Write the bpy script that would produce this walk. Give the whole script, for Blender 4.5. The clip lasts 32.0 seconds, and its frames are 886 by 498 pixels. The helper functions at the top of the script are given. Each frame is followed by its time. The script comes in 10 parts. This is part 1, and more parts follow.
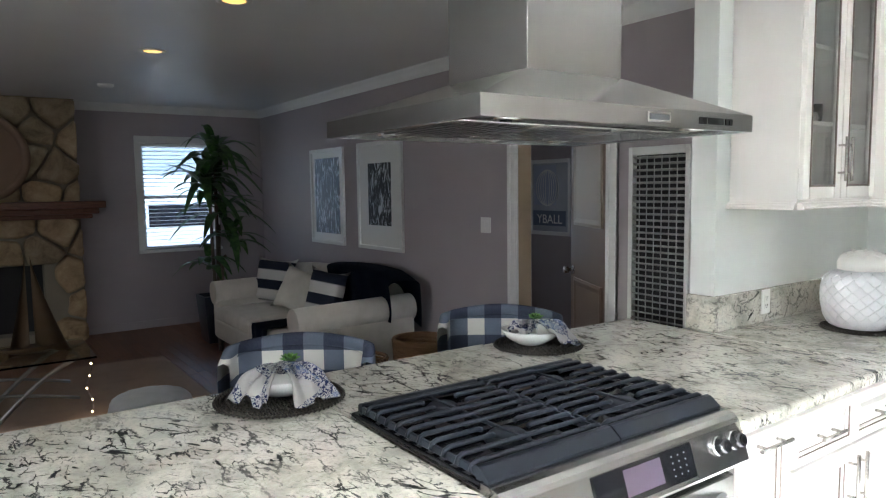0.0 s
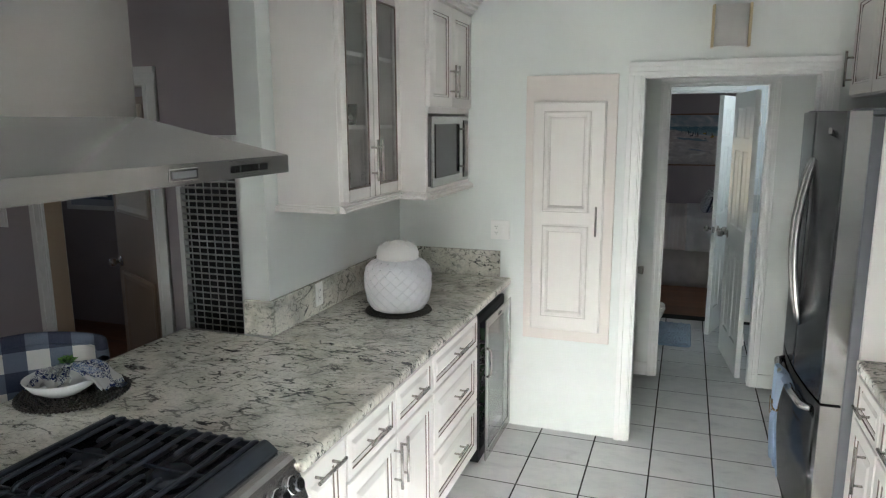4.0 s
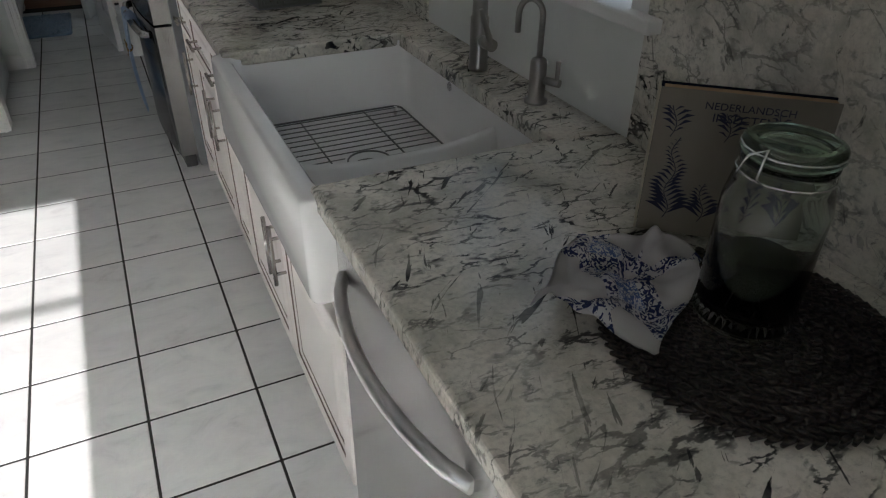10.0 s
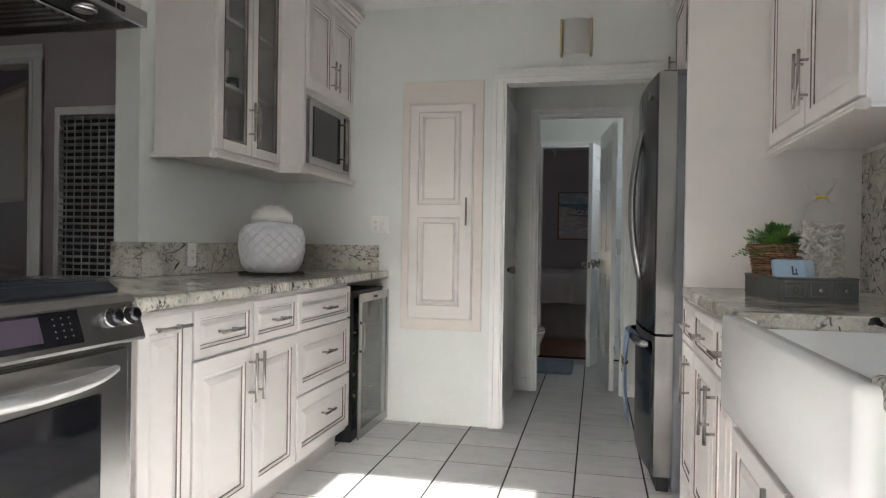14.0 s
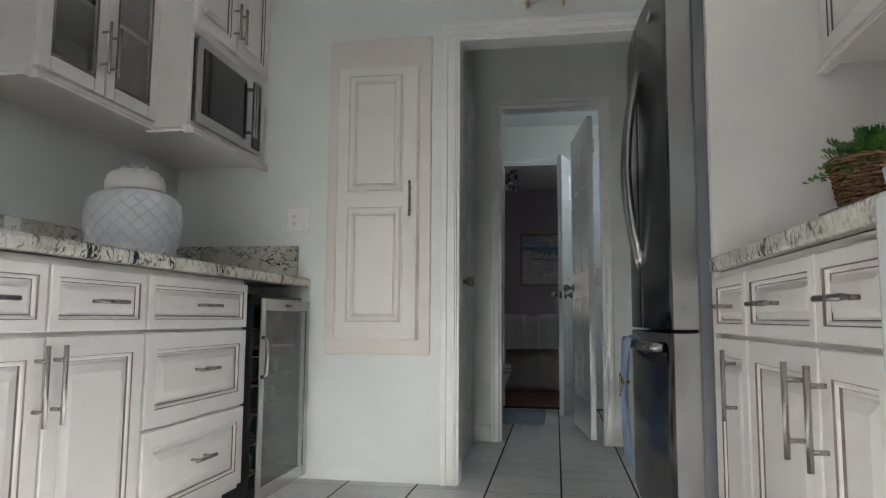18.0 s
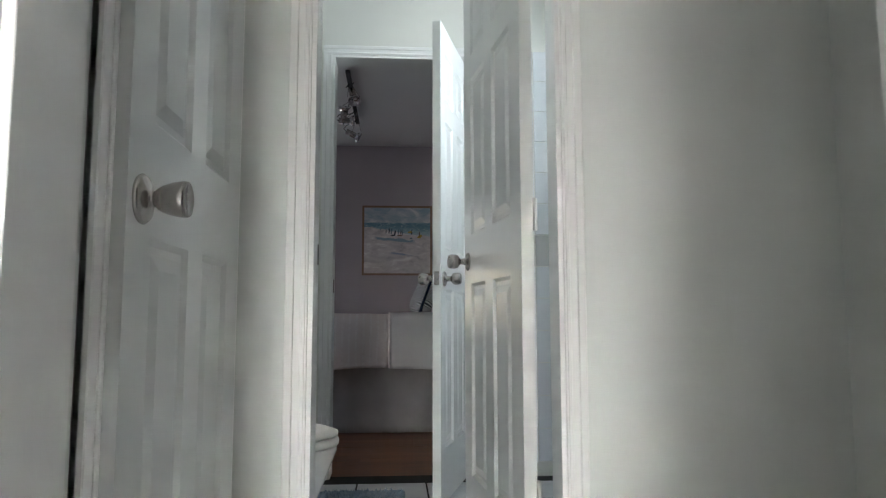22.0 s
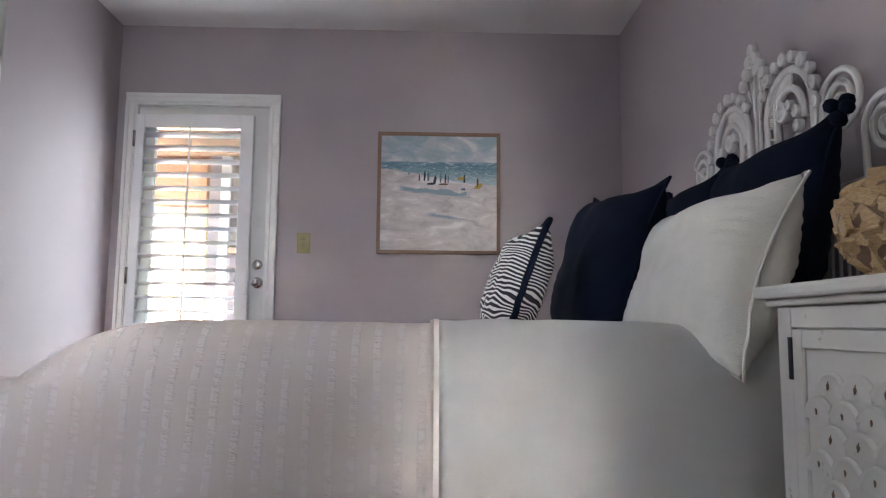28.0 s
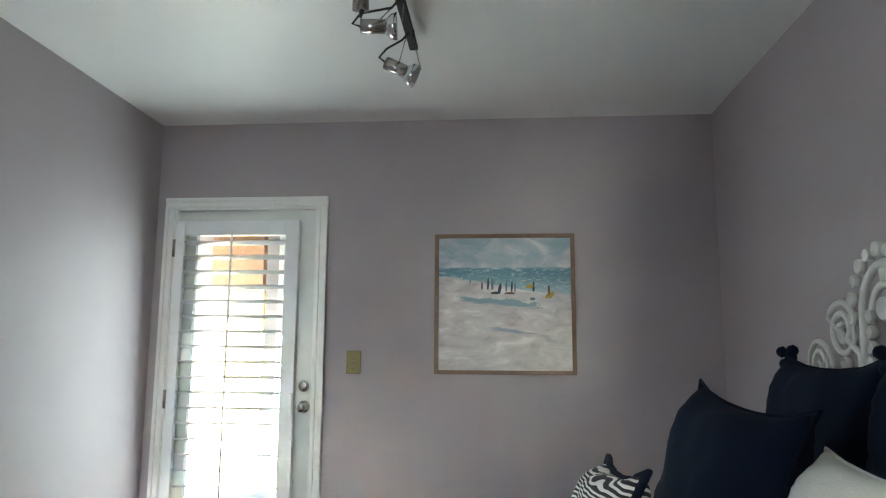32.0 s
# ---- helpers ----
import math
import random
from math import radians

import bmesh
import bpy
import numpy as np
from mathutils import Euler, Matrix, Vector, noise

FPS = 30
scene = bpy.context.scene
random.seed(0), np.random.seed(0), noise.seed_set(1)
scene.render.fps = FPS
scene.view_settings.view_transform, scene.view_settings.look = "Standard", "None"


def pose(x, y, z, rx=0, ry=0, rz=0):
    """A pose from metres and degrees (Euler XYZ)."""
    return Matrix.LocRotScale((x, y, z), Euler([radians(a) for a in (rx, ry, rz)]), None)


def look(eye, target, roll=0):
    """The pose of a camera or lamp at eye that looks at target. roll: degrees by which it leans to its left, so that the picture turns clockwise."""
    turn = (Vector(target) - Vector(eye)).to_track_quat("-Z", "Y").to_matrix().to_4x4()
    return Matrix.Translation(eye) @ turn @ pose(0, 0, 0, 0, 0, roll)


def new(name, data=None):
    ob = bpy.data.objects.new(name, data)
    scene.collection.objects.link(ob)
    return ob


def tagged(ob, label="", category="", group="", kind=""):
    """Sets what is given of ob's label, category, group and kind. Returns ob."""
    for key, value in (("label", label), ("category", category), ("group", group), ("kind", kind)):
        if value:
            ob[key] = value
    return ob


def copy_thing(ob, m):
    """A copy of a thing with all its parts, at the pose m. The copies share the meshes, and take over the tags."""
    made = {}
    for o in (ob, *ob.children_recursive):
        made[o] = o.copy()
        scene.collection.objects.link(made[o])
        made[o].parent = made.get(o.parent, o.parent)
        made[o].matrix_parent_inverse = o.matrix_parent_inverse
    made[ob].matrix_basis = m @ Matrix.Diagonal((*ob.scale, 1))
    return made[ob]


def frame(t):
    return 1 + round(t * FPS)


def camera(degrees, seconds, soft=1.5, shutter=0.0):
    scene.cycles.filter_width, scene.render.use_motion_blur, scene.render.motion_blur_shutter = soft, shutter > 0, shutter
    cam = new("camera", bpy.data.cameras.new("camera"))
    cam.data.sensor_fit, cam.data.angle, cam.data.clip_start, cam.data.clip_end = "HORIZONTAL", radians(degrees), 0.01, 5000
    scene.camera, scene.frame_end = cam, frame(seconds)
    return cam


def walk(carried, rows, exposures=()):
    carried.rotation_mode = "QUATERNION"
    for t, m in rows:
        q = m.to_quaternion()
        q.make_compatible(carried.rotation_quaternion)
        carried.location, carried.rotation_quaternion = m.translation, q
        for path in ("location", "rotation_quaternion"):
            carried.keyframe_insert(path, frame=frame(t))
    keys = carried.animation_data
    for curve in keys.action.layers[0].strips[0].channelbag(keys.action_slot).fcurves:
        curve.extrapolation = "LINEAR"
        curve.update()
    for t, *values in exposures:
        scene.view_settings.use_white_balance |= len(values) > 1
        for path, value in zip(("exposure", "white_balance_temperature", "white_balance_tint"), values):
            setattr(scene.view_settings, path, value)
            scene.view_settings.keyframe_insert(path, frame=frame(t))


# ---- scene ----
cam = camera(66.1, 32.0, 1.2)
PATH = [
    (0, (0.37, 0.198, 1.617), (-1.26, 1.342, 1.438), -0.8),
    (0.5, (0.357, 0.198, 1.676), (-1.256, 1.337, 1.361), -0.8),
    (1, (0.329, 0.208, 1.761), (-1.258, 1.373, 1.408), -0.7),
    (1.5, (0.26, 0.222, 1.819), (-1.253, 1.478, 1.457), -0.6),
    (2, (0.2, 0.222, 1.885), (-1.201, 1.604, 1.523), -0.6),
    (2.5, (0.185, 0.252, 1.93), (-1.043, 1.79, 1.573), -0.7),
    (3, (0.207, 0.296, 1.935), (-0.842, 1.962, 1.583), -0.7),
    (3.5, (0.248, 0.352, 1.92), (-0.621, 2.117, 1.559), -0.5),
    (4, (0.303, 0.418, 1.891), (-0.356, 2.27, 1.524), -0.3),
    (4.5, (0.341, 0.455, 1.863), (-0.102, 2.372, 1.501), -0.1),
    (6.5, (0.636, 0.404, 1.837), (0.886, 2.291, 1.224), -0.6),
    (7, (0.674, 0.373, 1.814), (1.044, 2.21, 1.115), -0.5),
    (7.5, (0.667, 0.335, 1.795), (1.097, 2.042, 0.846), -0.1),
    (8, (0.659, 0.267, 1.787), (1.172, 1.867, 0.703), -0.1),
    (8.5, (0.678, 0.216, 1.759), (1.284, 1.761, 0.643), 0.5),
    (9, (0.7, 0.171, 1.709), (1.369, 1.692, 0.596), 0.7),
    (9.5, (0.716, 0.128, 1.652), (1.427, 1.634, 0.544), 0.7),
    (10, (0.699, 0.072, 1.593), (1.435, 1.573, 0.496), 0.8),
    (10.5, (0.662, 0.062, 1.531), (1.45, 1.729, 0.758), 1.1),
    (11, (0.659, 0.08, 1.484), (1.36, 1.905, 1.063), 0.2),
    (11.5, (0.634, 0.094, 1.433), (1.203, 2.004, 1.256), 0.4),
    (12, (0.598, 0.094, 1.405), (1.118, 2.025, 1.373), -0.2),
    (12.5, (0.555, 0.1, 1.363), (1.023, 2.044, 1.36), -0.7),
    (13, (0.571, 0.141, 1.292), (0.845, 2.122, 1.288), 3.1),
    (13.5, (0.603, 0.19, 1.206), (0.302, 2.167, 1.184), 2.1),
    (14, (0.615, 0.221, 1.122), (0.177, 2.173, 1.111), 0.9),
    (14.5, (0.586, 0.217, 1.043), (0.003, 2.13, 1.038), 0.9),
    (16.5, (0.558, 0.481, 0.786), (0.005, 2.393, 0.98), 0.5),
    (17, (0.579, 0.704, 0.751), (0.111, 2.638, 0.961), -0.0),
    (17.5, (0.572, 0.931, 0.758), (0.135, 2.871, 0.97), -0.3),
    (18, (0.517, 1.192, 0.766), (0.192, 3.155, 0.968), 0.4),
    (18.5, (0.483, 1.495, 0.762), (0.39, 3.482, 0.965), 0.1),
    (19, (0.489, 1.804, 0.775), (0.458, 3.794, 0.976), -0.6),
    (19.5, (0.432, 2.126, 0.77), (0.413, 4.116, 0.971), -0.4),
    (20, (0.441, 2.449, 0.777), (0.495, 4.438, 0.978), -0.2),
    (20.5, (0.435, 2.77, 0.78), (0.558, 4.756, 0.979), -0.4),
    (21, (0.403, 3.096, 0.778), (0.535, 5.082, 0.979), -0.2),
    (21.5, (0.398, 3.443, 0.785), (0.545, 5.427, 0.991), -0.6),
    (22, (0.385, 3.812, 0.792), (0.522, 5.798, 0.991), -0.1),
    (22.5, (0.366, 4.154, 0.801), (0.459, 6.142, 1.0), -0.0),
    (23, (0.434, 4.507, 0.807), (0.509, 6.495, 1.009), -0.3),
    (23.5, (0.478, 4.812, 0.818), (0.494, 6.801, 1.022), -0.4),
    (24, (0.472, 5.15, 0.826), (0.416, 7.139, 1.03), -0.1),
    (24.5, (0.464, 5.477, 0.834), (0.391, 7.465, 1.041), 0.1),
    (25, (0.435, 5.768, 0.859), (0.253, 7.749, 1.067), 0.0),
    (25.5, (0.378, 6.04, 0.859), (0.12, 8.012, 1.066), 0.2),
    (27.5, (0.304, 6.885, 0.779), (0.168, 8.869, 0.994), 1.0),
    (28, (0.312, 7.023, 0.813), (0.366, 9.01, 1.034), 0.5),
    (28.5, (0.34, 7.131, 0.884), (0.438, 9.116, 1.114), -0.2),
    (29, (0.342, 7.203, 0.956), (0.447, 9.186, 1.191), -0.1),
    (29.5, (0.346, 7.276, 1.057), (0.474, 9.256, 1.302), -0.3),
    (30, (0.308, 7.326, 1.15), (0.486, 9.301, 1.415), -0.4),
    (30.5, (0.327, 7.334, 1.29), (0.494, 9.306, 1.575), -0.7),
    (31, (0.348, 7.358, 1.362), (0.371, 9.335, 1.664), -0.6),
    (31.5, (0.373, 7.38, 1.38), (0.264, 9.353, 1.686), -0.1),
    (32, (0.362, 7.452, 1.368), (0.201, 9.424, 1.66), 0.3),
]
walk(cam, [(t, look(eye, target, roll)) for t, eye, target, roll in PATH],
     [(0, 3.7, 6000, 7), (1, 3.35, 5950, 7), (2, 3.25, 5950, 7), (3, 2.9, 6000, 7), (4, 2.65, 6050, 7), (7, 1.75, 6050, 7), (8, 0.6, 6150, 10), (9, 0.75, 6150, 10), (10, 1.15, 6150, 11),
      (11, 1.6, 6300, 13), (12.5, 2.0, 6350, 14), (14, 2.1, 6350, 13), (17, 1.8, 6150, 12), (18, 1.82, 6100, 11), (19, 2.1, 6050, 11), (20, 2.28, 6100, 10), (21, 2.7, 6100, 10), (22, 3.5, 6200, 11), (23, 3.6, 6250, 11),
      (24, 4.08, 6450, 12), (25.5, 4.45, 6700, 13), (28, 5.28, 6400, 13), (30, 5.33, 6400, 1), (31, 5.36, 6350, -4), (32, 5.34, 6350, -4)])


# ---- world, sun, large lights ----
world = bpy.data.worlds.new("sky")
scene.world = world
world.use_nodes = True
_wn = world.node_tree
_sky = _wn.nodes.new("ShaderNodeTexSky")
_sky.sky_type = "NISHITA"
_sky.sun_disc = False
SUN_EL, SUN_AZ = 24.0, 180.0          # the sun stands behind the first camera, low, and shines along +y
_sky.sun_elevation, _sky.sun_rotation = radians(SUN_EL), radians(SUN_AZ)
_wn.links.new(_sky.outputs["Color"], _wn.nodes["Background"].inputs["Color"])
_wn.nodes["Background"].inputs["Strength"].default_value = 0.13
sun = new("sun", bpy.data.lights.new("sun", "SUN"))
sun.data.energy, sun.data.angle, sun.data.color = 4.2, radians(0.5), (1.0, 0.95, 0.88)
_d = Vector((0.0, math.cos(radians(SUN_EL)), -math.sin(radians(SUN_EL))))
sun.matrix_world = look((0, -6, 5), Vector((0, -6, 5)) + _d)


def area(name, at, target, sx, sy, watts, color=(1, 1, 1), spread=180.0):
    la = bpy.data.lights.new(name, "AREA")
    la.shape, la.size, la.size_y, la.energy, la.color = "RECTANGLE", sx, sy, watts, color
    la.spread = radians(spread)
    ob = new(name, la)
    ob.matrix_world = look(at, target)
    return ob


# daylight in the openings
area("window_daylight_patio", (-0.1, -1.12, 1.1), (-0.1, 2.0, 1.0), 0.95, 1.9, 0.02, (0.97, 0.98, 1.0))
# added lamp behind an unseen window, brightens sofa and living room
area("window_daylight_living_front", (-3.60, -2.63, 1.55), (-4.2, 2.0, 0.9), 1.3, 1.1, 1.4, (1.0, 0.98, 0.95))
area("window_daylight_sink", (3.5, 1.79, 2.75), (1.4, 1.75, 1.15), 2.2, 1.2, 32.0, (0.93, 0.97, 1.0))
area("window_daylight_bedroom", (-1.06, 11.10, 1.25), (-0.9, 8.0, 1.0), 0.5, 1.5, 0.45, (0.90, 0.96, 1.0))
# lamp in an assumed, unseen window, for the bluish light on the walls
area("window_daylight_bedroom_side", (-1.02, 7.36, 1.52), (-1.02, 10.5, 1.3), 0.65, 1.0, 0.25, (0.94, 0.96, 1.0))
# lamp for the assumed bath window, the only light through it
area("window_daylight_bath", (1.742, 6.40, 2.13), (0.2, 6.4, 2.0), 0.3, 0.25, 1.25, (0.9, 0.98, 1.0), 120.0)


# added lamp in an unseen opening, lifts the dark side room
area("window_daylight_side_room", (-5.54, 3.925, 1.5), (-4.0, 4.4, 1.2), 0.6, 0.9, 0.13, (1.0, 0.95, 0.88))


# ---- materials ----
def material(name, color, rough=0.5, metal=0.0):
    m = bpy.data.materials.new(name)
    m.use_nodes = True
    p = m.node_tree.nodes["Principled BSDF"]
    p.inputs["Base Color"].default_value = (*color, 1)
    p.inputs["Roughness"].default_value = rough
    p.inputs["Metallic"].default_value = metal
    return m


def nd(m, kind, **values):
    n = m.node_tree.nodes.new(kind)
    for k, v in values.items():
        n.inputs[k].default_value = v
    return n


def ln(m, a, b):
    m.node_tree.links.new(a, b)


def coords(m, scale=(1, 1, 1), rot=(0, 0, 0), world_space=True):
    mp = nd(m, "ShaderNodeMapping", Scale=scale, Rotation=rot)
    if world_space:
        g = nd(m, "ShaderNodeNewGeometry")
        ln(m, g.outputs["Position"], mp.inputs["Vector"])
    else:
        g = nd(m, "ShaderNodeTexCoord")
        ln(m, g.outputs["Object"], mp.inputs["Vector"])
    return mp.outputs["Vector"]


def noise_of(m, vec, scale, detail=4.0, rough=0.55, dist=0.0):
    n = nd(m, "ShaderNodeTexNoise", Scale=scale, Detail=detail, Roughness=rough, Distortion=dist)
    ln(m, vec, n.inputs["Vector"])
    return n.outputs["Fac"]


def ramp(m, fac, *stops):
    r = nd(m, "ShaderNodeValToRGB")
    els = r.color_ramp.elements
    while len(els) < len(stops):
        els.new(0.5)
    for e, (pos, c) in zip(els, stops):
        e.position, e.color = pos, (*c, 1) if len(c) == 3 else c
    ln(m, fac, r.inputs["Fac"])
    return r.outputs["Color"]


def mix(m, fac, a, b, kind="MIX"):
    n = m.node_tree.nodes.new("ShaderNodeMix")
    n.data_type, n.blend_type = "RGBA", kind
    ins = {s.identifier: s for s in n.inputs}
    for key, v in (("Factor_Float", fac), ("A_Color", a), ("B_Color", b)):
        if isinstance(v, (int, float)):
            ins[key].default_value = v
        elif isinstance(v, tuple):
            ins[key].default_value = (*v, 1)
        else:
            ln(m, v, ins[key])
    return next(s for s in n.outputs if s.identifier == "Result_Color")


def finish(m, color=None, rough=None, bump=None, strength=0.1, distance=0.01):
    p = m.node_tree.nodes["Principled BSDF"]
    if color is not None:
        ln(m, color, p.inputs["Base Color"])
    if rough is not None:
        ln(m, rough, p.inputs["Roughness"])
    if bump is not None:
        b = nd(m, "ShaderNodeBump", Strength=strength, Distance=distance)
        ln(m, bump, b.inputs["Height"])
        ln(m, b.outputs["Normal"], p.inputs["Normal"])
    return m


def val_range(m, fac, lo, hi):
    n = nd(m, "ShaderNodeMapRange")
    n.inputs["To Min"].default_value, n.inputs["To Max"].default_value = lo, hi
    ln(m, fac, n.inputs["Value"])
    return n.outputs["Result"]


def painted(name, color, rough=0.55, spread=0.05, orange=220.0, strength=0.05):
    """Rolled or sprayed paint: faint roller texture and slow uneven tone."""
    m = material(name, color, rough)
    v = coords(m)
    slow = noise_of(m, v, 1.3, 5.0, 0.6)
    fine = noise_of(m, v, orange, 2.0, 0.5)
    lo = tuple(c * (1 - spread) for c in color)
    hi = tuple(min(1.0, c * (1 + spread * 0.6)) for c in color)
    return finish(m, ramp(m, slow, (0.3, lo), (0.7, hi)), val_range(m, slow, rough - 0.06, rough + 0.08), fine, strength, 0.002)


M = {}
M["wall_white"] = painted("wall_white", (0.74, 0.76, 0.73), 0.55)
M["wall_mauve"] = painted("wall_mauve", (0.40, 0.352, 0.368), 0.6)
M["wall_bath"] = painted("wall_bath", (0.72, 0.72, 0.67), 0.5)
M["ceiling"] = painted("ceiling_paint", (0.80, 0.80, 0.79), 0.45, 0.03, 90.0, 0.1)
M["trim"] = painted("trim_gloss", (0.80, 0.80, 0.78), 0.32, 0.04, 150.0, 0.03)
M["door_white"] = painted("door_gloss", (0.68, 0.69, 0.67), 0.3, 0.05, 120.0, 0.03)
M["cabinet"] = painted("cabinet_enamel", (0.77, 0.735, 0.705), 0.34, 0.04, 140.0, 0.03)
M["ironing"] = painted("pink_white_enamel", (0.77, 0.73, 0.695), 0.42, 0.03)
# shade along the ironing door's mouldings, put into the colour
M["groove_shade"] = material("pale_umber_shade_line", (0.50, 0.45, 0.42), 0.5)
M["ironing_back"] = painted("pinkish_back_board", (0.72, 0.66, 0.615), 0.42, 0.03)
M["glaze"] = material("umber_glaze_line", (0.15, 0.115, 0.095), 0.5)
M["beige"] = painted("beige_jamb", (0.55, 0.42, 0.30), 0.5)
M["porcelain"] = painted("porcelain", (0.83, 0.83, 0.82), 0.1, 0.02, 20.0, 0.01)
M["plastic_white"] = material("white_plastic", (0.82, 0.81, 0.78), 0.35)
M["plastic_dark"] = material("dark_slot", (0.03, 0.03, 0.03), 0.5)
M["heater_enamel"] = painted("grey_white_enamel", (0.42, 0.42, 0.40), 0.45, 0.06)
M["brass_old"] = material("aged_brass", (0.20, 0.17, 0.08), 0.45, 0.8)
M["gold_edge"] = material("satin_gold", (0.55, 0.46, 0.30), 0.35, 0.9)


def brushed(name, color, rough=0.28, along=(1, 1, 60), aniso=0.5):
    m = material(name, color, rough, 1.0)
    v = coords(m, along)
    slow = noise_of(m, coords(m), 3.0, 3.0)
    fine = noise_of(m, coords(m, (1, 1, 1)), 900.0, 2.0, 0.5)
    finish(m, None, val_range(m, fine, rough - 0.02, rough + 0.02))
    c0 = tuple(c * 0.9 for c in color)
    return finish(m, ramp(m, slow, (0.3, c0), (0.7, color)))


M["steel"] = brushed("brushed_steel", (0.50, 0.495, 0.485), 0.24, (1, 60, 60))
M["steel_v"] = brushed("brushed_steel_upright", (0.47, 0.465, 0.455), 0.24, (60, 60, 1))
M["steel_bright"] = brushed("bright_brushed_steel", (0.66, 0.66, 0.66), 0.42, (60, 1, 60))
M["steel_dark"] = brushed("dark_mirror_steel", (0.17, 0.175, 0.185), 0.25, (60, 60, 1))
M["steel_grey"] = material("grey_side_panel", (0.16, 0.165, 0.18), 0.5, 0.2)
M["bronze"] = material("dark_bronze", (0.16, 0.11, 0.07), 0.38, 0.9)
M["tap_nickel"] = brushed("brushed_tap_nickel", (0.34, 0.325, 0.305), 0.30, (40, 40, 2))
M["nickel"] = material("satin_nickel", (0.46, 0.435, 0.41), 0.27, 1.0)
M["chrome"] = material("chrome", (0.72, 0.72, 0.72), 0.08, 1.0)
M["grid_wire"] = material("dull_steel_wire", (0.20, 0.20, 0.20), 0.35, 1.0)
M["iron"] = painted("cast_iron_enamel", (0.012, 0.016, 0.025), 0.45, 0.2, 300.0, 0.12)
M["black_gloss"] = material("black_glass", (0.012, 0.012, 0.015), 0.06)
M["black_matte"] = material("black_rubber", (0.018, 0.018, 0.02), 0.6)


def glass_mat(name, tint=(0.95, 0.97, 0.96), rough=0.0):
    m = material(name, tint, rough)
    p = m.node_tree.nodes["Principled BSDF"]
    p.inputs["Transmission Weight"].default_value = 1.0
    p.inputs["IOR"].default_value = 1.45
    return m


M["glass"] = glass_mat("clear_glass")
M["glass_green"] = glass_mat("greenish_jar_glass", (0.88, 0.95, 0.90))
M["mirror"] = material("mirror_silver", (0.85, 0.86, 0.86), 0.02, 1.0)


def crackle(m, vec, scale, warp, warp_scale, width, breaks, seed):
    """Thin crooked lines along the borders of warped cells, broken into short strokes."""
    nz = nd(m, "ShaderNodeTexNoise", Scale=warp_scale, Detail=5.0, Roughness=0.62)
    ln(m, vec, nz.inputs["Vector"])
    add = m.node_tree.nodes.new("ShaderNodeVectorMath")
    add.operation = "MULTIPLY_ADD"
    add.inputs[1].default_value = (warp, warp, warp)
    ln(m, nz.outputs["Color"], add.inputs[0])
    ln(m, vec, add.inputs[2])
    vo = nd(m, "ShaderNodeTexVoronoi", Scale=scale)
    vo.feature = "DISTANCE_TO_EDGE"
    ln(m, add.outputs["Vector"], vo.inputs["Vector"])
    line = ramp(m, vo.outputs["Distance"], (0.0, (1, 1, 1)), (width * 0.55, (0.9, 0.9, 0.9)), (width, (0, 0, 0)))
    off = nd(m, "ShaderNodeMapping", Location=(seed, seed * 1.7, seed * 0.6))
    ln(m, vec, off.inputs["Vector"])
    gate = ramp(m, noise_of(m, off.outputs["Vector"], breaks, 3.0, 0.6), (0.50, (0, 0, 0)), (0.565, (1, 1, 1)))
    return mix(m, 1.0, line, gate, "MULTIPLY")


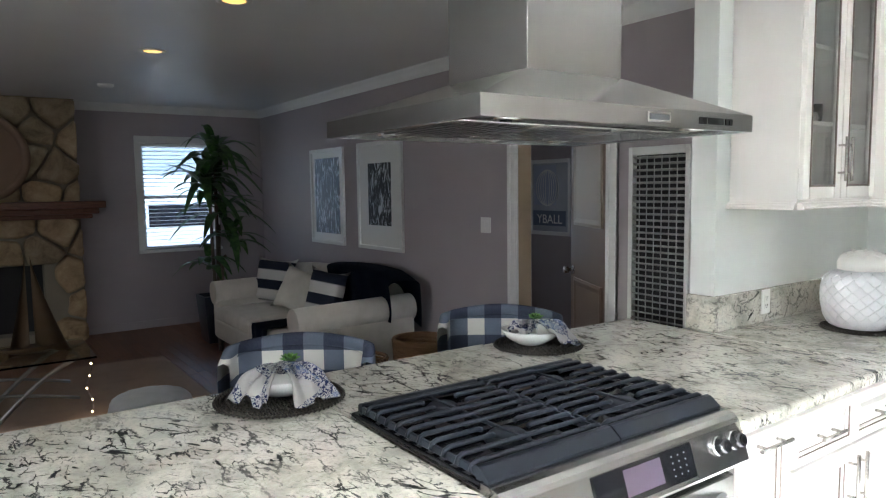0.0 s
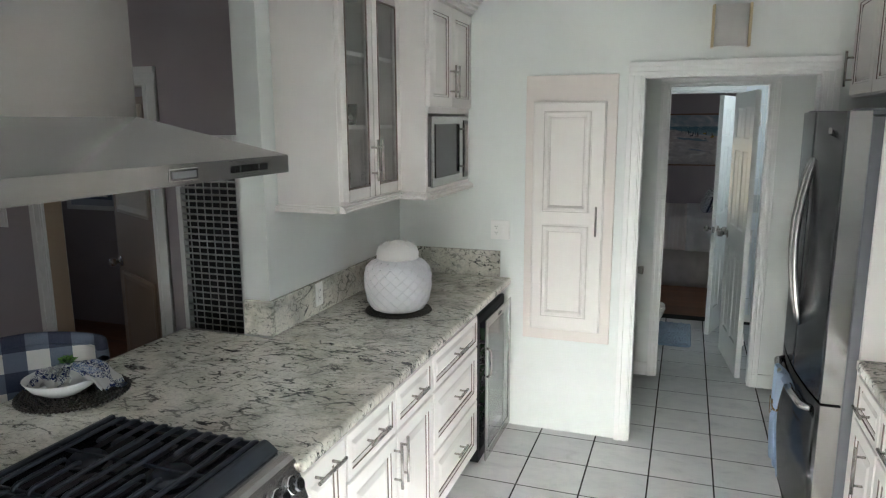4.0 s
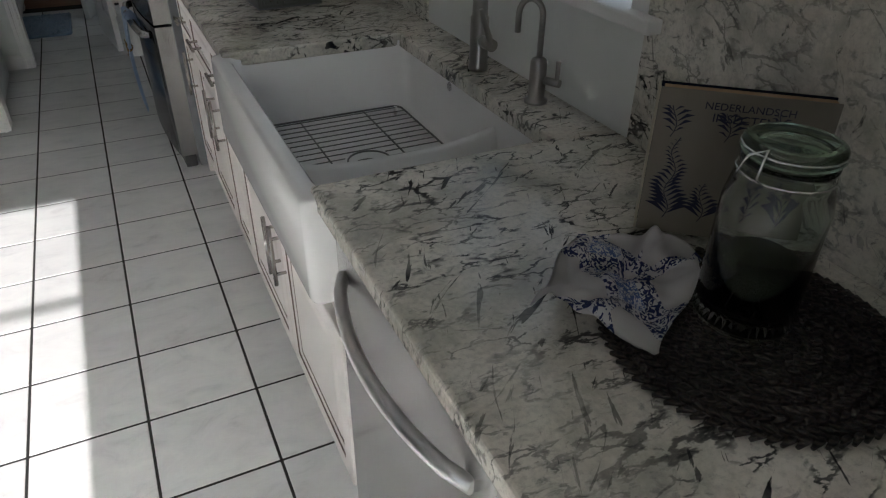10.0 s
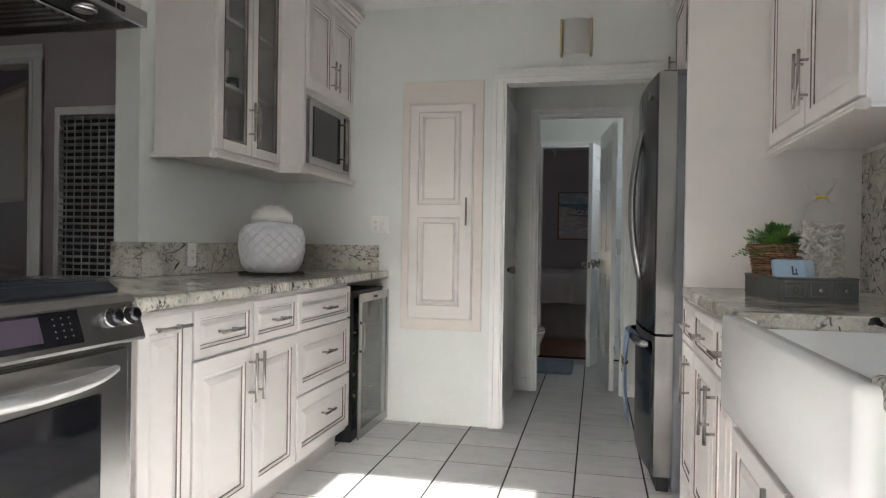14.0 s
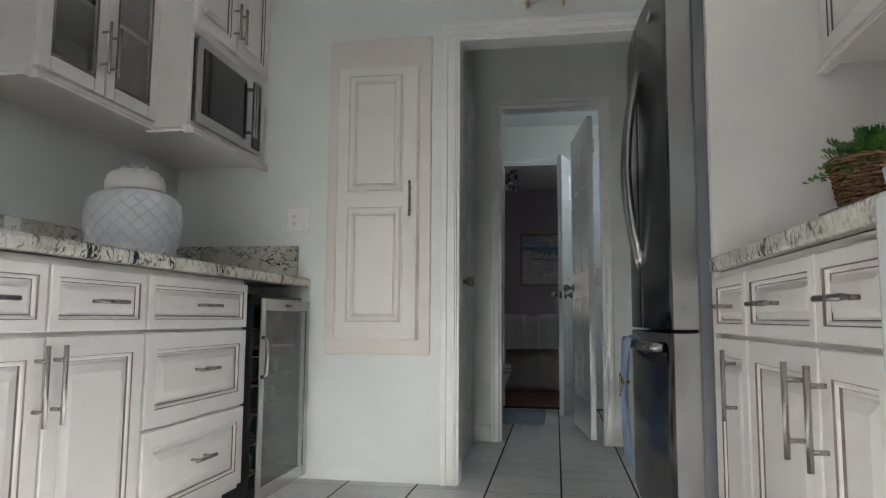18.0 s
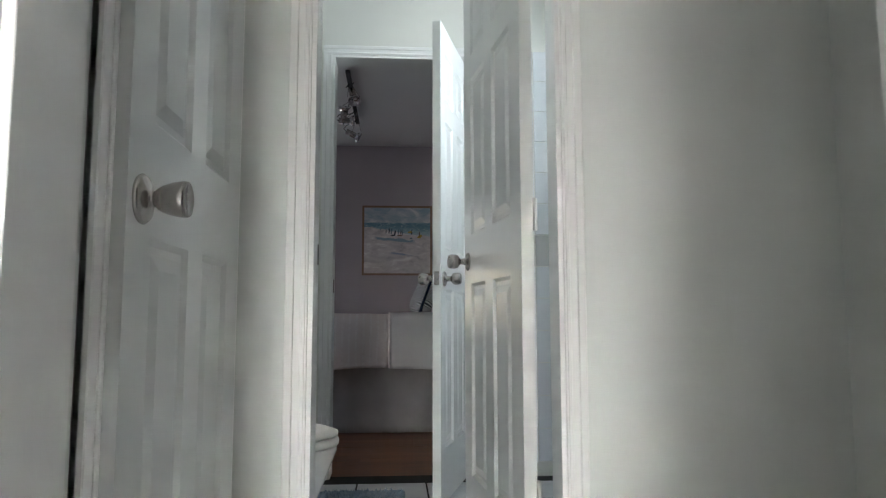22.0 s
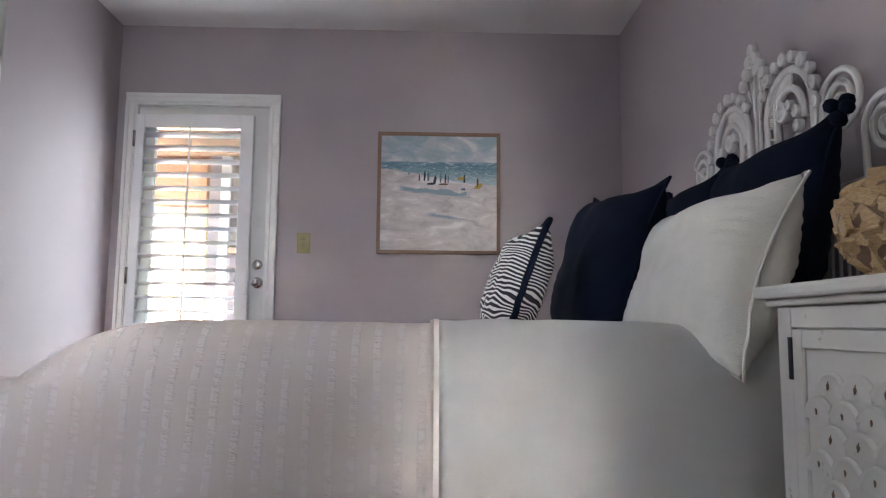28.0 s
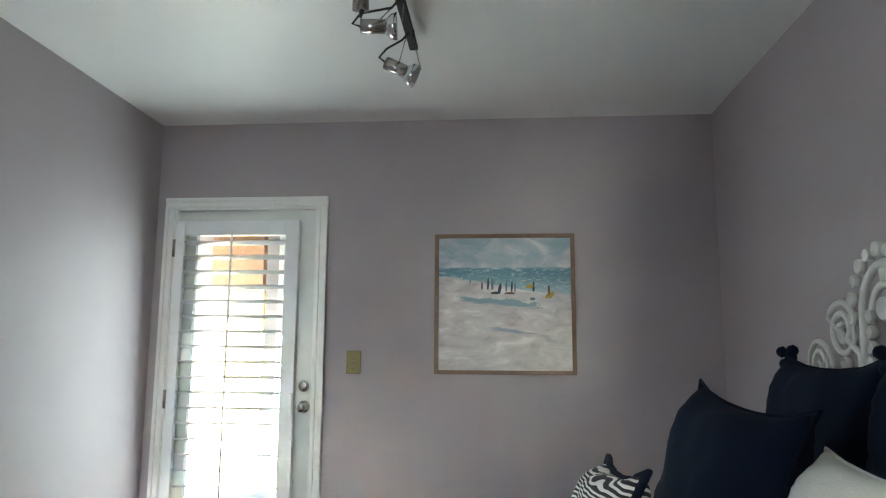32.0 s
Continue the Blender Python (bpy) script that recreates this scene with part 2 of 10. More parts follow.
def granite(name, flip=False):
    """Cream and grey-green granite with thin broken black veins that gather in places."""
    m = material(name, (0.5, 0.48, 0.42), 0.14)
    v = coords(m)
    cloud = noise_of(m, v, 5.0, 7.0, 0.68, 0.5)
    base = ramp(m, cloud, (0.27, (0.30, 0.30, 0.27)), (0.41, (0.48, 0.46, 0.395)), (0.53, (0.66, 0.63, 0.555)), (0.68, (0.72, 0.695, 0.63)), (0.84, (0.52, 0.50, 0.44)))
    grain = noise_of(m, v, 95.0, 4.0, 0.72)
    base = mix(m, ramp(m, grain, (0.46, (0, 0, 0)), (0.64, (0.42, 0.42, 0.42))), base, (0.33, 0.325, 0.29))
    rust = noise_of(m, v, 4.2, 4.0, 0.6, 0.4)
    base = mix(m, ramp(m, rust, (0.60, (0, 0, 0)), (0.78, (0.38, 0.38, 0.38))), base, (0.50, 0.37, 0.28))
    dust = noise_of(m, coords(m, (1.0, 1.6, 1.3), (0.4, 0.5, 0.9)), 26.0, 5.0, 0.7, 0.7)
    base = mix(m, ramp(m, dust, (0.30, (0.85, 0.85, 0.85)), (0.43, (0, 0, 0))), base, (0.20, 0.205, 0.19))
    vs = coords(m, (0.75, 1.7, 1.0), (0.3, 0.5, 0.55)) if not flip else coords(m, (1.0, 0.8, 1.5), (0.5, 0.3, 0.6))
    crowd = noise_of(m, v, 2.6, 3.0, 0.6)
    thick = ramp(m, crowd, (0.40, (0.35, 0.35, 0.35)), (0.58, (1, 1, 1)))
    for scale, warp, wsc, width, breaks, seed, tone in ((8.0, 0.16, 7.0, 0.050, 9.0, 1.3, (0.016, 0.018, 0.022)), (19.0, 0.08, 16.0, 0.065, 16.0, 5.1, (0.04, 0.043, 0.045))):
        lines = crackle(m, vs, scale, warp, wsc, width, breaks, seed)
        base = mix(m, mix(m, 1.0, lines, thick, "MULTIPLY"), base, tone)
    # short dark strokes that lie across the slab
    for turn, size, cut in ((0.65, 5.2, 0.633), (1.10, 8.0, 0.641)):
        q = nd(m, "ShaderNodeMapping", Scale=(1.1, 7.0, 3.0) if not flip else (3.0, 1.3, 7.0))
        ln(m, coords(m, (1, 1, 1), (0, 0, -turn) if not flip else (-turn, 0, 0)), q.inputs["Vector"])
        q = q.outputs["Vector"]
        dash = noise_of(m, q, size, 5.0, 0.55, 1.1)
        base = mix(m, mix(m, 1.0, ramp(m, dash, (cut, (0, 0, 0)), (cut + 0.025, (1, 1, 1))), thick, "MULTIPLY"), base, (0.014, 0.016, 0.020))
    blot = noise_of(m, coords(m, (0.8, 1.6, 1.2), (0.4, 0.5, 0.6)), 13.0, 8.0, 0.74, 0.8)
    base = mix(m, ramp(m, blot, (0.335 if flip else 0.315, (0.92, 0.92, 0.92)), (0.40 if flip else 0.350, (0, 0, 0))), base, (0.030, 0.033, 0.037))
    return finish(m, base, val_range(m, grain, 0.09, 0.20), grain, 0.015, 0.002)


M["granite"] = granite("pale_granite")
M["granite_wall"] = granite("pale_granite_wall", True)


def floor_tile():
    m = material("pale_ceramic_tile", (0.6, 0.6, 0.58), 0.28)
    m.node_tree.nodes["Principled BSDF"].inputs["Specular IOR Level"].default_value = 0.3
    v = coords(m)
    info = m.node_tree.nodes.new("ShaderNodeObjectInfo")
    # each tile shows its own stretch of the clouded print
    shift = nd(m, "ShaderNodeVectorMath")
    shift.operation, shift.inputs[1].default_value = "MULTIPLY_ADD", (17.0, 11.0, 0.0)
    ln(m, info.outputs["Random"], shift.inputs[0])
    ln(m, v, shift.inputs[2])
    v = shift.outputs["Vector"]
    stretch = nd(m, "ShaderNodeMapping", Scale=(1.0, 1.9, 1.0), Rotation=(0, 0, 0.5))
    ln(m, v, stretch.inputs["Vector"])
    n = noise_of(m, stretch.outputs["Vector"], 5.0, 7.0, 0.68, 1.0)
    c = ramp(m, n, (0.28, (0.52, 0.525, 0.53)), (0.42, (0.625, 0.63, 0.63)), (0.55, (0.665, 0.67, 0.665)), (0.75, (0.71, 0.71, 0.70)))
    tone = ramp(m, info.outputs["Random"], (0.0, (0.92, 0.92, 0.92)), (1.0, (1.02, 1.015, 1.01)))
    fine = noise_of(m, v, 60.0, 3.0)
    return finish(m, mix(m, 1.0, c, tone, "MULTIPLY"), val_range(m, n, 0.50, 0.62), fine, 0.06, 0.002)


M["tile"] = floor_tile()
M["grout"] = painted("dark_grout", (0.022, 0.021, 0.020), 0.9, 0.3)
M["wall_tile"] = painted("white_glazed_tile", (0.70, 0.725, 0.745), 0.14, 0.03, 12.0, 0.03)
M["wall_tile_grey"] = painted("grey_glazed_tile", (0.52, 0.53, 0.52), 0.2, 0.15, 12.0, 0.05)


def wood(name, dark, light, scale=9.0, stretch=(1, 14, 14), rough=0.32, per_island=False):
    m = material(name, light, rough)
    v = coords(m, stretch)
    g = noise_of(m, v, scale, 6.0, 0.62, 1.2)
    c = ramp(m, g, (0.30, dark), (0.62, light), (0.8, tuple(x * 0.85 for x in light)))
    if per_island:
        geo = m.node_tree.nodes.new("ShaderNodeNewGeometry")
        c = mix(m, 1.0, c, ramp(m, geo.outputs["Random Per Island"], (0.0, (0.72, 0.68, 0.66)), (1.0, (1.1, 1.08, 1.05))), "MULTIPLY")
    return finish(m, c, val_range(m, g, rough - 0.08, rough + 0.12), g, 0.06, 0.003)


M["floor_wood"] = wood("red_brown_floorboards", (0.12, 0.05, 0.025), (0.26, 0.11, 0.055), 5.0, (1.2, 16, 16), 0.42, True)
M["mantel"] = wood("dark_red_mantel_wood", (0.06, 0.022, 0.014), (0.17, 0.065, 0.04), 6.0, (12, 1.2, 12), 0.35)
M["frame_wood"] = wood("brown_frame_wood", (0.13, 0.08, 0.05), (0.27, 0.17, 0.11), 12.0, (4, 30, 30), 0.5)
M["light_wood"] = wood("pale_wood_chips", (0.36, 0.24, 0.12), (0.62, 0.44, 0.24), 10.0, (6, 6, 22), 0.6, True)
M["dark_wood"] = wood("dark_chair_wood", (0.02, 0.013, 0.01), (0.06, 0.04, 0.03), 8.0, (14, 14, 1), 0.4)


def stone_mat():
    m = material("honey_fieldstone", (0.36, 0.28, 0.19), 0.85)
    v = coords(m)
    geo = m.node_tree.nodes.new("ShaderNodeObjectInfo")
    n = noise_of(m, v, 6.0, 7.0, 0.7, 0.5)
    c = ramp(m, n, (0.28, (0.17, 0.13, 0.09)), (0.5, (0.38, 0.31, 0.22)), (0.72, (0.50, 0.44, 0.34)))
    c = mix(m, 1.0, c, ramp(m, geo.outputs["Random"], (0.0, (0.75, 0.72, 0.66)), (0.5, (1.1, 0.92, 0.72)), (1.0, (1.0, 1.0, 0.95))), "MULTIPLY")
    return finish(m, c, None, n, 0.7, 0.03)


M["stone"] = stone_mat()
M["mortar"] = painted("sandy_mortar", (0.30, 0.26, 0.20), 0.95, 0.2, 60.0, 0.4)


def fabric(name, color, rough=0.9, weave=420.0, spread=0.12, strength=0.25):
    m = material(name, color, rough)
    v = coords(m)
    a = noise_of(m, coords(m, (1, 1, 3)), weave, 2.0, 0.6)
    slow = noise_of(m, v, 6.0, 4.0, 0.6)
    c = ramp(m, slow, (0.3, tuple(x * (1 - spread) for x in color)), (0.7, tuple(min(1, x * (1 + spread * 0.5)) for x in color)))
    finish(m, c, None, a, strength, 0.002)
    m.node_tree.nodes["Principled BSDF"].inputs["Sheen Weight"].default_value = 0.25
    return m


M["sofa"] = fabric("cream_linen", (0.62, 0.575, 0.52))
M["navy"] = fabric("navy_cotton", (0.005, 0.0095, 0.024), 0.95)
M["navy"].node_tree.nodes["Principled BSDF"].inputs["Sheen Weight"].default_value = 0.0
M["navy"].node_tree.nodes["Principled BSDF"].inputs["Specular IOR Level"].default_value = 0.15
M["white_cotton"] = fabric("white_cotton", (0.80, 0.78, 0.755), 0.9, 300.0, 0.05, 0.15)
M["fluffy"] = fabric("fluffy_cream", (0.84, 0.815, 0.745), 0.95, 120.0, 0.08, 0.9)
M["skirt"] = fabric("grey_beige_bed_skirt", (0.52, 0.48, 0.45), 0.95)
M["towel_blue"] = fabric("pale_blue_towel", (0.42, 0.56, 0.74), 0.95, 260.0, 0.08, 0.4)
M["towel_white"] = fabric("white_towel", (0.76, 0.76, 0.74), 0.95, 180.0, 0.04, 0.8)
M["bath_mat"] = fabric("blue_grey_bath_mat", (0.20, 0.27, 0.36), 0.98, 90.0, 0.2, 0.9)
M["rug"] = fabric("tan_rug", (0.27, 0.145, 0.07), 0.95, 160.0, 0.15, 0.5)
M["ottoman"] = fabric("grey_tufted_velvet", (0.42, 0.42, 0.42), 0.9)


def wicker(name, dark, light, sc=38.0):
    m = material(name, light, 0.7)
    v = coords(m)
    w = nd(m, "ShaderNodeTexWave", Scale=sc, Distortion=3.0, Detail=2.0)
    w.wave_type, w.bands_direction = "BANDS", "Z"
    ln(m, v, w.inputs["Vector"])
    w2 = nd(m, "ShaderNodeTexWave", Scale=sc * 0.8, Distortion=4.0, Detail=1.0)
    w2.wave_type, w2.bands_direction = "BANDS", "DIAGONAL"
    ln(m, v, w2.inputs["Vector"])
    f = mix(m, 0.5, w.outputs["Color"], w2.outputs["Color"])
    return finish(m, ramp(m, f, (0.25, dark), (0.7, light)), None, f, 0.8, 0.006)


M["wicker"] = wicker("brown_wicker", (0.10, 0.05, 0.025), (0.34, 0.19, 0.09))
M["seagrass"] = wicker("dark_seagrass", (0.012, 0.010, 0.009), (0.075, 0.062, 0.05), 60.0)
M["straw"] = wicker("woven_straw", (0.13, 0.075, 0.025), (0.36, 0.235, 0.085), 34.0)
M["rattan_white"] = painted("white_rattan", (0.70, 0.68, 0.65), 0.5, 0.08, 60.0, 0.15)


def leaf_mat(name, dark, light):
    m = material(name, light, 0.42)
    info = m.node_tree.nodes.new("ShaderNodeNewGeometry")
    n = noise_of(m, coords(m), 20.0, 3.0)
    c = mix(m, ramp(m, n, (0.35, (0, 0, 0)), (0.7, (1, 1, 1))), dark, light)
    c = mix(m, 1.0, c, ramp(m, info.outputs["Random Per Island"], (0.0, (0.65, 0.7, 0.6)), (1.0, (1.25, 1.2, 1.1))), "MULTIPLY")
    return finish(m, c, None, n, 0.1, 0.003)


M["leaf_dark"] = leaf_mat("dark_green_leaf", (0.010, 0.030, 0.012), (0.030, 0.070, 0.025))
M["leaf_fern"] = leaf_mat("fresh_green_leaf", (0.04, 0.13, 0.025), (0.14, 0.30, 0.06))
M["leaf_out"] = leaf_mat("sunlit_shrub", (0.075, 0.10, 0.028), (0.26, 0.28, 0.085))
M["leaf_strap"] = leaf_mat("dracaena_leaf", (0.025, 0.08, 0.022), (0.10, 0.22, 0.055))
M["bark"] = wood("grey_brown_cane", (0.08, 0.06, 0.045), (0.20, 0.16, 0.12), 10.0, (20, 20, 2), 0.85)
M["soil"] = painted("dark_soil", (0.03, 0.022, 0.016), 0.95, 0.3, 60.0, 0.6)


def checks():
    """Buffalo check: navy, blue-grey and white squares woven at 85 mm."""
    m = material("blue_white_buffalo_check", (0.6, 0.6, 0.6), 0.9)
    v = coords(m, world_space=False)
    sep = nd(m, "ShaderNodeSeparateXYZ")
    ln(m, v, sep.inputs[0])

    def band(sock, size):
        a = m.node_tree.nodes.new("ShaderNodeMath")
        a.operation = "DIVIDE"
        a.inputs[1].default_value = size
        ln(m, sock, a.inputs[0])
        f = m.node_tree.nodes.new("ShaderNodeMath")
        f.operation = "FRACT"
        ln(m, a.outputs[0], f.inputs[0])
        g = m.node_tree.nodes.new("ShaderNodeMath")
        g.operation = "GREATER_THAN"
        g.inputs[1].default_value = 0.5
        ln(m, f.outputs[0], g.inputs[0])
        return g.outputs[0]
    s = m.node_tree.nodes.new("ShaderNodeMath")
    s.operation = "ADD"
    ln(m, band(sep.outputs["Y"], 0.172), s.inputs[0])
    ln(m, band(sep.outputs["Z"], 0.172), s.inputs[1])
    h = m.node_tree.nodes.new("ShaderNodeMath")
    h.operation = "MULTIPLY"
    h.inputs[1].default_value = 0.5
    ln(m, s.outputs[0], h.inputs[0])
    weave = noise_of(m, coords(m, (1, 1, 1)), 380.0, 2.0)
    c = ramp(m, h.outputs[0], (0.0, (0.78, 0.76, 0.70)), (0.3, (0.78, 0.76, 0.70)), (0.45, (0.12, 0.145, 0.205)), (0.55, (0.12, 0.145, 0.205)), (0.75, (0.010, 0.017, 0.055)))
    c = mix(m, 0.08, c, ramp(m, weave, (0.3, (0.05, 0.06, 0.1)), (0.7, (0.8, 0.8, 0.78))))
    return finish(m, c, None, weave, 0.3, 0.002)


M["checks"] = checks()


def stripes(name, size, axis, a, b, share=0.5, warp=0.0, warp_scale=3.0):
    m = material(name, a, 0.88)
    v = coords(m, world_space=False)
    if warp:
        n = nd(m, "ShaderNodeTexNoise", Scale=warp_scale, Detail=2.0)
        ln(m, v, n.inputs["Vector"])
        add = m.node_tree.nodes.new("ShaderNodeVectorMath")
        add.operation = "MULTIPLY_ADD"
        add.inputs[1].default_value = (warp, warp, warp)
        ln(m, n.outputs["Color"], add.inputs[0])
        ln(m, v, add.inputs[2])
        v = add.outputs[0]
    sep = nd(m, "ShaderNodeSeparateXYZ")
    ln(m, v, sep.inputs[0])
    d = m.node_tree.nodes.new("ShaderNodeMath")
    d.operation, d.inputs[1].default_value = "DIVIDE", size
    ln(m, sep.outputs[axis], d.inputs[0])
    f = m.node_tree.nodes.new("ShaderNodeMath")
    f.operation = "FRACT"
    ln(m, d.outputs[0], f.inputs[0])
    w = noise_of(m, coords(m), 350.0, 2.0)
    return finish(m, ramp(m, f.outputs[0], (0.0, a), (share - 0.03, a), (share + 0.03, b), (0.97, b), (1.0, a)), None, w, 0.25, 0.002)


M["stripe_navy"] = stripes("navy_white_stripe", 0.20, "Z", (0.66, 0.63, 0.60), (0.012, 0.018, 0.04))
M["zebra"] = stripes("zebra_print", 0.0125, "Z", (0.68, 0.66, 0.64), (0.02, 0.02, 0.028), 0.42, 0.10, 7.0)


def quilt():
    m = material("ribbed_white_coverlet", (0.72, 0.68, 0.66), 0.92)
    v = coords(m)
    sep = nd(m, "ShaderNodeSeparateXYZ")
    ln(m, v, sep.inputs[0])
    w = nd(m, "ShaderNodeTexWave", Scale=6.6, Distortion=0.6, Detail=1.0)
    w.wave_type, w.bands_direction = "BANDS", "X"
    ln(m, v, w.inputs["Vector"])
    knots = noise_of(m, coords(m, (0.6, 2.2, 2.2)), 45.0, 2.0, 0.6)
    ridge = ramp(m, w.outputs["Color"], (0.66, (0, 0, 0)), (0.92, (1, 1, 1)))
    h = mix(m, 0.18, mix(m, 1.0, ridge, ramp(m, knots, (0.42, (0.10, 0.10, 0.10)), (0.54, (1, 1, 1))), "MULTIPLY"), knots)
    c = ramp(m, h, (0.1, (0.78, 0.70, 0.65)), (0.6, (0.83, 0.765, 0.72)))
    return finish(m, c, None, h, 0.40, 0.0065)


M["quilt"] = quilt()


def napkin_mat():
    """Patchwork block print: white panels with navy scrolls, plain grey panels, blue bands between."""
    m = material("blue_block_print_cloth", (0.6, 0.6, 0.6), 0.9)
    v = coords(m, world_space=False)
    cell = nd(m, "ShaderNodeTexVoronoi", Scale=8.0)
    ln(m, v, cell.inputs["Vector"])
    edge = nd(m, "ShaderNodeTexVoronoi", Scale=8.0)
    edge.feature = "DISTANCE_TO_EDGE"
    ln(m, v, edge.inputs["Vector"])
    tone = nd(m, "ShaderNodeSeparateColor")
    ln(m, cell.outputs["Color"], tone.inputs[0])
    scroll = noise_of(m, v, 70.0, 1.0, 0.4, 2.6)
    print_ = ramp(m, scroll, (0.475, (0.02, 0.035, 0.13)), (0.505, (0.66, 0.66, 0.67)))
    fine = ramp(m, noise_of(m, v, 150.0, 1.0, 0.4, 2.0), (0.48, (0.10, 0.16, 0.36)), (0.53, (0.62, 0.64, 0.68)))
    c = mix(m, ramp(m, tone.outputs[0], (0.52, (0, 0, 0)), (0.53, (1, 1, 1))), (0.60, 0.585, 0.57), fine)
    c = mix(m, ramp(m, tone.outputs[1], (0.78, (0, 0, 0)), (0.79, (1, 1, 1))), c, print_)
    c = mix(m, ramp(m, edge.outputs["Distance"], (0.085, (1, 1, 1)), (0.092, (0, 0, 0))), c, print_)
    return finish(m, c, None, noise_of(m, v, 400.0, 2.0), 0.2, 0.001)


M["napkin"] = napkin_mat()


def sea_painting():
    """Cloudy sky, a band of teal sea that widens to one side, and a pale beach with pools, in rough brush work."""
    m = material("painted_beach_canvas", (0.6, 0.6, 0.6), 0.6)
    sep = nd(m, "ShaderNodeSeparateXYZ")
    ln(m, coords(m), sep.inputs[0])

    def mad(a, k, c):
        n = m.node_tree.nodes.new("ShaderNodeMath")
        n.operation, n.inputs[1].default_value = "MULTIPLY_ADD", k
        ln(m, a, n.inputs[0])
        if isinstance(c, float):
            n.inputs[2].default_value = c
        else:
            ln(m, c, n.inputs[2])
        return n.outputs[0]

    u = mad(sep.outputs["X"], 1 / 0.71, -0.04 / 0.71)
    v = mad(sep.outputs["Z"], 1 / 0.71, -1.26 / 0.71)
    broad = noise_of(m, coords(m, (4, 4, 11)), 1.6, 6.0, 0.65, 0.8)
    fine = noise_of(m, coords(m, (7, 7, 26)), 3.0, 5.0, 0.7, 0.8)
    cloud = noise_of(m, coords(m, (5, 5, 9)), 1.1, 5.0, 0.6, 0.9)
    sky = ramp(m, cloud, (0.38, (0.30, 0.40, 0.46)), (0.55, (0.46, 0.50, 0.53)), (0.66, (0.66, 0.66, 0.65)))
    sea = ramp(m, mad(fine, 0.5, v), (0.84, (0.40, 0.52, 0.55)), (0.93, (0.15, 0.28, 0.35)), (1.0, (0.09, 0.19, 0.27)), (1.04, (0.20, 0.33, 0.40)))
    sea = mix(m, ramp(m, fine, (0.56, (0, 0, 0)), (0.62, (0.9, 0.9, 0.9))), sea, (0.62, 0.66, 0.66))
    sand = ramp(m, broad, (0.34, (0.42, 0.39, 0.39)), (0.46, (0.58, 0.53, 0.52)), (0.56, (0.66, 0.61, 0.59)), (0.66, (0.82, 0.80, 0.77)))
    sand = mix(m, ramp(m, v, (0.0, (0.35, 0.35, 0.35)), (0.4, (0, 0, 0))), sand, (0.56, 0.545, 0.50))
    # pools left on the sand
    slope = mad(u, 0.10, mad(broad, 0.12, v))
    pool = ramp(m, slope, (0.585, (0, 0, 0)), (0.60, (1, 1, 1)), (0.635, (1, 1, 1)), (0.645, (0, 0, 0)))
    pool = mix(m, 1.0, pool, ramp(m, mad(fine, 0.5, u), (0.40, (0, 0, 0)), (0.46, (1, 1, 1)), (1.02, (1, 1, 1)), (1.1, (0, 0, 0))), "MULTIPLY")
    sand = mix(m, pool, sand, (0.24, 0.33, 0.39))
    low = ramp(m, slope, (0.385, (0, 0, 0)), (0.40, (1, 1, 1)), (0.415, (1, 1, 1)), (0.425, (0, 0, 0)))
    low = mix(m, 1.0, low, ramp(m, mad(fine, 0.4, u), (0.56, (0, 0, 0)), (0.64, (1, 1, 1)), (0.86, (1, 1, 1)), (0.95, (0, 0, 0))), "MULTIPLY")
    sand = mix(m, low, sand, (0.28, 0.33, 0.42))
    shore = mad(u, 0.15, mad(broad, 0.10, v))
    c = mix(m, ramp(m, shore, (0.755, (0, 0, 0)), (0.765, (1, 1, 1))), sand, sea)
    c = mix(m, ramp(m, mad(fine, 0.012, v), (0.775, (0, 0, 0)), (0.780, (1, 1, 1))), c, sky)
    return finish(m, c, None, fine, 0.5, 0.004)


M["painting"] = sea_painting()


def emitter(name, color, strength):
    m = material(name, color, 0.5)
    p = m.node_tree.nodes["Principled BSDF"]
    p.inputs["Emission Color"].default_value = (*color, 1)
    p.inputs["Emission Strength"].default_value = strength
    return m


M["bulb_warm"] = emitter("warm_lamp_glow", (1.0, 0.50, 0.13), 0.15)
M["fairy"] = emitter("fairy_light_glow", (1.0, 0.70, 0.35), 3.0)
M["slat"] = material("white_blind_slat", (0.58, 0.64, 0.70), 0.35)
M["shutter"] = painted("white_shutter_slat", (0.80, 0.81, 0.83), 0.4, 0.02)
M["window_frame"] = material("grey_aluminium_frame", (0.42, 0.46, 0.50), 0.4)


# ---- mesh helpers ----
def box(bm, x0, x1, y0, y1, z0, z1, bevel=0.0, seg=1, mat=0):
    vs = [bm.verts.new((x, y, z)) for z in (z0, z1) for y in (y0, y1) for x in (x0, x1)]
    fs = [bm.faces.new([vs[i] for i in f]) for f in ((0, 2, 3, 1), (4, 5, 7, 6), (0, 1, 5, 4), (1, 3, 7, 5), (3, 2, 6, 7), (2, 0, 4, 6))]
    for f in fs:
        f.material_index = mat
    if bevel:
        es = list({e for f in fs for e in f.edges})
        r = bmesh.ops.bevel(bm, geom=es, offset=bevel, segments=seg, affect="EDGES", profile=0.5)
        for f in r["faces"]:
            f.material_index = mat
    return vs


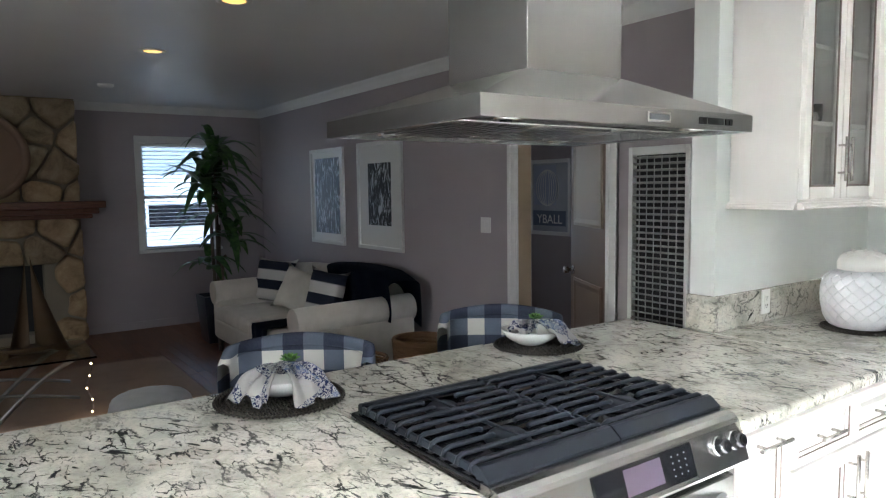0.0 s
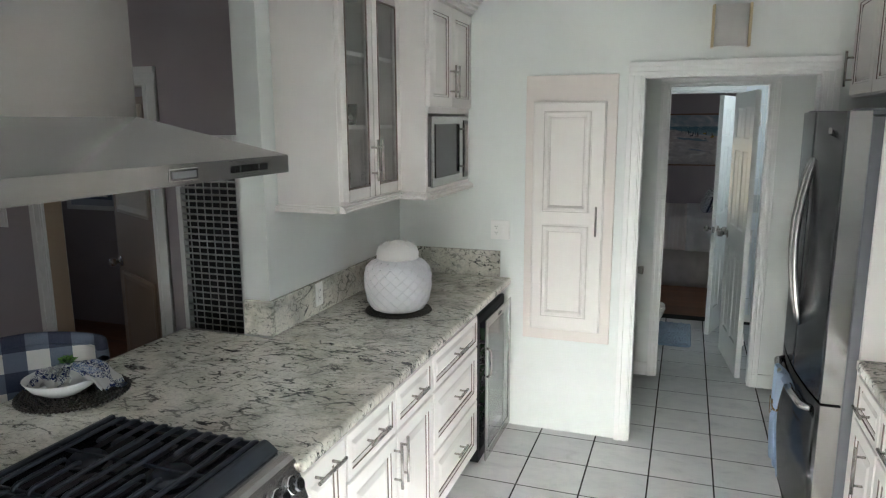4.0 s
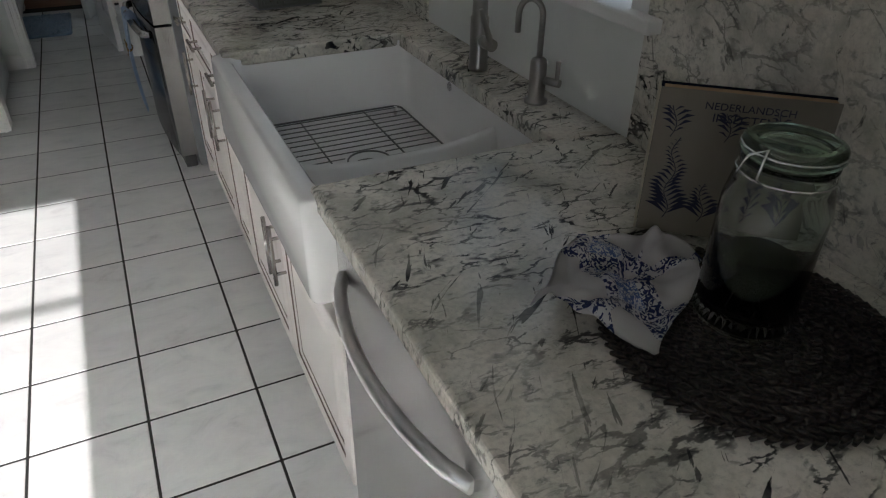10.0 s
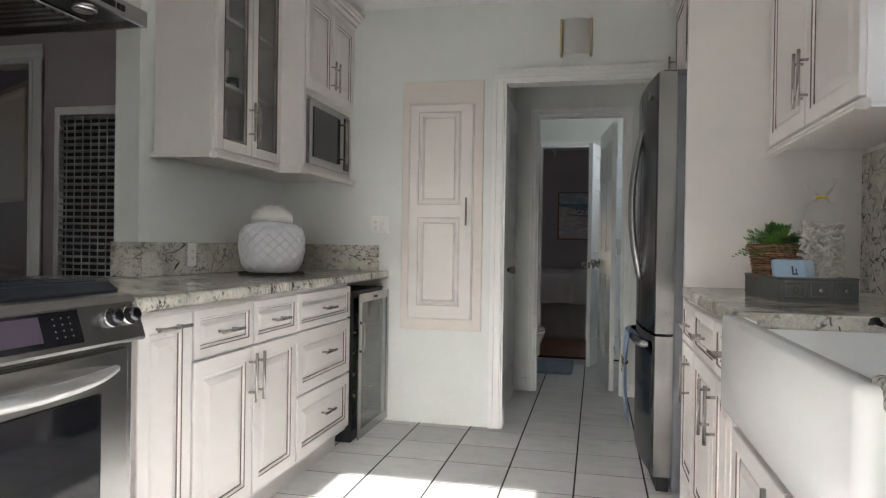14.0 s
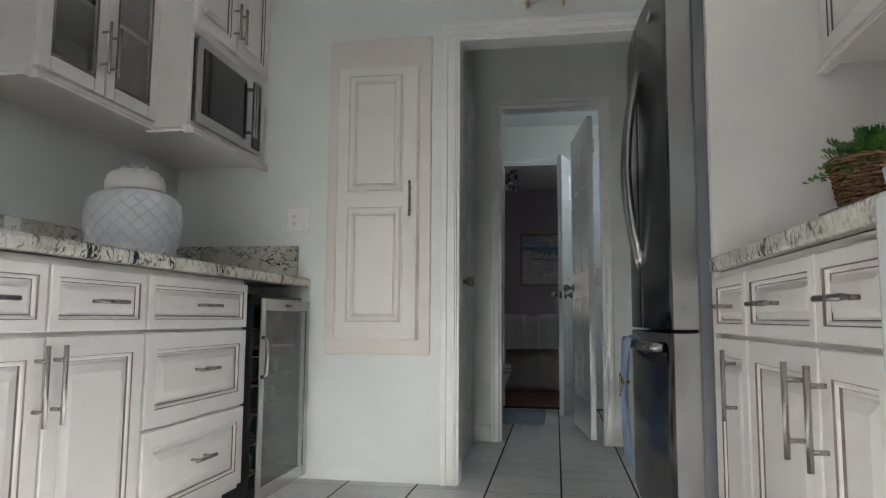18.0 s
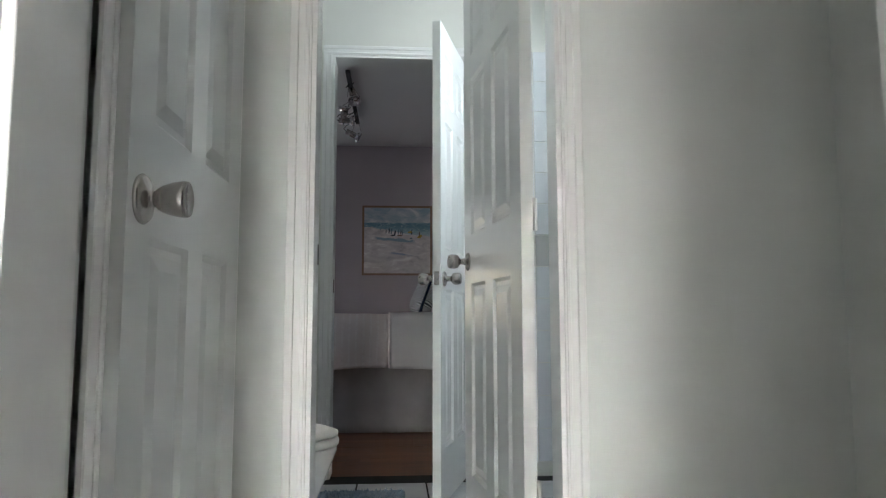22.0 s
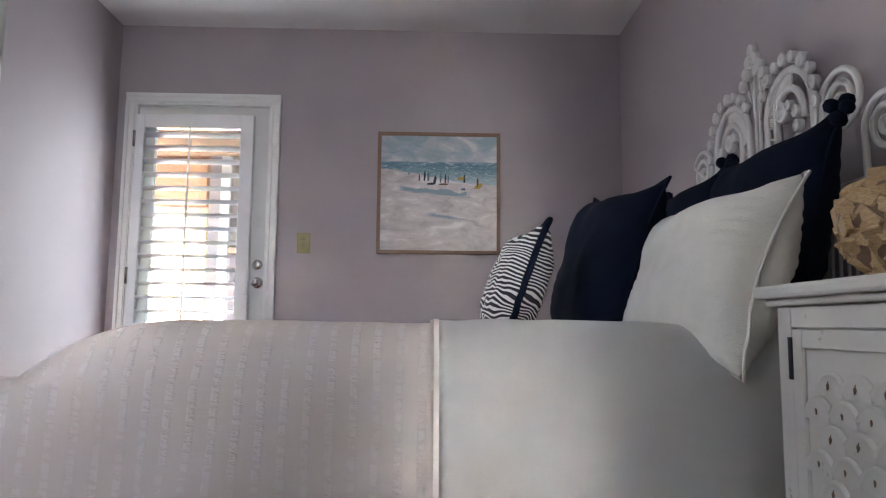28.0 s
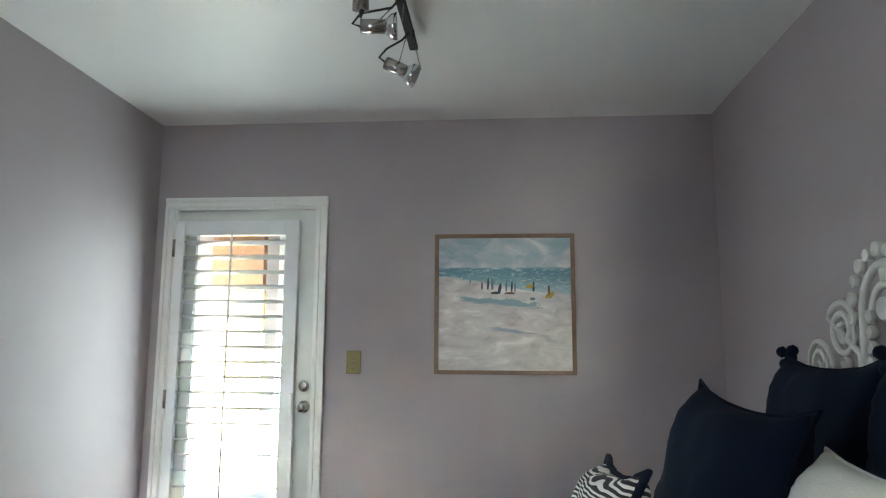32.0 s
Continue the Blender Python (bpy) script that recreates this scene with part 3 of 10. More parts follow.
def cyl(bm, p0, p1, r0, r1=None, seg=12, mat=0, caps=True):
    p0, p1 = Vector(p0), Vector(p1)
    r1 = r0 if r1 is None else r1
    q = (p1 - p0).to_track_quat("Z", "Y")
    rings = []
    for p, r in ((p0, r0), (p1, r1)):
        rings.append([bm.verts.new(p + q @ Vector((r * math.cos(2 * math.pi * k / seg), r * math.sin(2 * math.pi * k / seg), 0))) for k in range(seg)])
    for k in range(seg):
        f = bm.faces.new((rings[0][k], rings[0][(k + 1) % seg], rings[1][(k + 1) % seg], rings[1][k]))
        f.smooth, f.material_index = True, mat
    if caps:
        bm.faces.new(rings[0][::-1]).material_index = mat
        bm.faces.new(rings[1]).material_index = mat


def tube(bm, pts, r, seg=8, mat=0, closed=False):
    """A round bar along points; r may be a number or a list."""
    pts = [Vector(p) for p in pts]
    n = len(pts)
    rs = r if isinstance(r, (list, tuple)) else [r] * n
    rings = []
    side = None
    for i, p in enumerate(pts):
        a, b = pts[i - 1] if (i or closed) else p, pts[(i + 1) % n] if (i < n - 1 or closed) else p
        t = (b - a).normalized()
        if side is None:
            side = t.orthogonal().normalized()
        side = (side - t * side.dot(t)).normalized()
        up = t.cross(side)
        rings.append([bm.verts.new(p + rs[i] * (math.cos(2 * math.pi * k / seg) * side + math.sin(2 * math.pi * k / seg) * up)) for k in range(seg)])
    for i in range(n if closed else n - 1):
        A, B = rings[i], rings[(i + 1) % n]
        for k in range(seg):
            f = bm.faces.new((A[k], A[(k + 1) % seg], B[(k + 1) % seg], B[k]))
            f.smooth, f.material_index = True, mat
    if not closed:
        bm.faces.new(rings[0][::-1]).material_index = mat
        bm.faces.new(rings[-1]).material_index = mat


def lathe(bm, prof, at=(0, 0, 0), seg=32, mat=0, wob=None):
    """A turned body from (radius, height) pairs."""
    rings = []
    for j, (r, z) in enumerate(prof):
        ring = []
        for k in range(seg):
            a = 2 * math.pi * k / seg
            rr = r + (wob(a, j) if wob else 0)
            ring.append(bm.verts.new((at[0] + rr * math.cos(a), at[1] + rr * math.sin(a), at[2] + z)))
        rings.append(ring)
    for A, B in zip(rings, rings[1:]):
        for k in range(seg):
            f = bm.faces.new((A[k], A[(k + 1) % seg], B[(k + 1) % seg], B[k]))
            f.smooth, f.material_index = True, mat
    if prof[0][0] > 1e-4:
        bm.faces.new(rings[0][::-1]).material_index = mat
    if prof[-1][0] > 1e-4:
        bm.faces.new(rings[-1]).material_index = mat


def grid(bm, nu, nv, fn, mat=0, close_u=False):
    vs = [[bm.verts.new(fn(i / nu, j / nv)) for i in range(nu + (0 if close_u else 1))] for j in range(nv + 1)]
    for j in range(nv):
        for i in range(nu):
            f = bm.faces.new((vs[j][i], vs[j][(i + 1) % len(vs[j])], vs[j + 1][(i + 1) % len(vs[j])], vs[j + 1][i]))
            f.smooth, f.material_index = True, mat
    return vs


def panel_loops(bm, w, h, prof, x=0.0, z=0.0, y=0.0, sign=-1):
    """Nested rectangles (inset, out, material) in the xz plane: a routed or raised panel facing -y."""
    prev = None
    for ins, out, mi in prof:
        yy = y + sign * out
        vs = [bm.verts.new(c) for c in ((x + ins, yy, z + ins), (x + w - ins, yy, z + ins), (x + w - ins, yy, z + h - ins), (x + ins, yy, z + h - ins))]
        if prev:
            for k in range(4):
                q = (prev[k], prev[(k + 1) % 4], vs[(k + 1) % 4], vs[k])
                bm.faces.new(q if sign < 0 else q[::-1]).material_index = mi
        prev = vs
    f = bm.faces.new(prev if sign < 0 else prev[::-1])
    f.material_index = prof[-1][2]


def mesh_of(name, bm, *mats):
    me = bpy.data.meshes.new(name)
    bm.normal_update()
    bm.to_mesh(me)
    bm.free()
    for m in mats:
        me.materials.append(M[m] if isinstance(m, str) else m)
    return me


def part(name, bm, mats, parent, label="", at=None):
    """One mesh object under a thing or a part."""
    me = bm if isinstance(bm, bpy.types.Mesh) else mesh_of(name, bm, *(mats if isinstance(mats, (list, tuple)) else (mats,)))
    ob = new(name, me)
    ob.parent = parent
    if at is not None:
        ob.matrix_basis = at
    if label:
        ob["label"] = label
    return ob


def thing(name, label, category, at=None, group="", kind=""):
    ob = new(name)
    ob.empty_display_size = 0.1
    if at is not None:
        ob.matrix_basis = at
    return tagged(ob, label, category, group, kind)


def solid(name, bm, mats, label="", category="", kind="", group=""):
    ob = new(name, mesh_of(name, bm, *(mats if isinstance(mats, (list, tuple)) else (mats,))))
    return tagged(ob, label, category, group, kind)


def B():
    return bmesh.new()


def smooth_bm(bm):
    for f in bm.faces:
        f.smooth = True
    return bm


# ---- the structure ----
CEIL = 2.62
XL, XR, YN, YF = -1.40, 1.72, -1.20, 4.385       # kitchen: left and right wall faces, near and far wall faces
CT = 0.955                                       # counter top


def wall_run(name, axis, pos, thick, a0, a1, z0, z1, holes, mat, label):
    """A wall with openings. axis 'x': the wall stands at x = pos and runs in y; thickness goes to pos + thick."""
    bm = B()
    cuts = sorted({a0, a1, *[h[0] for h in holes], *[h[1] for h in holes]})
    for lo, hi in zip(cuts, cuts[1:]):
        spans = [(z0, z1)]
        for h0, h1, hz0, hz1 in holes:
            if h0 <= lo + 1e-6 and hi - 1e-6 <= h1:
                spans = [s for s in ((z0, hz0), (hz1, z1)) if s[1] - s[0] > 1e-4]
        for s0, s1 in spans:
            p0, p1 = min(pos, pos + thick), max(pos, pos + thick)
            if axis == "x":
                box(bm, p0, p1, lo, hi, s0, s1)
            else:
                box(bm, lo, hi, p0, p1, s0, s1)
    bmesh.ops.remove_doubles(bm, verts=bm.verts[:], dist=1e-5)
    return solid(name, bm, mat, label, "wall", "structure")


LX0, LY0, LYW = -8.22, -2.6, 3.38                # living room: fireplace wall, near wall, sofa wall
wall_run("wall_kitchen_window", "x", XR, 0.14, YN, YF, 0, CEIL, [(1.235, 2.195, 1.225, 2.10)], "wall_white", "white painted kitchen wall around the sink window")
wall_run("wall_kitchen_left", "x", XL, -0.125, 2.915, YF, 0, CEIL, [], "wall_white", "short white painted wall at the end of the peninsula")
wall_run("wall_kitchen_far", "y", YF, 0.12, XL - 0.125, XR + 0.14, 0, CEIL, [(0.056, 0.932, 0, 2.132)], "wall_white", "white painted kitchen wall with a cased doorway")
wall_run("wall_kitchen_near", "y", YN, -0.12, -2.0, XR + 0.14, 0, CEIL, [(-0.58, 0.37, 0.06, 2.08)], "wall_white", "white painted wall with a glazed patio door")
wall_run("wall_sofa", "y", LYW, 0.12, LX0 - 0.12, XL - 0.126, 0, CEIL + 0.06, [(-3.25, -2.43, 0, 2.10)], "wall_mauve", "mauve grey living room wall with a doorway")
wall_run("wall_fireplace", "x", LX0, -0.12, LY0, LYW, 0, CEIL + 0.06, [(1.93, 2.74, 0.93, 2.19)], "wall_mauve", "mauve grey wall with the fireplace and a window")
wall_run("wall_living_near", "y", LY0, -0.12, LX0 - 0.12, -1.88, 0, CEIL + 0.06, [(-4.30, -2.90, 1.0, 2.1)], "wall_mauve", "mauve grey wall with an added front window")
wall_run("wall_living_return", "x", -2.0, 0.12, LY0, YN - 0.12, 0, CEIL + 0.06, [], "wall_mauve", "mauve grey return wall")
# side room behind the living room doorway
wall_run("wall_side_room_back", "y", 5.3, 0.1, -5.5, -1.53, 0, CEIL, [], "wall_mauve", "dim mauve wall of the side room")
wall_run("wall_side_room_left", "x", -5.5, -0.1, 3.5, 5.4, 0, CEIL, [(3.60, 4.25, 1.0, 2.0)], "wall_mauve", "dim mauve side wall")
wall_run("wall_side_room_right", "x", -1.53, 0.1, 4.51, 5.3, 0, CEIL, [], "wall_mauve", "dim mauve side wall")
# hall
wall_run("wall_hall_left", "x", -0.012, -0.1, 4.506, 5.545, 0, CEIL, [(4.752, 5.415, 0, 2.10)], "wall_white", "white hall wall with a panelled closet door")
wall_run("wall_hall_right", "x", 1.575, 0.1, 4.506, 5.545, 0, CEIL, [], "wall_white", "white hall wall")
wall_run("wall_hall_far", "y", 5.545, 0.10, -0.14, 1.675, 0, CEIL, [(0.165, 0.815, 0, 2.138)], "wall_white", "white hall wall with the bathroom doorway")
wall_run("wall_closet", "x", -0.7, -0.05, 4.506, 5.545, 0, CEIL, [], "wall_white", "closet back wall")
# bathroom
wall_run("wall_bath_left", "x", -0.40, -0.1, 5.645, 7.275, 0, CEIL, [], "wall_bath", "off-white bathroom wall with a mirror")
wall_run("wall_bath_right", "x", 1.72, 0.1, 5.645, 7.275, 0, CEIL, [(6.22, 6.58, 2.00, 2.30)], "wall_bath", "off-white bathroom wall")
wall_run("wall_bath_far", "y", 7.275, 0.115, -1.72, 1.82, 0, CEIL, [(-1.42, -0.62, 0.95, 2.10), (0.052, 0.722, 0, 2.152)], "wall_bath", "off-white bathroom wall with the bedroom doorway")
# bedroom
BX0, BX1, BY0, BY1, BC = -1.585, 1.535, 7.394, 11.15, 2.655
wall_run("wall_bedroom_near", "y", BY0 - 0.002, 0.010, BX0, BX1, 0, BC, [(-1.42, -0.62, 0.95, 2.10), (0.052, 0.722, 0, 2.152)], "wall_mauve", "mauve grey bedroom wall with the doorway")
wall_run("wall_bedroom_far", "y", BY1, 0.14, BX0 - 0.1, BX1 + 0.1, 0, BC + 0.1, [(-1.475, -0.645, 0, 2.16)], "wall_mauve", "mauve grey bedroom wall with the picture and outside door")
wall_run("wall_bedroom_left", "x", BX0, -0.1, 7.39, BY1, 0, BC + 0.1, [], "wall_mauve", "mauve grey bedroom wall lit by the door")
wall_run("wall_bedroom_right", "x", BX1, 0.1, 7.39, BY1, 0, BC + 0.1, [], "wall_mauve", "mauve grey bedroom wall behind the headboard")


def slab(name, x0, x1, y0, y1, z0, z1, mat, label, cat):
    bm = B()
    box(bm, x0, x1, y0, y1, z0, z1)
    return solid(name, bm, mat, label, cat, "structure")


slab("ceiling_kitchen", -2.2, XR + 0.14, YN - 0.12, 5.65, CEIL, CEIL + 0.08, "ceiling", "white glossy painted kitchen ceiling", "ceiling")
slab("ceiling_living", LX0 - 0.12, -2.2, LY0 - 0.12, 5.4, CEIL, CEIL + 0.08, "ceiling", "white living room ceiling with recessed lights", "ceiling")
slab("ceiling_entry", -2.2, -1.88, LY0 - 0.12, YN - 0.12, CEIL, CEIL + 0.08, "ceiling", "white ceiling strip", "ceiling")
slab("ceiling_bath", -0.72, 1.82, 5.65, 7.275, CEIL - 0.12, CEIL + 0.08, "ceiling", "white bathroom ceiling", "ceiling")
slab("ceiling_bedroom", BX0 - 0.1, BX1 + 0.1, 7.392, BY1 + 0.14, BC, BC + 0.08, "ceiling", "white glossy bedroom ceiling", "ceiling")
slab("floor_base", -1.42, XR + 0.14, YN - 0.12, 7.34, -0.12, -0.0018, "grout", "dark grout bed under the floor tiles", "floor")
floor_living = slab("floor_living", LX0 - 0.12, -1.42, LY0 - 0.12, 5.4, -0.12, -0.012, "grout", "subfloor under the boards", "floor")
floor_bed = slab("floor_bedroom", BX0 - 0.1, BX1 + 0.1, 7.34, BY1 + 0.14, -0.12, -0.012, "grout", "subfloor under the bedroom boards", "floor")


def boards(parent, x0, x1, y0, y1, width=0.085, length=1.1):
    bm = B()
    rng = random.Random(7)
    y = y0
    while y < y1 - 1e-3:
        yb = min(y + width, y1)
        x = x0 - rng.uniform(0, length)
        while x < x1:
            xe = min(x + length * rng.uniform(0.7, 1.3), x1)
            xs = max(x, x0)
            if xe - xs > 0.02:
                box(bm, xs + 0.0008, xe - 0.0008, y + 0.0008, yb - 0.0008, -0.012, rng.uniform(-0.0012, 0.0))
            x = xe
            if xe >= x1 - 1e-6:
                break
        y = yb
    ob = part("floorboards", bm, "floor_wood", parent, "polished red-brown narrow floorboards")
    ob["kind"] = "stuff"


boards(floor_living, LX0, -1.44, LY0, LYW)
boards(floor_living, -5.5, -1.53, LYW, 5.3)
boards(floor_bed, BX0, BX1, 7.34, BY1)

# ground and distance outside
bm = B()
box(bm, -300, 300, -300, 300, -0.5, -0.30)
solid("ground", bm, painted("dry_ground", (0.13, 0.125, 0.11), 0.95, 0.2, 3.0, 0.2), "pale paved ground reaching the horizon", "ground", "structure")


# unseen fence, added to block low sky light from the hall
bm = B()
box(bm, -14.0, 12.0, -9.2, -9.0, -0.3, 3.15)
solid("garden_fence", bm, painted("light_block_brown", (0.24, 0.19, 0.14), 0.9, 0.2, 30.0, 0.2), "unseen tall brown fence added to cut light through the patio door", "fence", "structure")


# ---- trim ----
def casing(name, axis, face, out, a0, a1, ztop, w=0.075, depth=0.022, jamb=0.12, mat="trim", label="white moulded door casing", side_l=True, side_r=True):
    """Moulded casing round an opening on one wall face, with the jamb lining through the wall."""
    t = thing(name, label, "door casing", kind="structure")

    def strip(nm, b0, b1, z0, z1, upright):
        bm = B()
        f0 = face
        for q0, q1, d in ((0.0, 1.0, 0.62), (0.10, 0.30, 0.85), (0.62, 1.0, 1.0)):
            if upright == 0:
                c0, c1, e0, e1 = b0, b1, z0 + (z1 - z0) * q0, z0 + (z1 - z0) * q1
            elif upright < 0:
                c0, c1, e0, e1 = b1 - (b1 - b0) * q1, b1 - (b1 - b0) * q0, z0, z1
            else:
                c0, c1, e0, e1 = b0 + (b1 - b0) * q0, b0 + (b1 - b0) * q1, z0, z1
            lo, hi = sorted((f0, f0 + out * depth * d))
            if axis == "y":
                box(bm, c0, c1, lo, hi, e0, e1, 0.002)
            else:
                box(bm, lo, hi, c0, c1, e0, e1, 0.002)
        part(nm, bm, mat, t)
    if side_l:
        strip("side_casing", a0 - w, a0, 0.0, ztop, -1)
    if side_r:
        strip("side_casing", a1, a1 + w, 0.0, ztop, 1)
    strip("head_casing", a0 - w, a1 + w, ztop, ztop + w, 0)
    if jamb:
        for lo, hi, z0, z1 in ((a0 - 0.004, a0 + 0.012, 0, ztop), (a1 - 0.012, a1 + 0.004, 0, ztop), (a0 + 0.012, a1 - 0.012, ztop - 0.012, ztop + 0.004)):
            bm = B()
            f0, f1 = sorted((face + out * 0.004, face - out * (jamb + 0.004)))
            if axis == "y":
                box(bm, lo, hi, f0, f1, z0, z1, 0.001)
            else:
                box(bm, f0, f1, lo, hi, z0, z1, 0.001)
            part("jamb", bm, mat, t)
    return t


casing("trim_kitchen_doorway", "y", YF, -1, 0.056, 0.932, 2.132, 0.074, 0.024, 0.12)
casing("trim_bath_doorway", "y", 5.545, -1, 0.165, 0.815, 2.138, 0.055, 0.02, 0.10)
casing("trim_bedroom_doorway", "y", 7.275, -1, 0.052, 0.722, 2.152, 0.048, 0.016, 0.135)
casing("trim_living_doorway", "y", LYW, -1, -3.25, -2.43, 2.10, 0.085, 0.022, 0.12, label="white casing of the living room doorway")
casing("trim_closet_door", "x", -0.012, 1, 4.752, 5.415, 2.10, 0.06, 0.018, 0.10, label="white casing of the closet door")
casing("trim_outside_door", "y", BY1, -1, -1.475, -0.645, 2.16, 0.058, 0.02, 0.10, label="white casing of the glazed outside door")


def crown(name, pts, face_dirs, z, size=0.085):
    t = thing(name, "white crown moulding along the ceiling", "crown moulding", kind="structure")
    for (x0, y0, x1, y1), (nx, ny) in zip(pts, face_dirs):
        bm = B()
        prof = ((0.0, 0.0), (0.012, 0.0), (0.022, 0.25), (0.05, 0.6), (size * 0.9, 0.85), (size, 1.0), (0, 1.0))
        rings = []
        for x, y in ((x0, y0), (x1, y1)):
            rings.append([bm.verts.new((x + nx * o, y + ny * o, z - size * (1 - f))) for o, f in prof])
        n = len(prof)
        for k in range(n):
            bm.faces.new((rings[0][k], rings[0][(k + 1) % n], rings[1][(k + 1) % n], rings[1][k]))
        bm.faces.new(rings[0][::-1])
        bm.faces.new(rings[1])
        bmesh.ops.recalc_face_normals(bm, faces=bm.faces[:])
        part("moulding", bm, "trim", t)


crown("trim_living_crown", [(LX0, LYW, XL - 0.126, LYW), (LX0, LY0, LX0, LYW), (LX0, LY0, -2.0, LY0)], [(0, -1), (1, 0), (0, 1)], CEIL)


def baseboard(name, runs, h=0.09, d=0.014, mat="trim"):
    t = thing(name, "mauve painted baseboard" if mat == "wall_mauve" else "white painted baseboard", "baseboard", kind="structure")
    for x0, y0, x1, y1, nx, ny in runs:
        bm = B()
        box(bm, min(x0, x1, x0 + nx * d), max(x0, x1, x0 + nx * d), min(y0, y1, y0 + ny * d), max(y0, y1, y0 + ny * d), 0.0, h, 0.003)
        part("board", bm, mat, t)


baseboard("baseboard_living", [(LX0 + 0.4, LYW, -3.34, LYW, 0, -1), (-2.33, LYW, XL - 0.13, LYW, 0, -1), (LX0, 1.3, LX0, LYW, 1, 0)], mat="wall_mauve")
baseboard("baseboard_hall", [(0.82, 5.545, 1.575, 5.545, 0, -1), (-0.012, 5.545, 0.105, 5.545, 0, -1)], 0.10)
baseboard("baseboard_bath", [(-0.40, 7.275, 0.0, 7.275, 0, -1), (-0.40, 5.65, -0.40, 6.4, 1, 0)], 0.09)
baseboard("baseboard_bedroom", [(-0.58, BY1, BX1, BY1, 0, -1), (BX1, 7.41, BX1, BY1, -1, 0), (BX0, 7.41, BX0, BY1, 1, 0)], 0.10)


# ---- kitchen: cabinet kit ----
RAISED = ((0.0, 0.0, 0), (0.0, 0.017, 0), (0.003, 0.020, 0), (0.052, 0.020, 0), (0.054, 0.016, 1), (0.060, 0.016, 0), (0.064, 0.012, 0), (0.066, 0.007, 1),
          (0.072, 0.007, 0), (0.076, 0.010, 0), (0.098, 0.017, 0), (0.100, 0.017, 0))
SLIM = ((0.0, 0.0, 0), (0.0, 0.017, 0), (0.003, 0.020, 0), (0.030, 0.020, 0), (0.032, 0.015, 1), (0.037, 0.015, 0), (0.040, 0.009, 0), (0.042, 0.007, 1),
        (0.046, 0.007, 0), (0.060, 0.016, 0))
FACE_L = lambda x, y, z: pose(x, y, z, 0, 0, 90)      # fronts that look to +x; width runs in +y
FACE_R = lambda x, y, z: pose(x, y, z, 0, 0, -90)     # fronts that look to -x; width runs in -y
FACE_N = lambda x, y, z: pose(x, y, z, 0, 0, 0)       # fronts that look to -y


def pull(parent, x, z, length, upright, y=-0.02, name="handle"):
    """A brushed bar pull on two posts."""
    bm = B()
    h = length / 2
    a, b = ((x, y - 0.032, z - h), (x, y - 0.032, z + h)) if upright else ((x - h, y - 0.032, z), (x + h, y - 0.032, z))
    cyl(bm, a, b, 0.0062, seg=10)
    for s in (-0.62, 0.62):
        q = (x, y - 0.032, z + s * h) if upright else (x + s * h, y - 0.032, z)
        cyl(bm, (q[0], y + 0.002, q[2]), q, 0.005, seg=8)
    return part(name, bm, "nickel", parent, "brushed nickel bar pull")


def front(parent, name, m, w, h, handle=None, prof=None, mat="cabinet", glass=False):
    """A raised-panel door or drawer front, placed by m (its lower corner) in the cabinet."""
    bm = B()
    g = 0.0018
    prof = prof or (RAISED if min(w, h) > 0.24 else SLIM)
    if min(w, h) < 0.13:
        prof = tuple((i * 0.62, o, k) for i, o, k in SLIM)
    if not glass:
        panel_loops(bm, w - 2 * g, h - 2 * g, prof, g, g)
        panel_loops(bm, w - 2 * g, h - 2 * g, ((0.0, 0.0, 0), (0.001, 0.0, 0)), g, g, 0.0, 1)
    else:
        for x0, x1, z0, z1 in ((0, 0.055, 0, h), (w - 0.055, w, 0, h), (0.055, w - 0.055, 0, 0.06), (0.055, w - 0.055, h - 0.06, h)):
            box(bm, x0 + g, x1 - g, -0.020, 0.0, z0 + g, z1 - g, 0.002)
        for x0, x1, z0, z1 in ((0.052, 0.06, 0.05, h - 0.05), (w - 0.06, w - 0.052, 0.05, h - 0.05), (0.055, w - 0.055, 0.052, 0.062), (0.055, w - 0.055, h - 0.062, h - 0.052)):
            box(bm, x0, x1, -0.0235, -0.016, z0, z1, 0.002, 1, 1)
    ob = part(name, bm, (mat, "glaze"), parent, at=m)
    if glass:
        bm = B()
        box(bm, 0.05, w - 0.05, -0.010, -0.006, 0.055, h - 0.055)
        pane = part("pane", bm, "glass", ob, "clear glass pane")
        pane.visible_shadow = False
    if handle:
        kind, x, z, ln_ = handle
        pull(ob, x, z, ln_, kind == "v")
    return ob


def carcass(parent, x0, x1, y0, y1, z0, z1, name="body", mat="cabinet"):
    bm = B()
    box(bm, x0, x1, y0, y1, z0, z1, 0.0015)
    return part(name, bm, mat, parent)


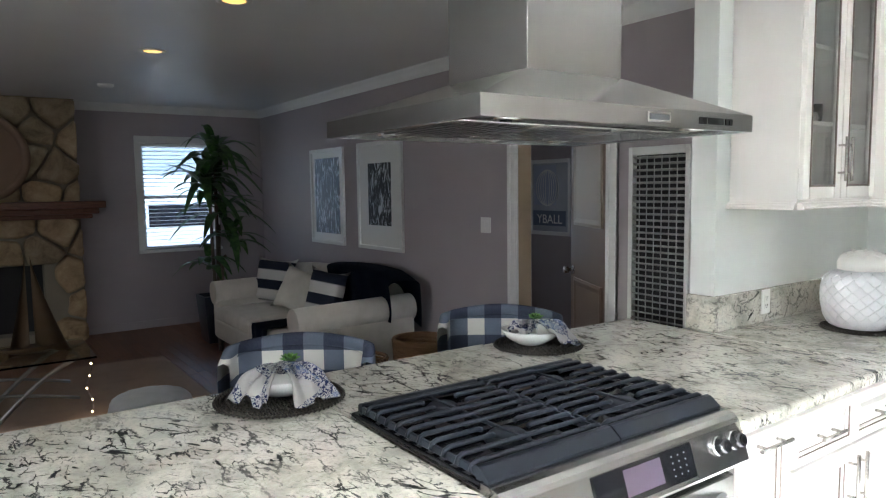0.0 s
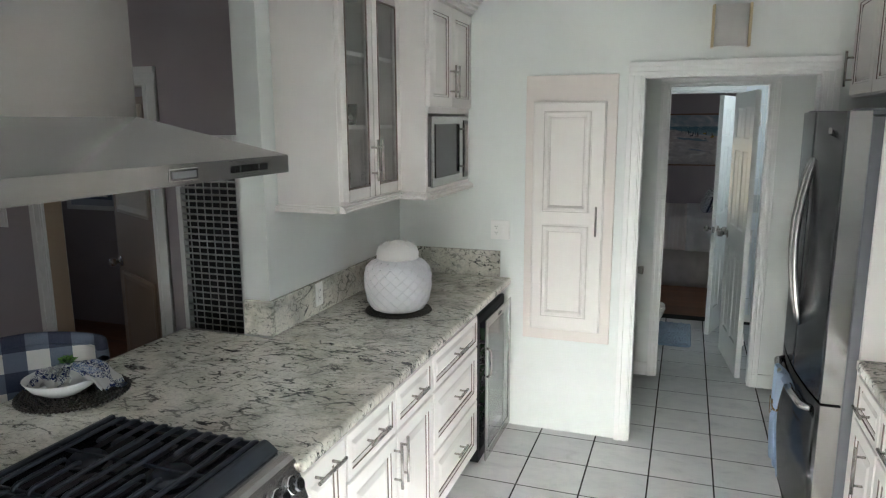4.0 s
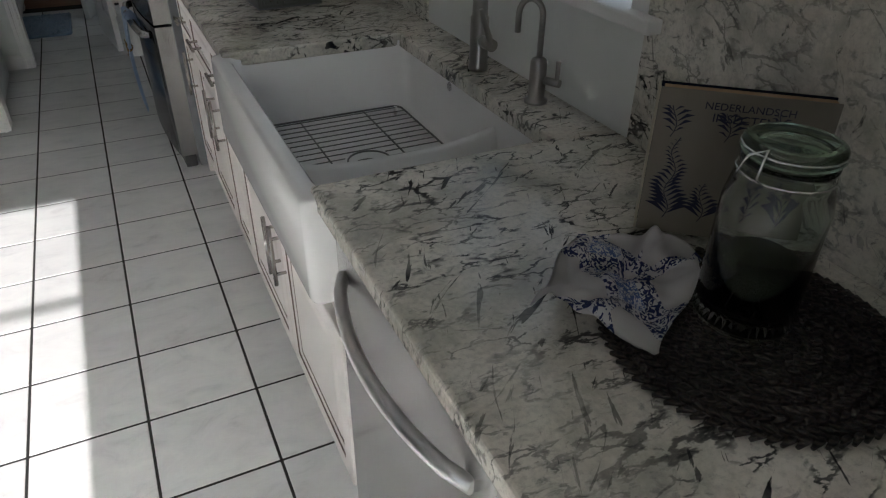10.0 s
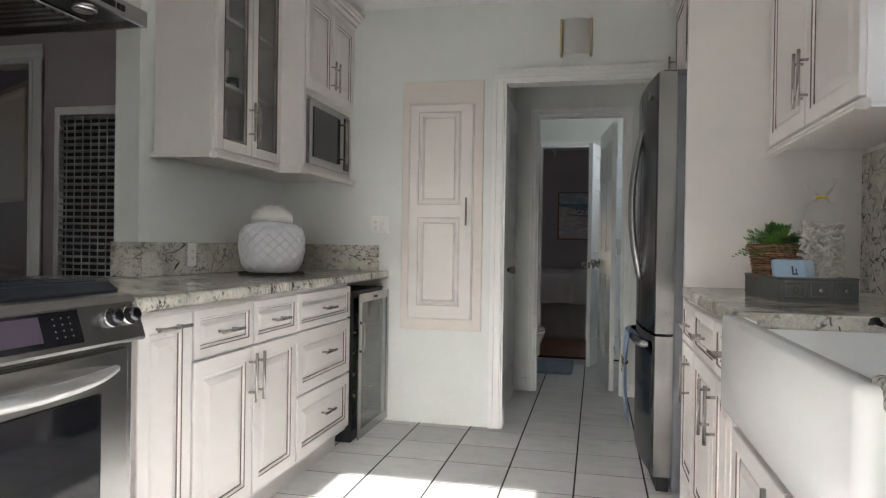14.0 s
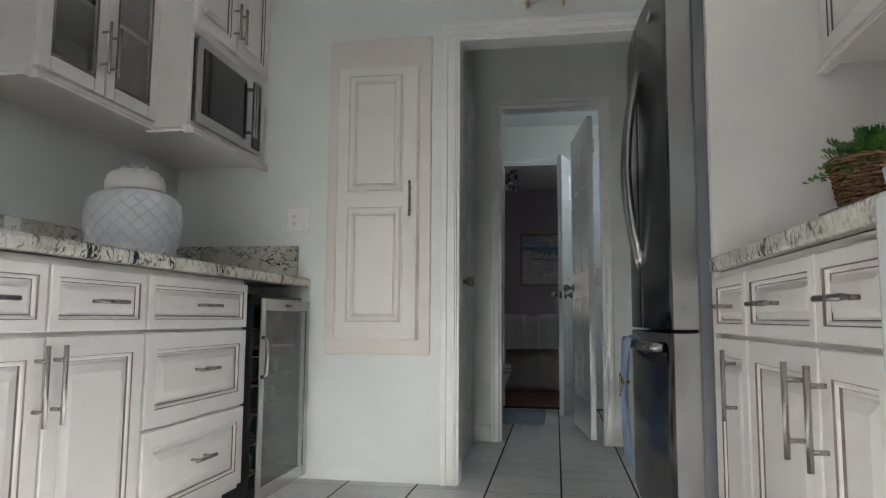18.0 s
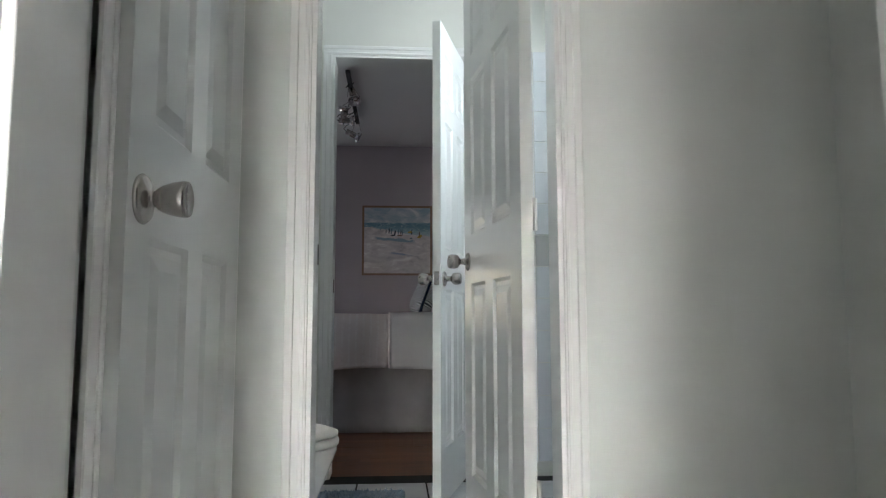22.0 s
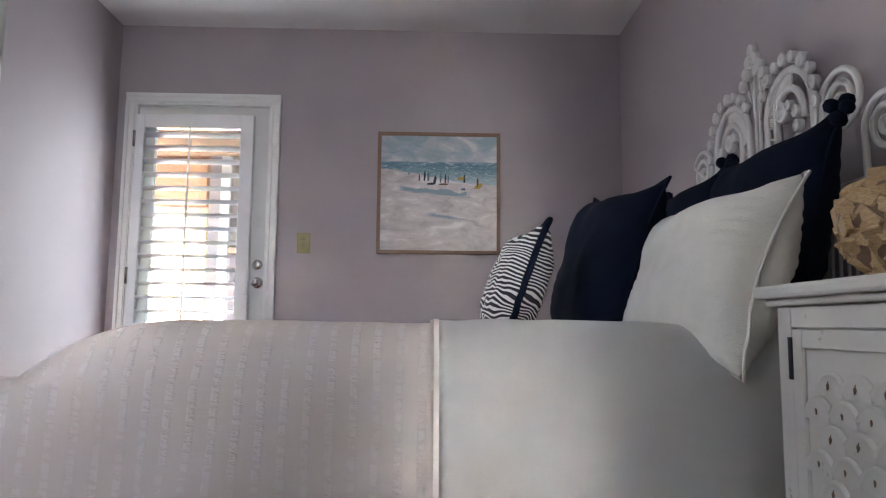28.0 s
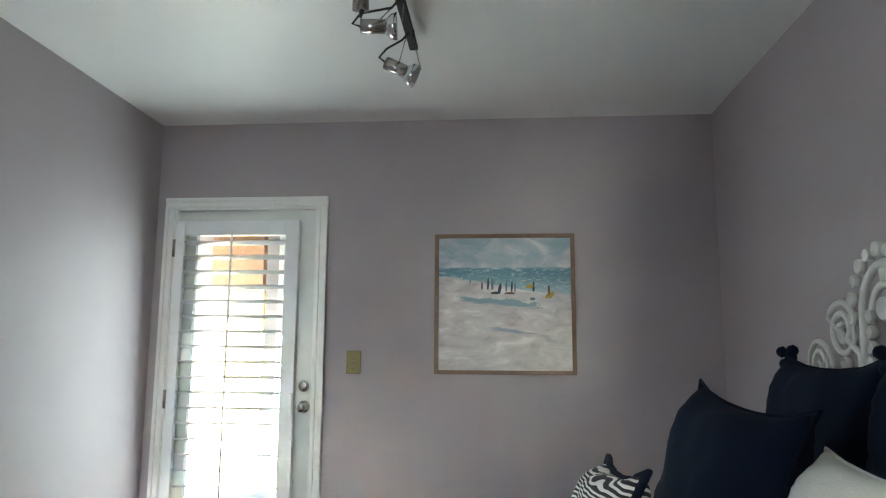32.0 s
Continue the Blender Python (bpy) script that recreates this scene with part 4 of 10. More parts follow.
def moulding(parent, pts, size, z, outs, name="moulding", up=True):
    """A stepped moulding along straight runs in plan; outs gives the way that each run faces."""
    for (x0, y0, x1, y1), (nx, ny) in zip(pts, outs):
        bm = B()
        steps = ((0.35, 0.0, 0.3), (0.65, 0.3, 0.55), (0.8, 0.55, 0.75), (1.0, 0.75, 1.0)) if up else ((1.0, 0.0, 0.25), (0.8, 0.25, 0.45), (0.95, 0.45, 0.7), (0.6, 0.7, 1.0))
        outline = [(-0.001, 0.0)] + [(d, h_) for d, a, b in steps for h_ in (a + 0.02, b - 0.02)] + [(-0.001, 1.0)]
        ends = [[bm.verts.new((x + nx * size * d, y + ny * size * d, z + size * h_)) for d, h_ in outline] for x, y in ((x0, y0), (x1, y1))]
        for k in range(len(outline)):
            q = (k + 1) % len(outline)
            bm.faces.new((ends[0][k], ends[0][q], ends[1][q], ends[1][k]))
        bm.faces.new(ends[0])
        bm.faces.new(ends[1][::-1])
        bmesh.ops.recalc_face_normals(bm, faces=bm.faces[:])
        part(name, bm, "cabinet", parent)


# base cabinets beside the range
FX = -0.705
LABEL_B = "cream enamelled base cabinet with raised-panel fronts"


def base_unit(name, y0, y1, fronts, label=LABEL_B):
    t = thing(name, label, "base cabinet", pose(0, 0, 0), "peninsula cabinets")
    carcass(t, XL + 0.005 if y0 > 2.9 else -1.42, FX, y0, y1, 0.11, CT - 0.045)
    bm = B()
    box(bm, XL + 0.02, FX - 0.06, y0, y1, 0.0, 0.11)
    part("plinth", bm, "cabinet", t)
    for kind, a, b, z0, z1, hd in fronts:
        front(t, kind, FACE_L(FX, a, z0), b - a, z1 - z0, hd)
    return t


base_unit("base_cabinet", 1.960, 2.248, [("door", 1.965, 2.243, 0.13, 0.893, ("h", 0.139, 0.722, 0.17))], "narrow cream enamelled base cabinet beside the range")
base_unit("base_cabinet", 2.248, 3.062, [
    ("drawer", 2.255, 2.655, 0.724, 0.893, ("h", 0.20, 0.080, 0.15)), ("drawer", 2.660, 3.057, 0.724, 0.893, ("h", 0.20, 0.080, 0.13)),
    ("door", 2.255, 2.655, 0.13, 0.717, ("v", 0.372, 0.47, 0.19)), ("door", 2.660, 3.057, 0.13, 0.717, ("v", 0.028, 0.47, 0.19))])
base_unit("base_cabinet", 3.062, 3.735, [
    ("drawer", 3.068, 3.730, 0.724, 0.893, ("h", 0.33, 0.08, 0.13)), ("drawer", 3.068, 3.730, 0.428, 0.718, ("h", 0.33, 0.16, 0.13)),
    ("drawer", 3.068, 3.730, 0.13, 0.423, ("h", 0.33, 0.16, 0.13))], "cream enamelled drawer unit with three raised-panel drawers")
base_unit("base_cabinet", -0.95, 1.084, [("door", -0.45 + 0.52 * k, 0.06 + 0.52 * k, 0.13, 0.89, ("v", 0.47, 0.6, 0.19)) for k in range(3)])
bm = B()
box(bm, -1.50, -1.425, -0.95, 2.91, 0.0, CT - 0.045, 0.002)
solid("peninsula_back", bm, "cabinet", "cream panel under the breakfast overhang", "panel")

# counter tops
bm = B()
box(bm, -1.86, -0.665, -1.0, 1.086, CT - 0.043, CT, 0.014, 3)
bct = thing("countertop", "pale speckled granite breakfast counter", "countertop")
part("slab", bm, "granite", bct)
gct = thing("granite_counter", "pale speckled granite counter with rounded edge beside the range", "countertop")
for c, bv in (((-1.86, -1.376, 1.0865, 1.9575, CT - 0.043, CT), 0.0), ((-1.86, -0.665, 1.958, 2.892, CT - 0.043, CT), 0.012), ((XL + 0.001, -0.665, 2.8925, YF - 0.002, CT - 0.0432, CT - 0.0002), 0.012)):
    bm = B()
    box(bm, *c, bv, 3)
    part("slab", bm, "granite", gct)
bs = thing("backsplash", "low granite upstand along the counter wall", "backsplash")
for nm, c in (("slab", (XL, XL + 0.02, 2.915, YF - 0.002)), ("slab", (XL - 0.127, XL + 0.02, 2.893, 2.914)), ("slab", (XL + 0.02, -0.735, YF - 0.022, YF - 0.001))):
    bm = B()
    box(bm, *c, CT + 0.0005, 1.116, 0.003)
    part(nm, bm, "granite_wall", bs)


def outlet(name, m, gang=1, parts=("receptacle",), label="white wall outlet"):
    t = thing(name, label, "outlet", m)
    w = 0.072 if gang == 1 else 0.118
    bm = B()
    box(bm, -w / 2, w / 2, -0.006, 0.0, -0.058, 0.058, 0.003, 2)
    part("plate", bm, "plastic_white", t)
    for k, kind in enumerate(parts):
        cx = 0 if gang == 1 else (-0.024 + 0.048 * k)
        bm = B()
        if kind == "receptacle":
            box(bm, cx - 0.017, cx + 0.017, -0.0085, -0.005, -0.035, 0.035, 0.002, 1, 0)
            for dz in (-0.018, 0.018):
                for dx in (-0.0065, 0.0065):
                    box(bm, cx + dx - 0.0013, cx + dx + 0.0013, -0.0092, -0.008, dz - 0.002, dz + 0.007, 0, 1, 1)
                box(bm, cx - 0.002, cx + 0.002, -0.0092, -0.008, dz - 0.010, dz - 0.006, 0, 1, 1)
        else:
            box(bm, cx - 0.016, cx + 0.016, -0.009, -0.005, -0.033, 0.033, 0.002, 1, 0)
            box(bm, cx - 0.0155, cx + 0.0155, -0.0105, -0.008, 0.002, 0.032, 0.0015, 1, 0)
        part(kind, bm, ("plastic_white", "plastic_dark"), t)
    return t


outlet("wall_outlet", FACE_L(XL + 0.0205, 3.30, 1.055), label="white outlet set in the granite upstand")
outlet("wall_outlet", FACE_N(-0.738, YF, 1.245), 2, ("receptacle", "rocker"), "white double plate with outlet and switch")

# wine cooler
wc = thing("wine_cooler", "small black wine cooler with a steel-framed glass door under the counter", "wine cooler")
for nm, c in (("back_panel", (XL + 0.06, XL + 0.08, 3.80, 4.35, 0.015, 0.858)), ("side_panel", (XL + 0.08, -0.70, 3.80, 3.825, 0.015, 0.858)), ("side_panel", (XL + 0.08, -0.70, 4.325, 4.35, 0.015, 0.858)),
              ("top_panel", (XL + 0.08, -0.70, 3.825, 4.325, 0.815, 0.858)), ("bottom_panel", (XL + 0.08, -0.70, 3.825, 4.325, 0.015, 0.075))):
    bm = B()
    box(bm, *c, 0.002)
    part(nm, bm, "black_matte", wc)
bottle_glass = material("dark_green_bottle", (0.05, 0.085, 0.05), 0.12)
foil = material("pale_bottle_foil", (0.45, 0.42, 0.33), 0.35, 0.4)
for k in range(5):
    z = 0.165 + 0.128 * k
    bm = B()
    for y in (3.86, 3.945, 4.03, 4.115, 4.20, 4.285):
        cyl(bm, (XL + 0.10, y, z - 0.040), (-0.715, y, z - 0.040), 0.003, seg=6)
    for x in (XL + 0.11, -0.72):
        cyl(bm, (x, 3.826, z - 0.0435), (x, 4.324, z - 0.0435), 0.003, seg=6)
    part("rack", bm, "nickel", wc, "wire bottle rack")
    for j in range(4):
        if (k * 4 + j) % 7 == 5:
            continue
        y = 3.902 + 0.085 * j
        wbt = thing("wine_bottle", "dark green wine bottle lying in the wine cooler", "bottle", pose(-0.735 - 0.008 * ((j + k) % 3), y, z, 0, -90, 0), "bottles in the wine cooler")
        bm = B()
        lathe(bm, ((0.001, 0.006), (0.030, 0.0), (0.037, 0.006), (0.037, 0.19), (0.030, 0.225), (0.014, 0.255), (0.013, 0.30), (0.001, 0.30)), (0, 0, 0), 18)
        part("glass_body", bm, bottle_glass, wbt)
        bm = B()
        lathe(bm, ((0.0375, 0.06), (0.0375, 0.15)), (0, 0, 0), 18)
        part("paper_label", bm, foil, wbt, "pale paper label")
bm = B()
for c in ((3.802, 3.845, 0.03, 0.842), (4.305, 4.348, 0.03, 0.842), (3.845, 4.305, 0.03, 0.085), (3.845, 4.305, 0.792, 0.842)):
    box(bm, -0.664, -0.655, c[0], c[1], c[2], c[3], 0.003)
dr = part("door_frame", bm, "steel_v", wc, "brushed steel door frame")
bm = B()
box(bm, -0.6640, -0.660, 3.845, 4.305, 0.085, 0.792)
ob = part("pane", bm, glass_mat("smoked_cooler_glass", (0.62, 0.66, 0.66)), dr, "smoked glass pane")
ob.visible_shadow = False
bm = B()
tube(bm, [(-0.655, 3.82, 0.52), (-0.635, 3.82, 0.535), (-0.630, 3.82, 0.60), (-0.635, 3.82, 0.67), (-0.655, 3.82, 0.685)], 0.007)
part("handle", bm, "nickel", dr)
bm = B()
box(bm, -0.654, -0.6525, 4.05, 4.11, 0.808, 0.821)
part("badge", bm, "black_matte", dr)
# upper cabinets on the left wall
ug = thing("glass_cabinet", "cream wall cabinet with two glazed doors and shelves", "wall cabinet")
GX, GY0, GY1, UZ0, UZ1 = -1.093, 3.015, 3.66, 1.535, 2.50
bm = B()
box(bm, XL + 0.002, GX, GY0, GY0 + 0.018, UZ0, UZ1, 0.001)
part("side_panel", bm, "cabinet", ug)
bm = B()
box(bm, XL + 0.002, GX, GY1 - 0.018, GY1, UZ0, UZ1)
part("side_panel", bm, "cabinet", ug)
bm = B()
box(bm, XL + 0.002, GX, GY0 + 0.018, GY1 - 0.018, UZ0, UZ0 + 0.02)
part("bottom_panel", bm, "cabinet", ug)
bm = B()
box(bm, XL + 0.002, GX, GY0 + 0.018, GY1 - 0.018, UZ1 - 0.02, UZ1)
part("top_panel", bm, "cabinet", ug)
bm = B()
box(bm, XL + 0.002, XL + 0.012, GY0 + 0.018, GY1 - 0.018, UZ0 + 0.02, UZ1 - 0.02)
part("back_panel", bm, "cabinet", ug)
for z in (1.86, 2.18):
    bm = B()
    box(bm, XL + 0.013, GX - 0.02, GY0 + 0.02, GY1 - 0.02, z, z + 0.018)
    part("shelf", bm, "cabinet", ug)
hw = (GY1 - GY0) / 2
front(ug, "door", FACE_L(GX, GY0 + 0.002, UZ0 + 0.012), hw - 0.003, UZ1 - UZ0 - 0.02, ("v", hw - 0.03, 0.17, 0.19), glass=True)
front(ug, "door", FACE_L(GX, GY0 + hw + 0.001, UZ0 + 0.012), hw - 0.003, UZ1 - UZ0 - 0.02, ("v", 0.027, 0.17, 0.19), glass=True)
moulding(ug, [(XL + 0.002, GY0, GX, GY0), (GX, GY0, GX, GY1)], 0.03, UZ0 - 0.03, [(0, -1), (1, 0)], "light_rail", False)
bm = B()
box(bm, XL + 0.002, GX, GY0, GY1, UZ0 - 0.012, UZ0 - 0.001)
part("underside", bm, "cabinet", ug)
for k in range(5):
    bm = B()
    lathe(bm, ((0.022, 0), (0.028, 0.01), (0.034, 0.06), (0.033, 0.10), (0.031, 0.10), (0.03, 0.012), (0.001, 0.01)), (XL + 0.14, GY0 + 0.09 + 0.09 * k, (1.555, 1.879, 2.199)[k % 3]), 14)
    solid("drinking_glass", bm, "glass", "clear drinking glass on a cabinet shelf", "glass")

um = thing("microwave_cabinet", "deep cream wall cabinet holding a built-in microwave", "wall cabinet")
MX, MY0, MY1 = -0.940, 3.66, YF - 0.005
bm = B()
box(bm, XL + 0.002, MX, MY0, MY0 + 0.03, UZ0, 2.50, 0.0015)
part("side_panel", bm, "cabinet", um)
bm = B()
box(bm, XL + 0.002, MX, MY1 - 0.075, MY1, UZ0, 2.50)
part("side_panel", bm, "cabinet", um)
bm = B()
box(bm, XL + 0.002, MX, MY0 + 0.03, MY1 - 0.075, UZ0, UZ0 + 0.025)
part("bottom_panel", bm, "cabinet", um)
bm = B()
box(bm, XL + 0.002, MX, MY0 + 0.03, MY1 - 0.075, 1.935, 2.50)
part("upper_body", bm, "cabinet", um)
mw2 = (MY1 - MY0 - 0.02) / 2
front(um, "door", FACE_L(MX, MY0 + 0.01, 1.965), mw2 - 0.002, 0.525, ("v", mw2 - 0.03, 0.14, 0.17))
front(um, "door", FACE_L(MX, MY0 + 0.012 + mw2, 1.965), mw2 - 0.002, 0.525, ("v", 0.028, 0.14, 0.17))
moulding(um, [(GX, MY0, MX, MY0), (MX, MY0, MX, MY1)], 0.034, UZ0 - 0.036, [(0, -1), (1, 0)], "light_rail", False)
bm = B()
box(bm, XL + 0.002, MX, MY0, MY1, UZ0 - 0.014, UZ0 - 0.001)
part("underside", bm, "cabinet", um)
moulding(um, [(GX, MY0, MX, MY0), (MX, MY0, MX, MY1)], 0.085, 2.50, [(0, -1), (1, 0)], "crown")
moulding(ug, [(XL + 0.002, GY0, GX, GY0), (GX, GY0, GX, GY1)], 0.085, 2.50, [(0, -1), (1, 0)], "crown")
mv = thing("microwave", "built-in stainless microwave with dark glass door", "microwave")
bm = B()
box(bm, XL + 0.05, -0.930, 3.70, 4.295, 1.562, 1.915, 0.003)
part("body", bm, "steel", mv)
bm = B()
box(bm, -0.930, -0.918, 3.695, 4.30, 1.557, 1.920, 0.003)
md = part("door", bm, "steel", mv)
bm = B()
box(bm, -0.918, -0.914, 3.735, 4.13, 1.602, 1.880, 0.002)
part("window", bm, "black_gloss", md, "dark glass window")
bm = B()
box(bm, -0.918, -0.914, 4.205, 4.288, 1.575, 1.900, 0.002)
part("control_panel", bm, "black_gloss", mv)
for y in (4.163, 4.188):
    bm = B()
    cyl(bm, (-0.890, y, 1.61), (-0.890, y, 1.88), 0.0065)
    for z in (1.64, 1.85):
        cyl(bm, (-0.918, y, z), (-0.890, y, z), 0.004, seg=8)
    part("handle", bm, "nickel", md)

# ironing board cabinet on the far wall
ib = thing("ironing_board_cabinet", "flat pinkish-white cabinet with a two-panel door on the wall", "wall cabinet")
bm = B()
box(bm, -0.586, -0.070, YF - 0.020, YF - 0.0005, 0.592, 2.147, 0.003)
part("back_board", bm, "ironing_back", ib)
bm = B()
TP = ((0.0, 0.0, 0), (0.0, 0.007, 0), (0.006, 0.009, 0), (0.009, 0.008, 1), (0.014, 0.014, 0), (0.030, 0.012, 0), (0.042, 0.0015, 0), (0.044, 0.001, 1), (0.050, 0.002, 0))
box(bm, -0.532, -0.132, YF - 0.046, YF - 0.0205, 0.665, 1.995, 0.003)
box(bm, -0.538, -0.126, YF - 0.034, YF - 0.0206, 0.659, 2.001, 0.003)
panel_loops(bm, 0.276, 0.56, TP, -0.478, 0.740, YF - 0.046)
panel_loops(bm, 0.276, 0.585, TP, -0.478, 1.368, YF - 0.046)
idr = part("door", bm, ("ironing", "groove_shade"), ib)
h = pull(idr, -0.163, 1.33, 0.17, True, YF - 0.046)

# wall sconce above the doorway
sc = thing("wall_sconce", "square ivory wall light with gold side strips", "wall lamp")
bm = B()
grid(bm, 10, 1, lambda u, v: (0.405 + 0.155 * u, YF - 0.055 - 0.03 * math.sin(math.pi * u), 2.265 + 0.205 * v))
ret = bmesh.ops.solidify(bm, geom=bm.faces[:], thickness=0.006)
part("shade", bm, painted("ivory_shade", (0.84, 0.83, 0.80), 0.5), sc)
for x in (0.387, 0.562):
    bm = B()
    box(bm, x, x + 0.014, YF - 0.075, YF - 0.001, 2.262, 2.473, 0.002)
    part("side_strip", bm, "gold_edge", sc)
bm = B()
box(bm, 0.42, 0.545, YF - 0.03, YF - 0.001, 2.31, 2.43, 0.004)
part("back_plate", bm, "gold_edge", sc)

# ceiling light over the kitchen
cl = thing("ceiling_light", "round recessed ceiling light with white rim", "ceiling light")
bm = B()
lathe(bm, ((0.10, 0.0), (0.11, -0.004), (0.11, -0.010), (0.075, -0.014), (0.075, -0.004)), (0.12, 3.55, CEIL - 0.001), 28)
part("rim", bm, "trim", cl)

# range
rg = thing("gas_range", "stainless slide-in gas range with black iron grates", "stove")
RY0, RY1 = 1.090, 1.954
bm = B()
box(bm, -1.370, -0.695, RY0, RY1, 0.03, CT - 0.002, 0.003)
part("body", bm, "steel", rg)
bm = B()
box(bm, -1.372, -0.766, RY0 - 0.006, RY1 + 0.006, CT + 0.0005, CT + 0.014, 0.004)
part("cooktop", bm, "black_gloss", rg)
bm = B()
prof = ((-0.765, CT - 0.02), (-0.765, CT + 0.016), (-0.726, CT + 0.016), (-0.708, CT + 0.012), (-0.695, CT + 0.003), (-0.688, CT - 0.008), (-0.655, CT - 0.108), (-0.657, CT - 0.116), (-0.663, CT - 0.120), (-0.70, CT - 0.120))
rings = [[bm.verts.new((x, y, z)) for x, z in prof] for y in (RY0 - 0.004, RY1 + 0.004)]
for k in range(len(prof)):
    bm.faces.new((rings[0][k], rings[1][k], rings[1][(k + 1) % len(prof)], rings[0][(k + 1) % len(prof)]))
bm.faces.new(rings[0])
bm.faces.new(rings[1][::-1])
bmesh.ops.recalc_face_normals(bm, faces=bm.faces[:])
cp = part("control_panel", bm, "steel", rg)
_n = Vector((0.100, 0, 0.033)).normalized()
_t = Vector((0.033, 0, -0.100)).normalized()


def on_panel(s, up=0.0):
    return Vector((-0.688, 0, CT - 0.008)) + _t * s + _n * up


bm = B()
for y0, y1 in ((1.345, 1.722),):
    q = [on_panel(0.006, 0.001), on_panel(0.092, 0.001)]
    vs = [bm.verts.new((p.x, y, p.z)) for y in (y0, y1) for p in q]
    vt = [bm.verts.new((p.x + _n.x * 0.004, y, p.z + _n.z * 0.004)) for y in (y0 + 0.004, y1 - 0.004) for p in q]
    bm.faces.new((vt[0], vt[1], vt[3], vt[2]))
    for a, b in ((0, 1), (1, 3), (3, 2), (2, 0)):
        bm.faces.new((vs[a], vs[b], vt[b], vt[a]))
    bmesh.ops.recalc_face_normals(bm, faces=bm.faces[:])
dp = part("display", bm, "black_gloss", cp, "black glass touch display")
key_ink = material("grey_key_print", (0.30, 0.31, 0.33), 0.5)
for k in range(12):
    bm = B()
    p = on_panel(0.024 + 0.016 * (k % 4), 0.006)
    cyl(bm, (p.x, 1.632 + 0.026 * (k // 4), p.z), (p.x + _n.x * 0.0006, 1.632 + 0.026 * (k // 4), p.z + _n.z * 0.0006), 0.0022, seg=8)
    part("key_mark", bm, key_ink, dp)
bm = B()
a, b = on_panel(0.014, 0.0055), on_panel(0.078, 0.0055)
bm.faces.new([bm.verts.new((p.x, y, p.z)) for p, y in ((a, 1.45), (b, 1.45), (b, 1.59), (a, 1.59))])
part("screen", bm, material("dull_purple_screen", (0.10, 0.075, 0.11), 0.3), dp)
for y in (1.140, 1.212, 1.830, 1.902):
    p = on_panel(0.041, 0.0)
    bm = B()
    cyl(bm, p + Vector((0, y, 0)), p + _n * 0.012 + Vector((0, y, 0)), 0.027, 0.025, 20)
    kb = part("knob", bm, "chrome", rg, "round chrome and black knob")
    bm = B()
    cyl(bm, p + _n * 0.0125 + Vector((0, y, 0)), p + _n * 0.036 + Vector((0, y, 0)), 0.021, 0.018, 20)
    part("grip", bm, "steel_dark", kb)
    bm = B()
    cyl(bm, p + _n * 0.0365 + Vector((0, y, 0)), p + _n * 0.0385 + Vector((0, y, 0)), 0.013, 0.012, 14)
    part("knob_face", bm, "black_gloss", kb)
bm = B()
box(bm, -0.694, -0.660, RY0 + 0.055, RY1 - 0.060, 0.17, 0.822, 0.006, 2)
od = part("oven_door", bm, "steel", rg)
bm = B()
box(bm, -0.660, -0.656, RY0 + 0.168, RY1 - 0.172, 0.25, 0.715, 0.004)
part("oven_window", bm, "black_gloss", od, "dark oven window")
bm = B()
RYC = (RY0 + RY1) / 2
tube(bm, [(-0.662 + 0.062 * (1 - abs(k / 8 - 1) ** 2.2), RYC + 0.325 * (k / 8 - 1), 0.770 - 0.004 * (1 - abs(k / 8 - 1))) for k in range(17)], [0.010 + 0.009 * (1 - abs(k / 8 - 1) ** 3) for k in range(17)], 10)
part("oven_handle", bm, "steel_bright", od, "bowed bright steel handle")
bm = B()
box(bm, -0.694, -0.662, RY0 + 0.055, RY1 - 0.060, 0.05, 0.16, 0.004)
part("warming_drawer", bm, "steel", rg)


def grate_bar(bm, x, y0, y1, z, ends=(True, True), r=0.0070):
    """A rounded iron bar along y, turned down where it ends over the cooktop's edge."""
    pts = [(x, y0, z - 0.020), (x, y0 + 0.006, z - 0.006), (x, y0 + 0.020, z)] if ends[0] else [(x, y0, z - 0.004), (x, y0 + 0.010, z)]
    pts += [(x, y1 - 0.020, z), (x, y1 - 0.006, z - 0.006), (x, y1, z - 0.020)] if ends[1] else [(x, y1 - 0.010, z), (x, y1, z - 0.004)]
    tube(bm, pts, r, 6)


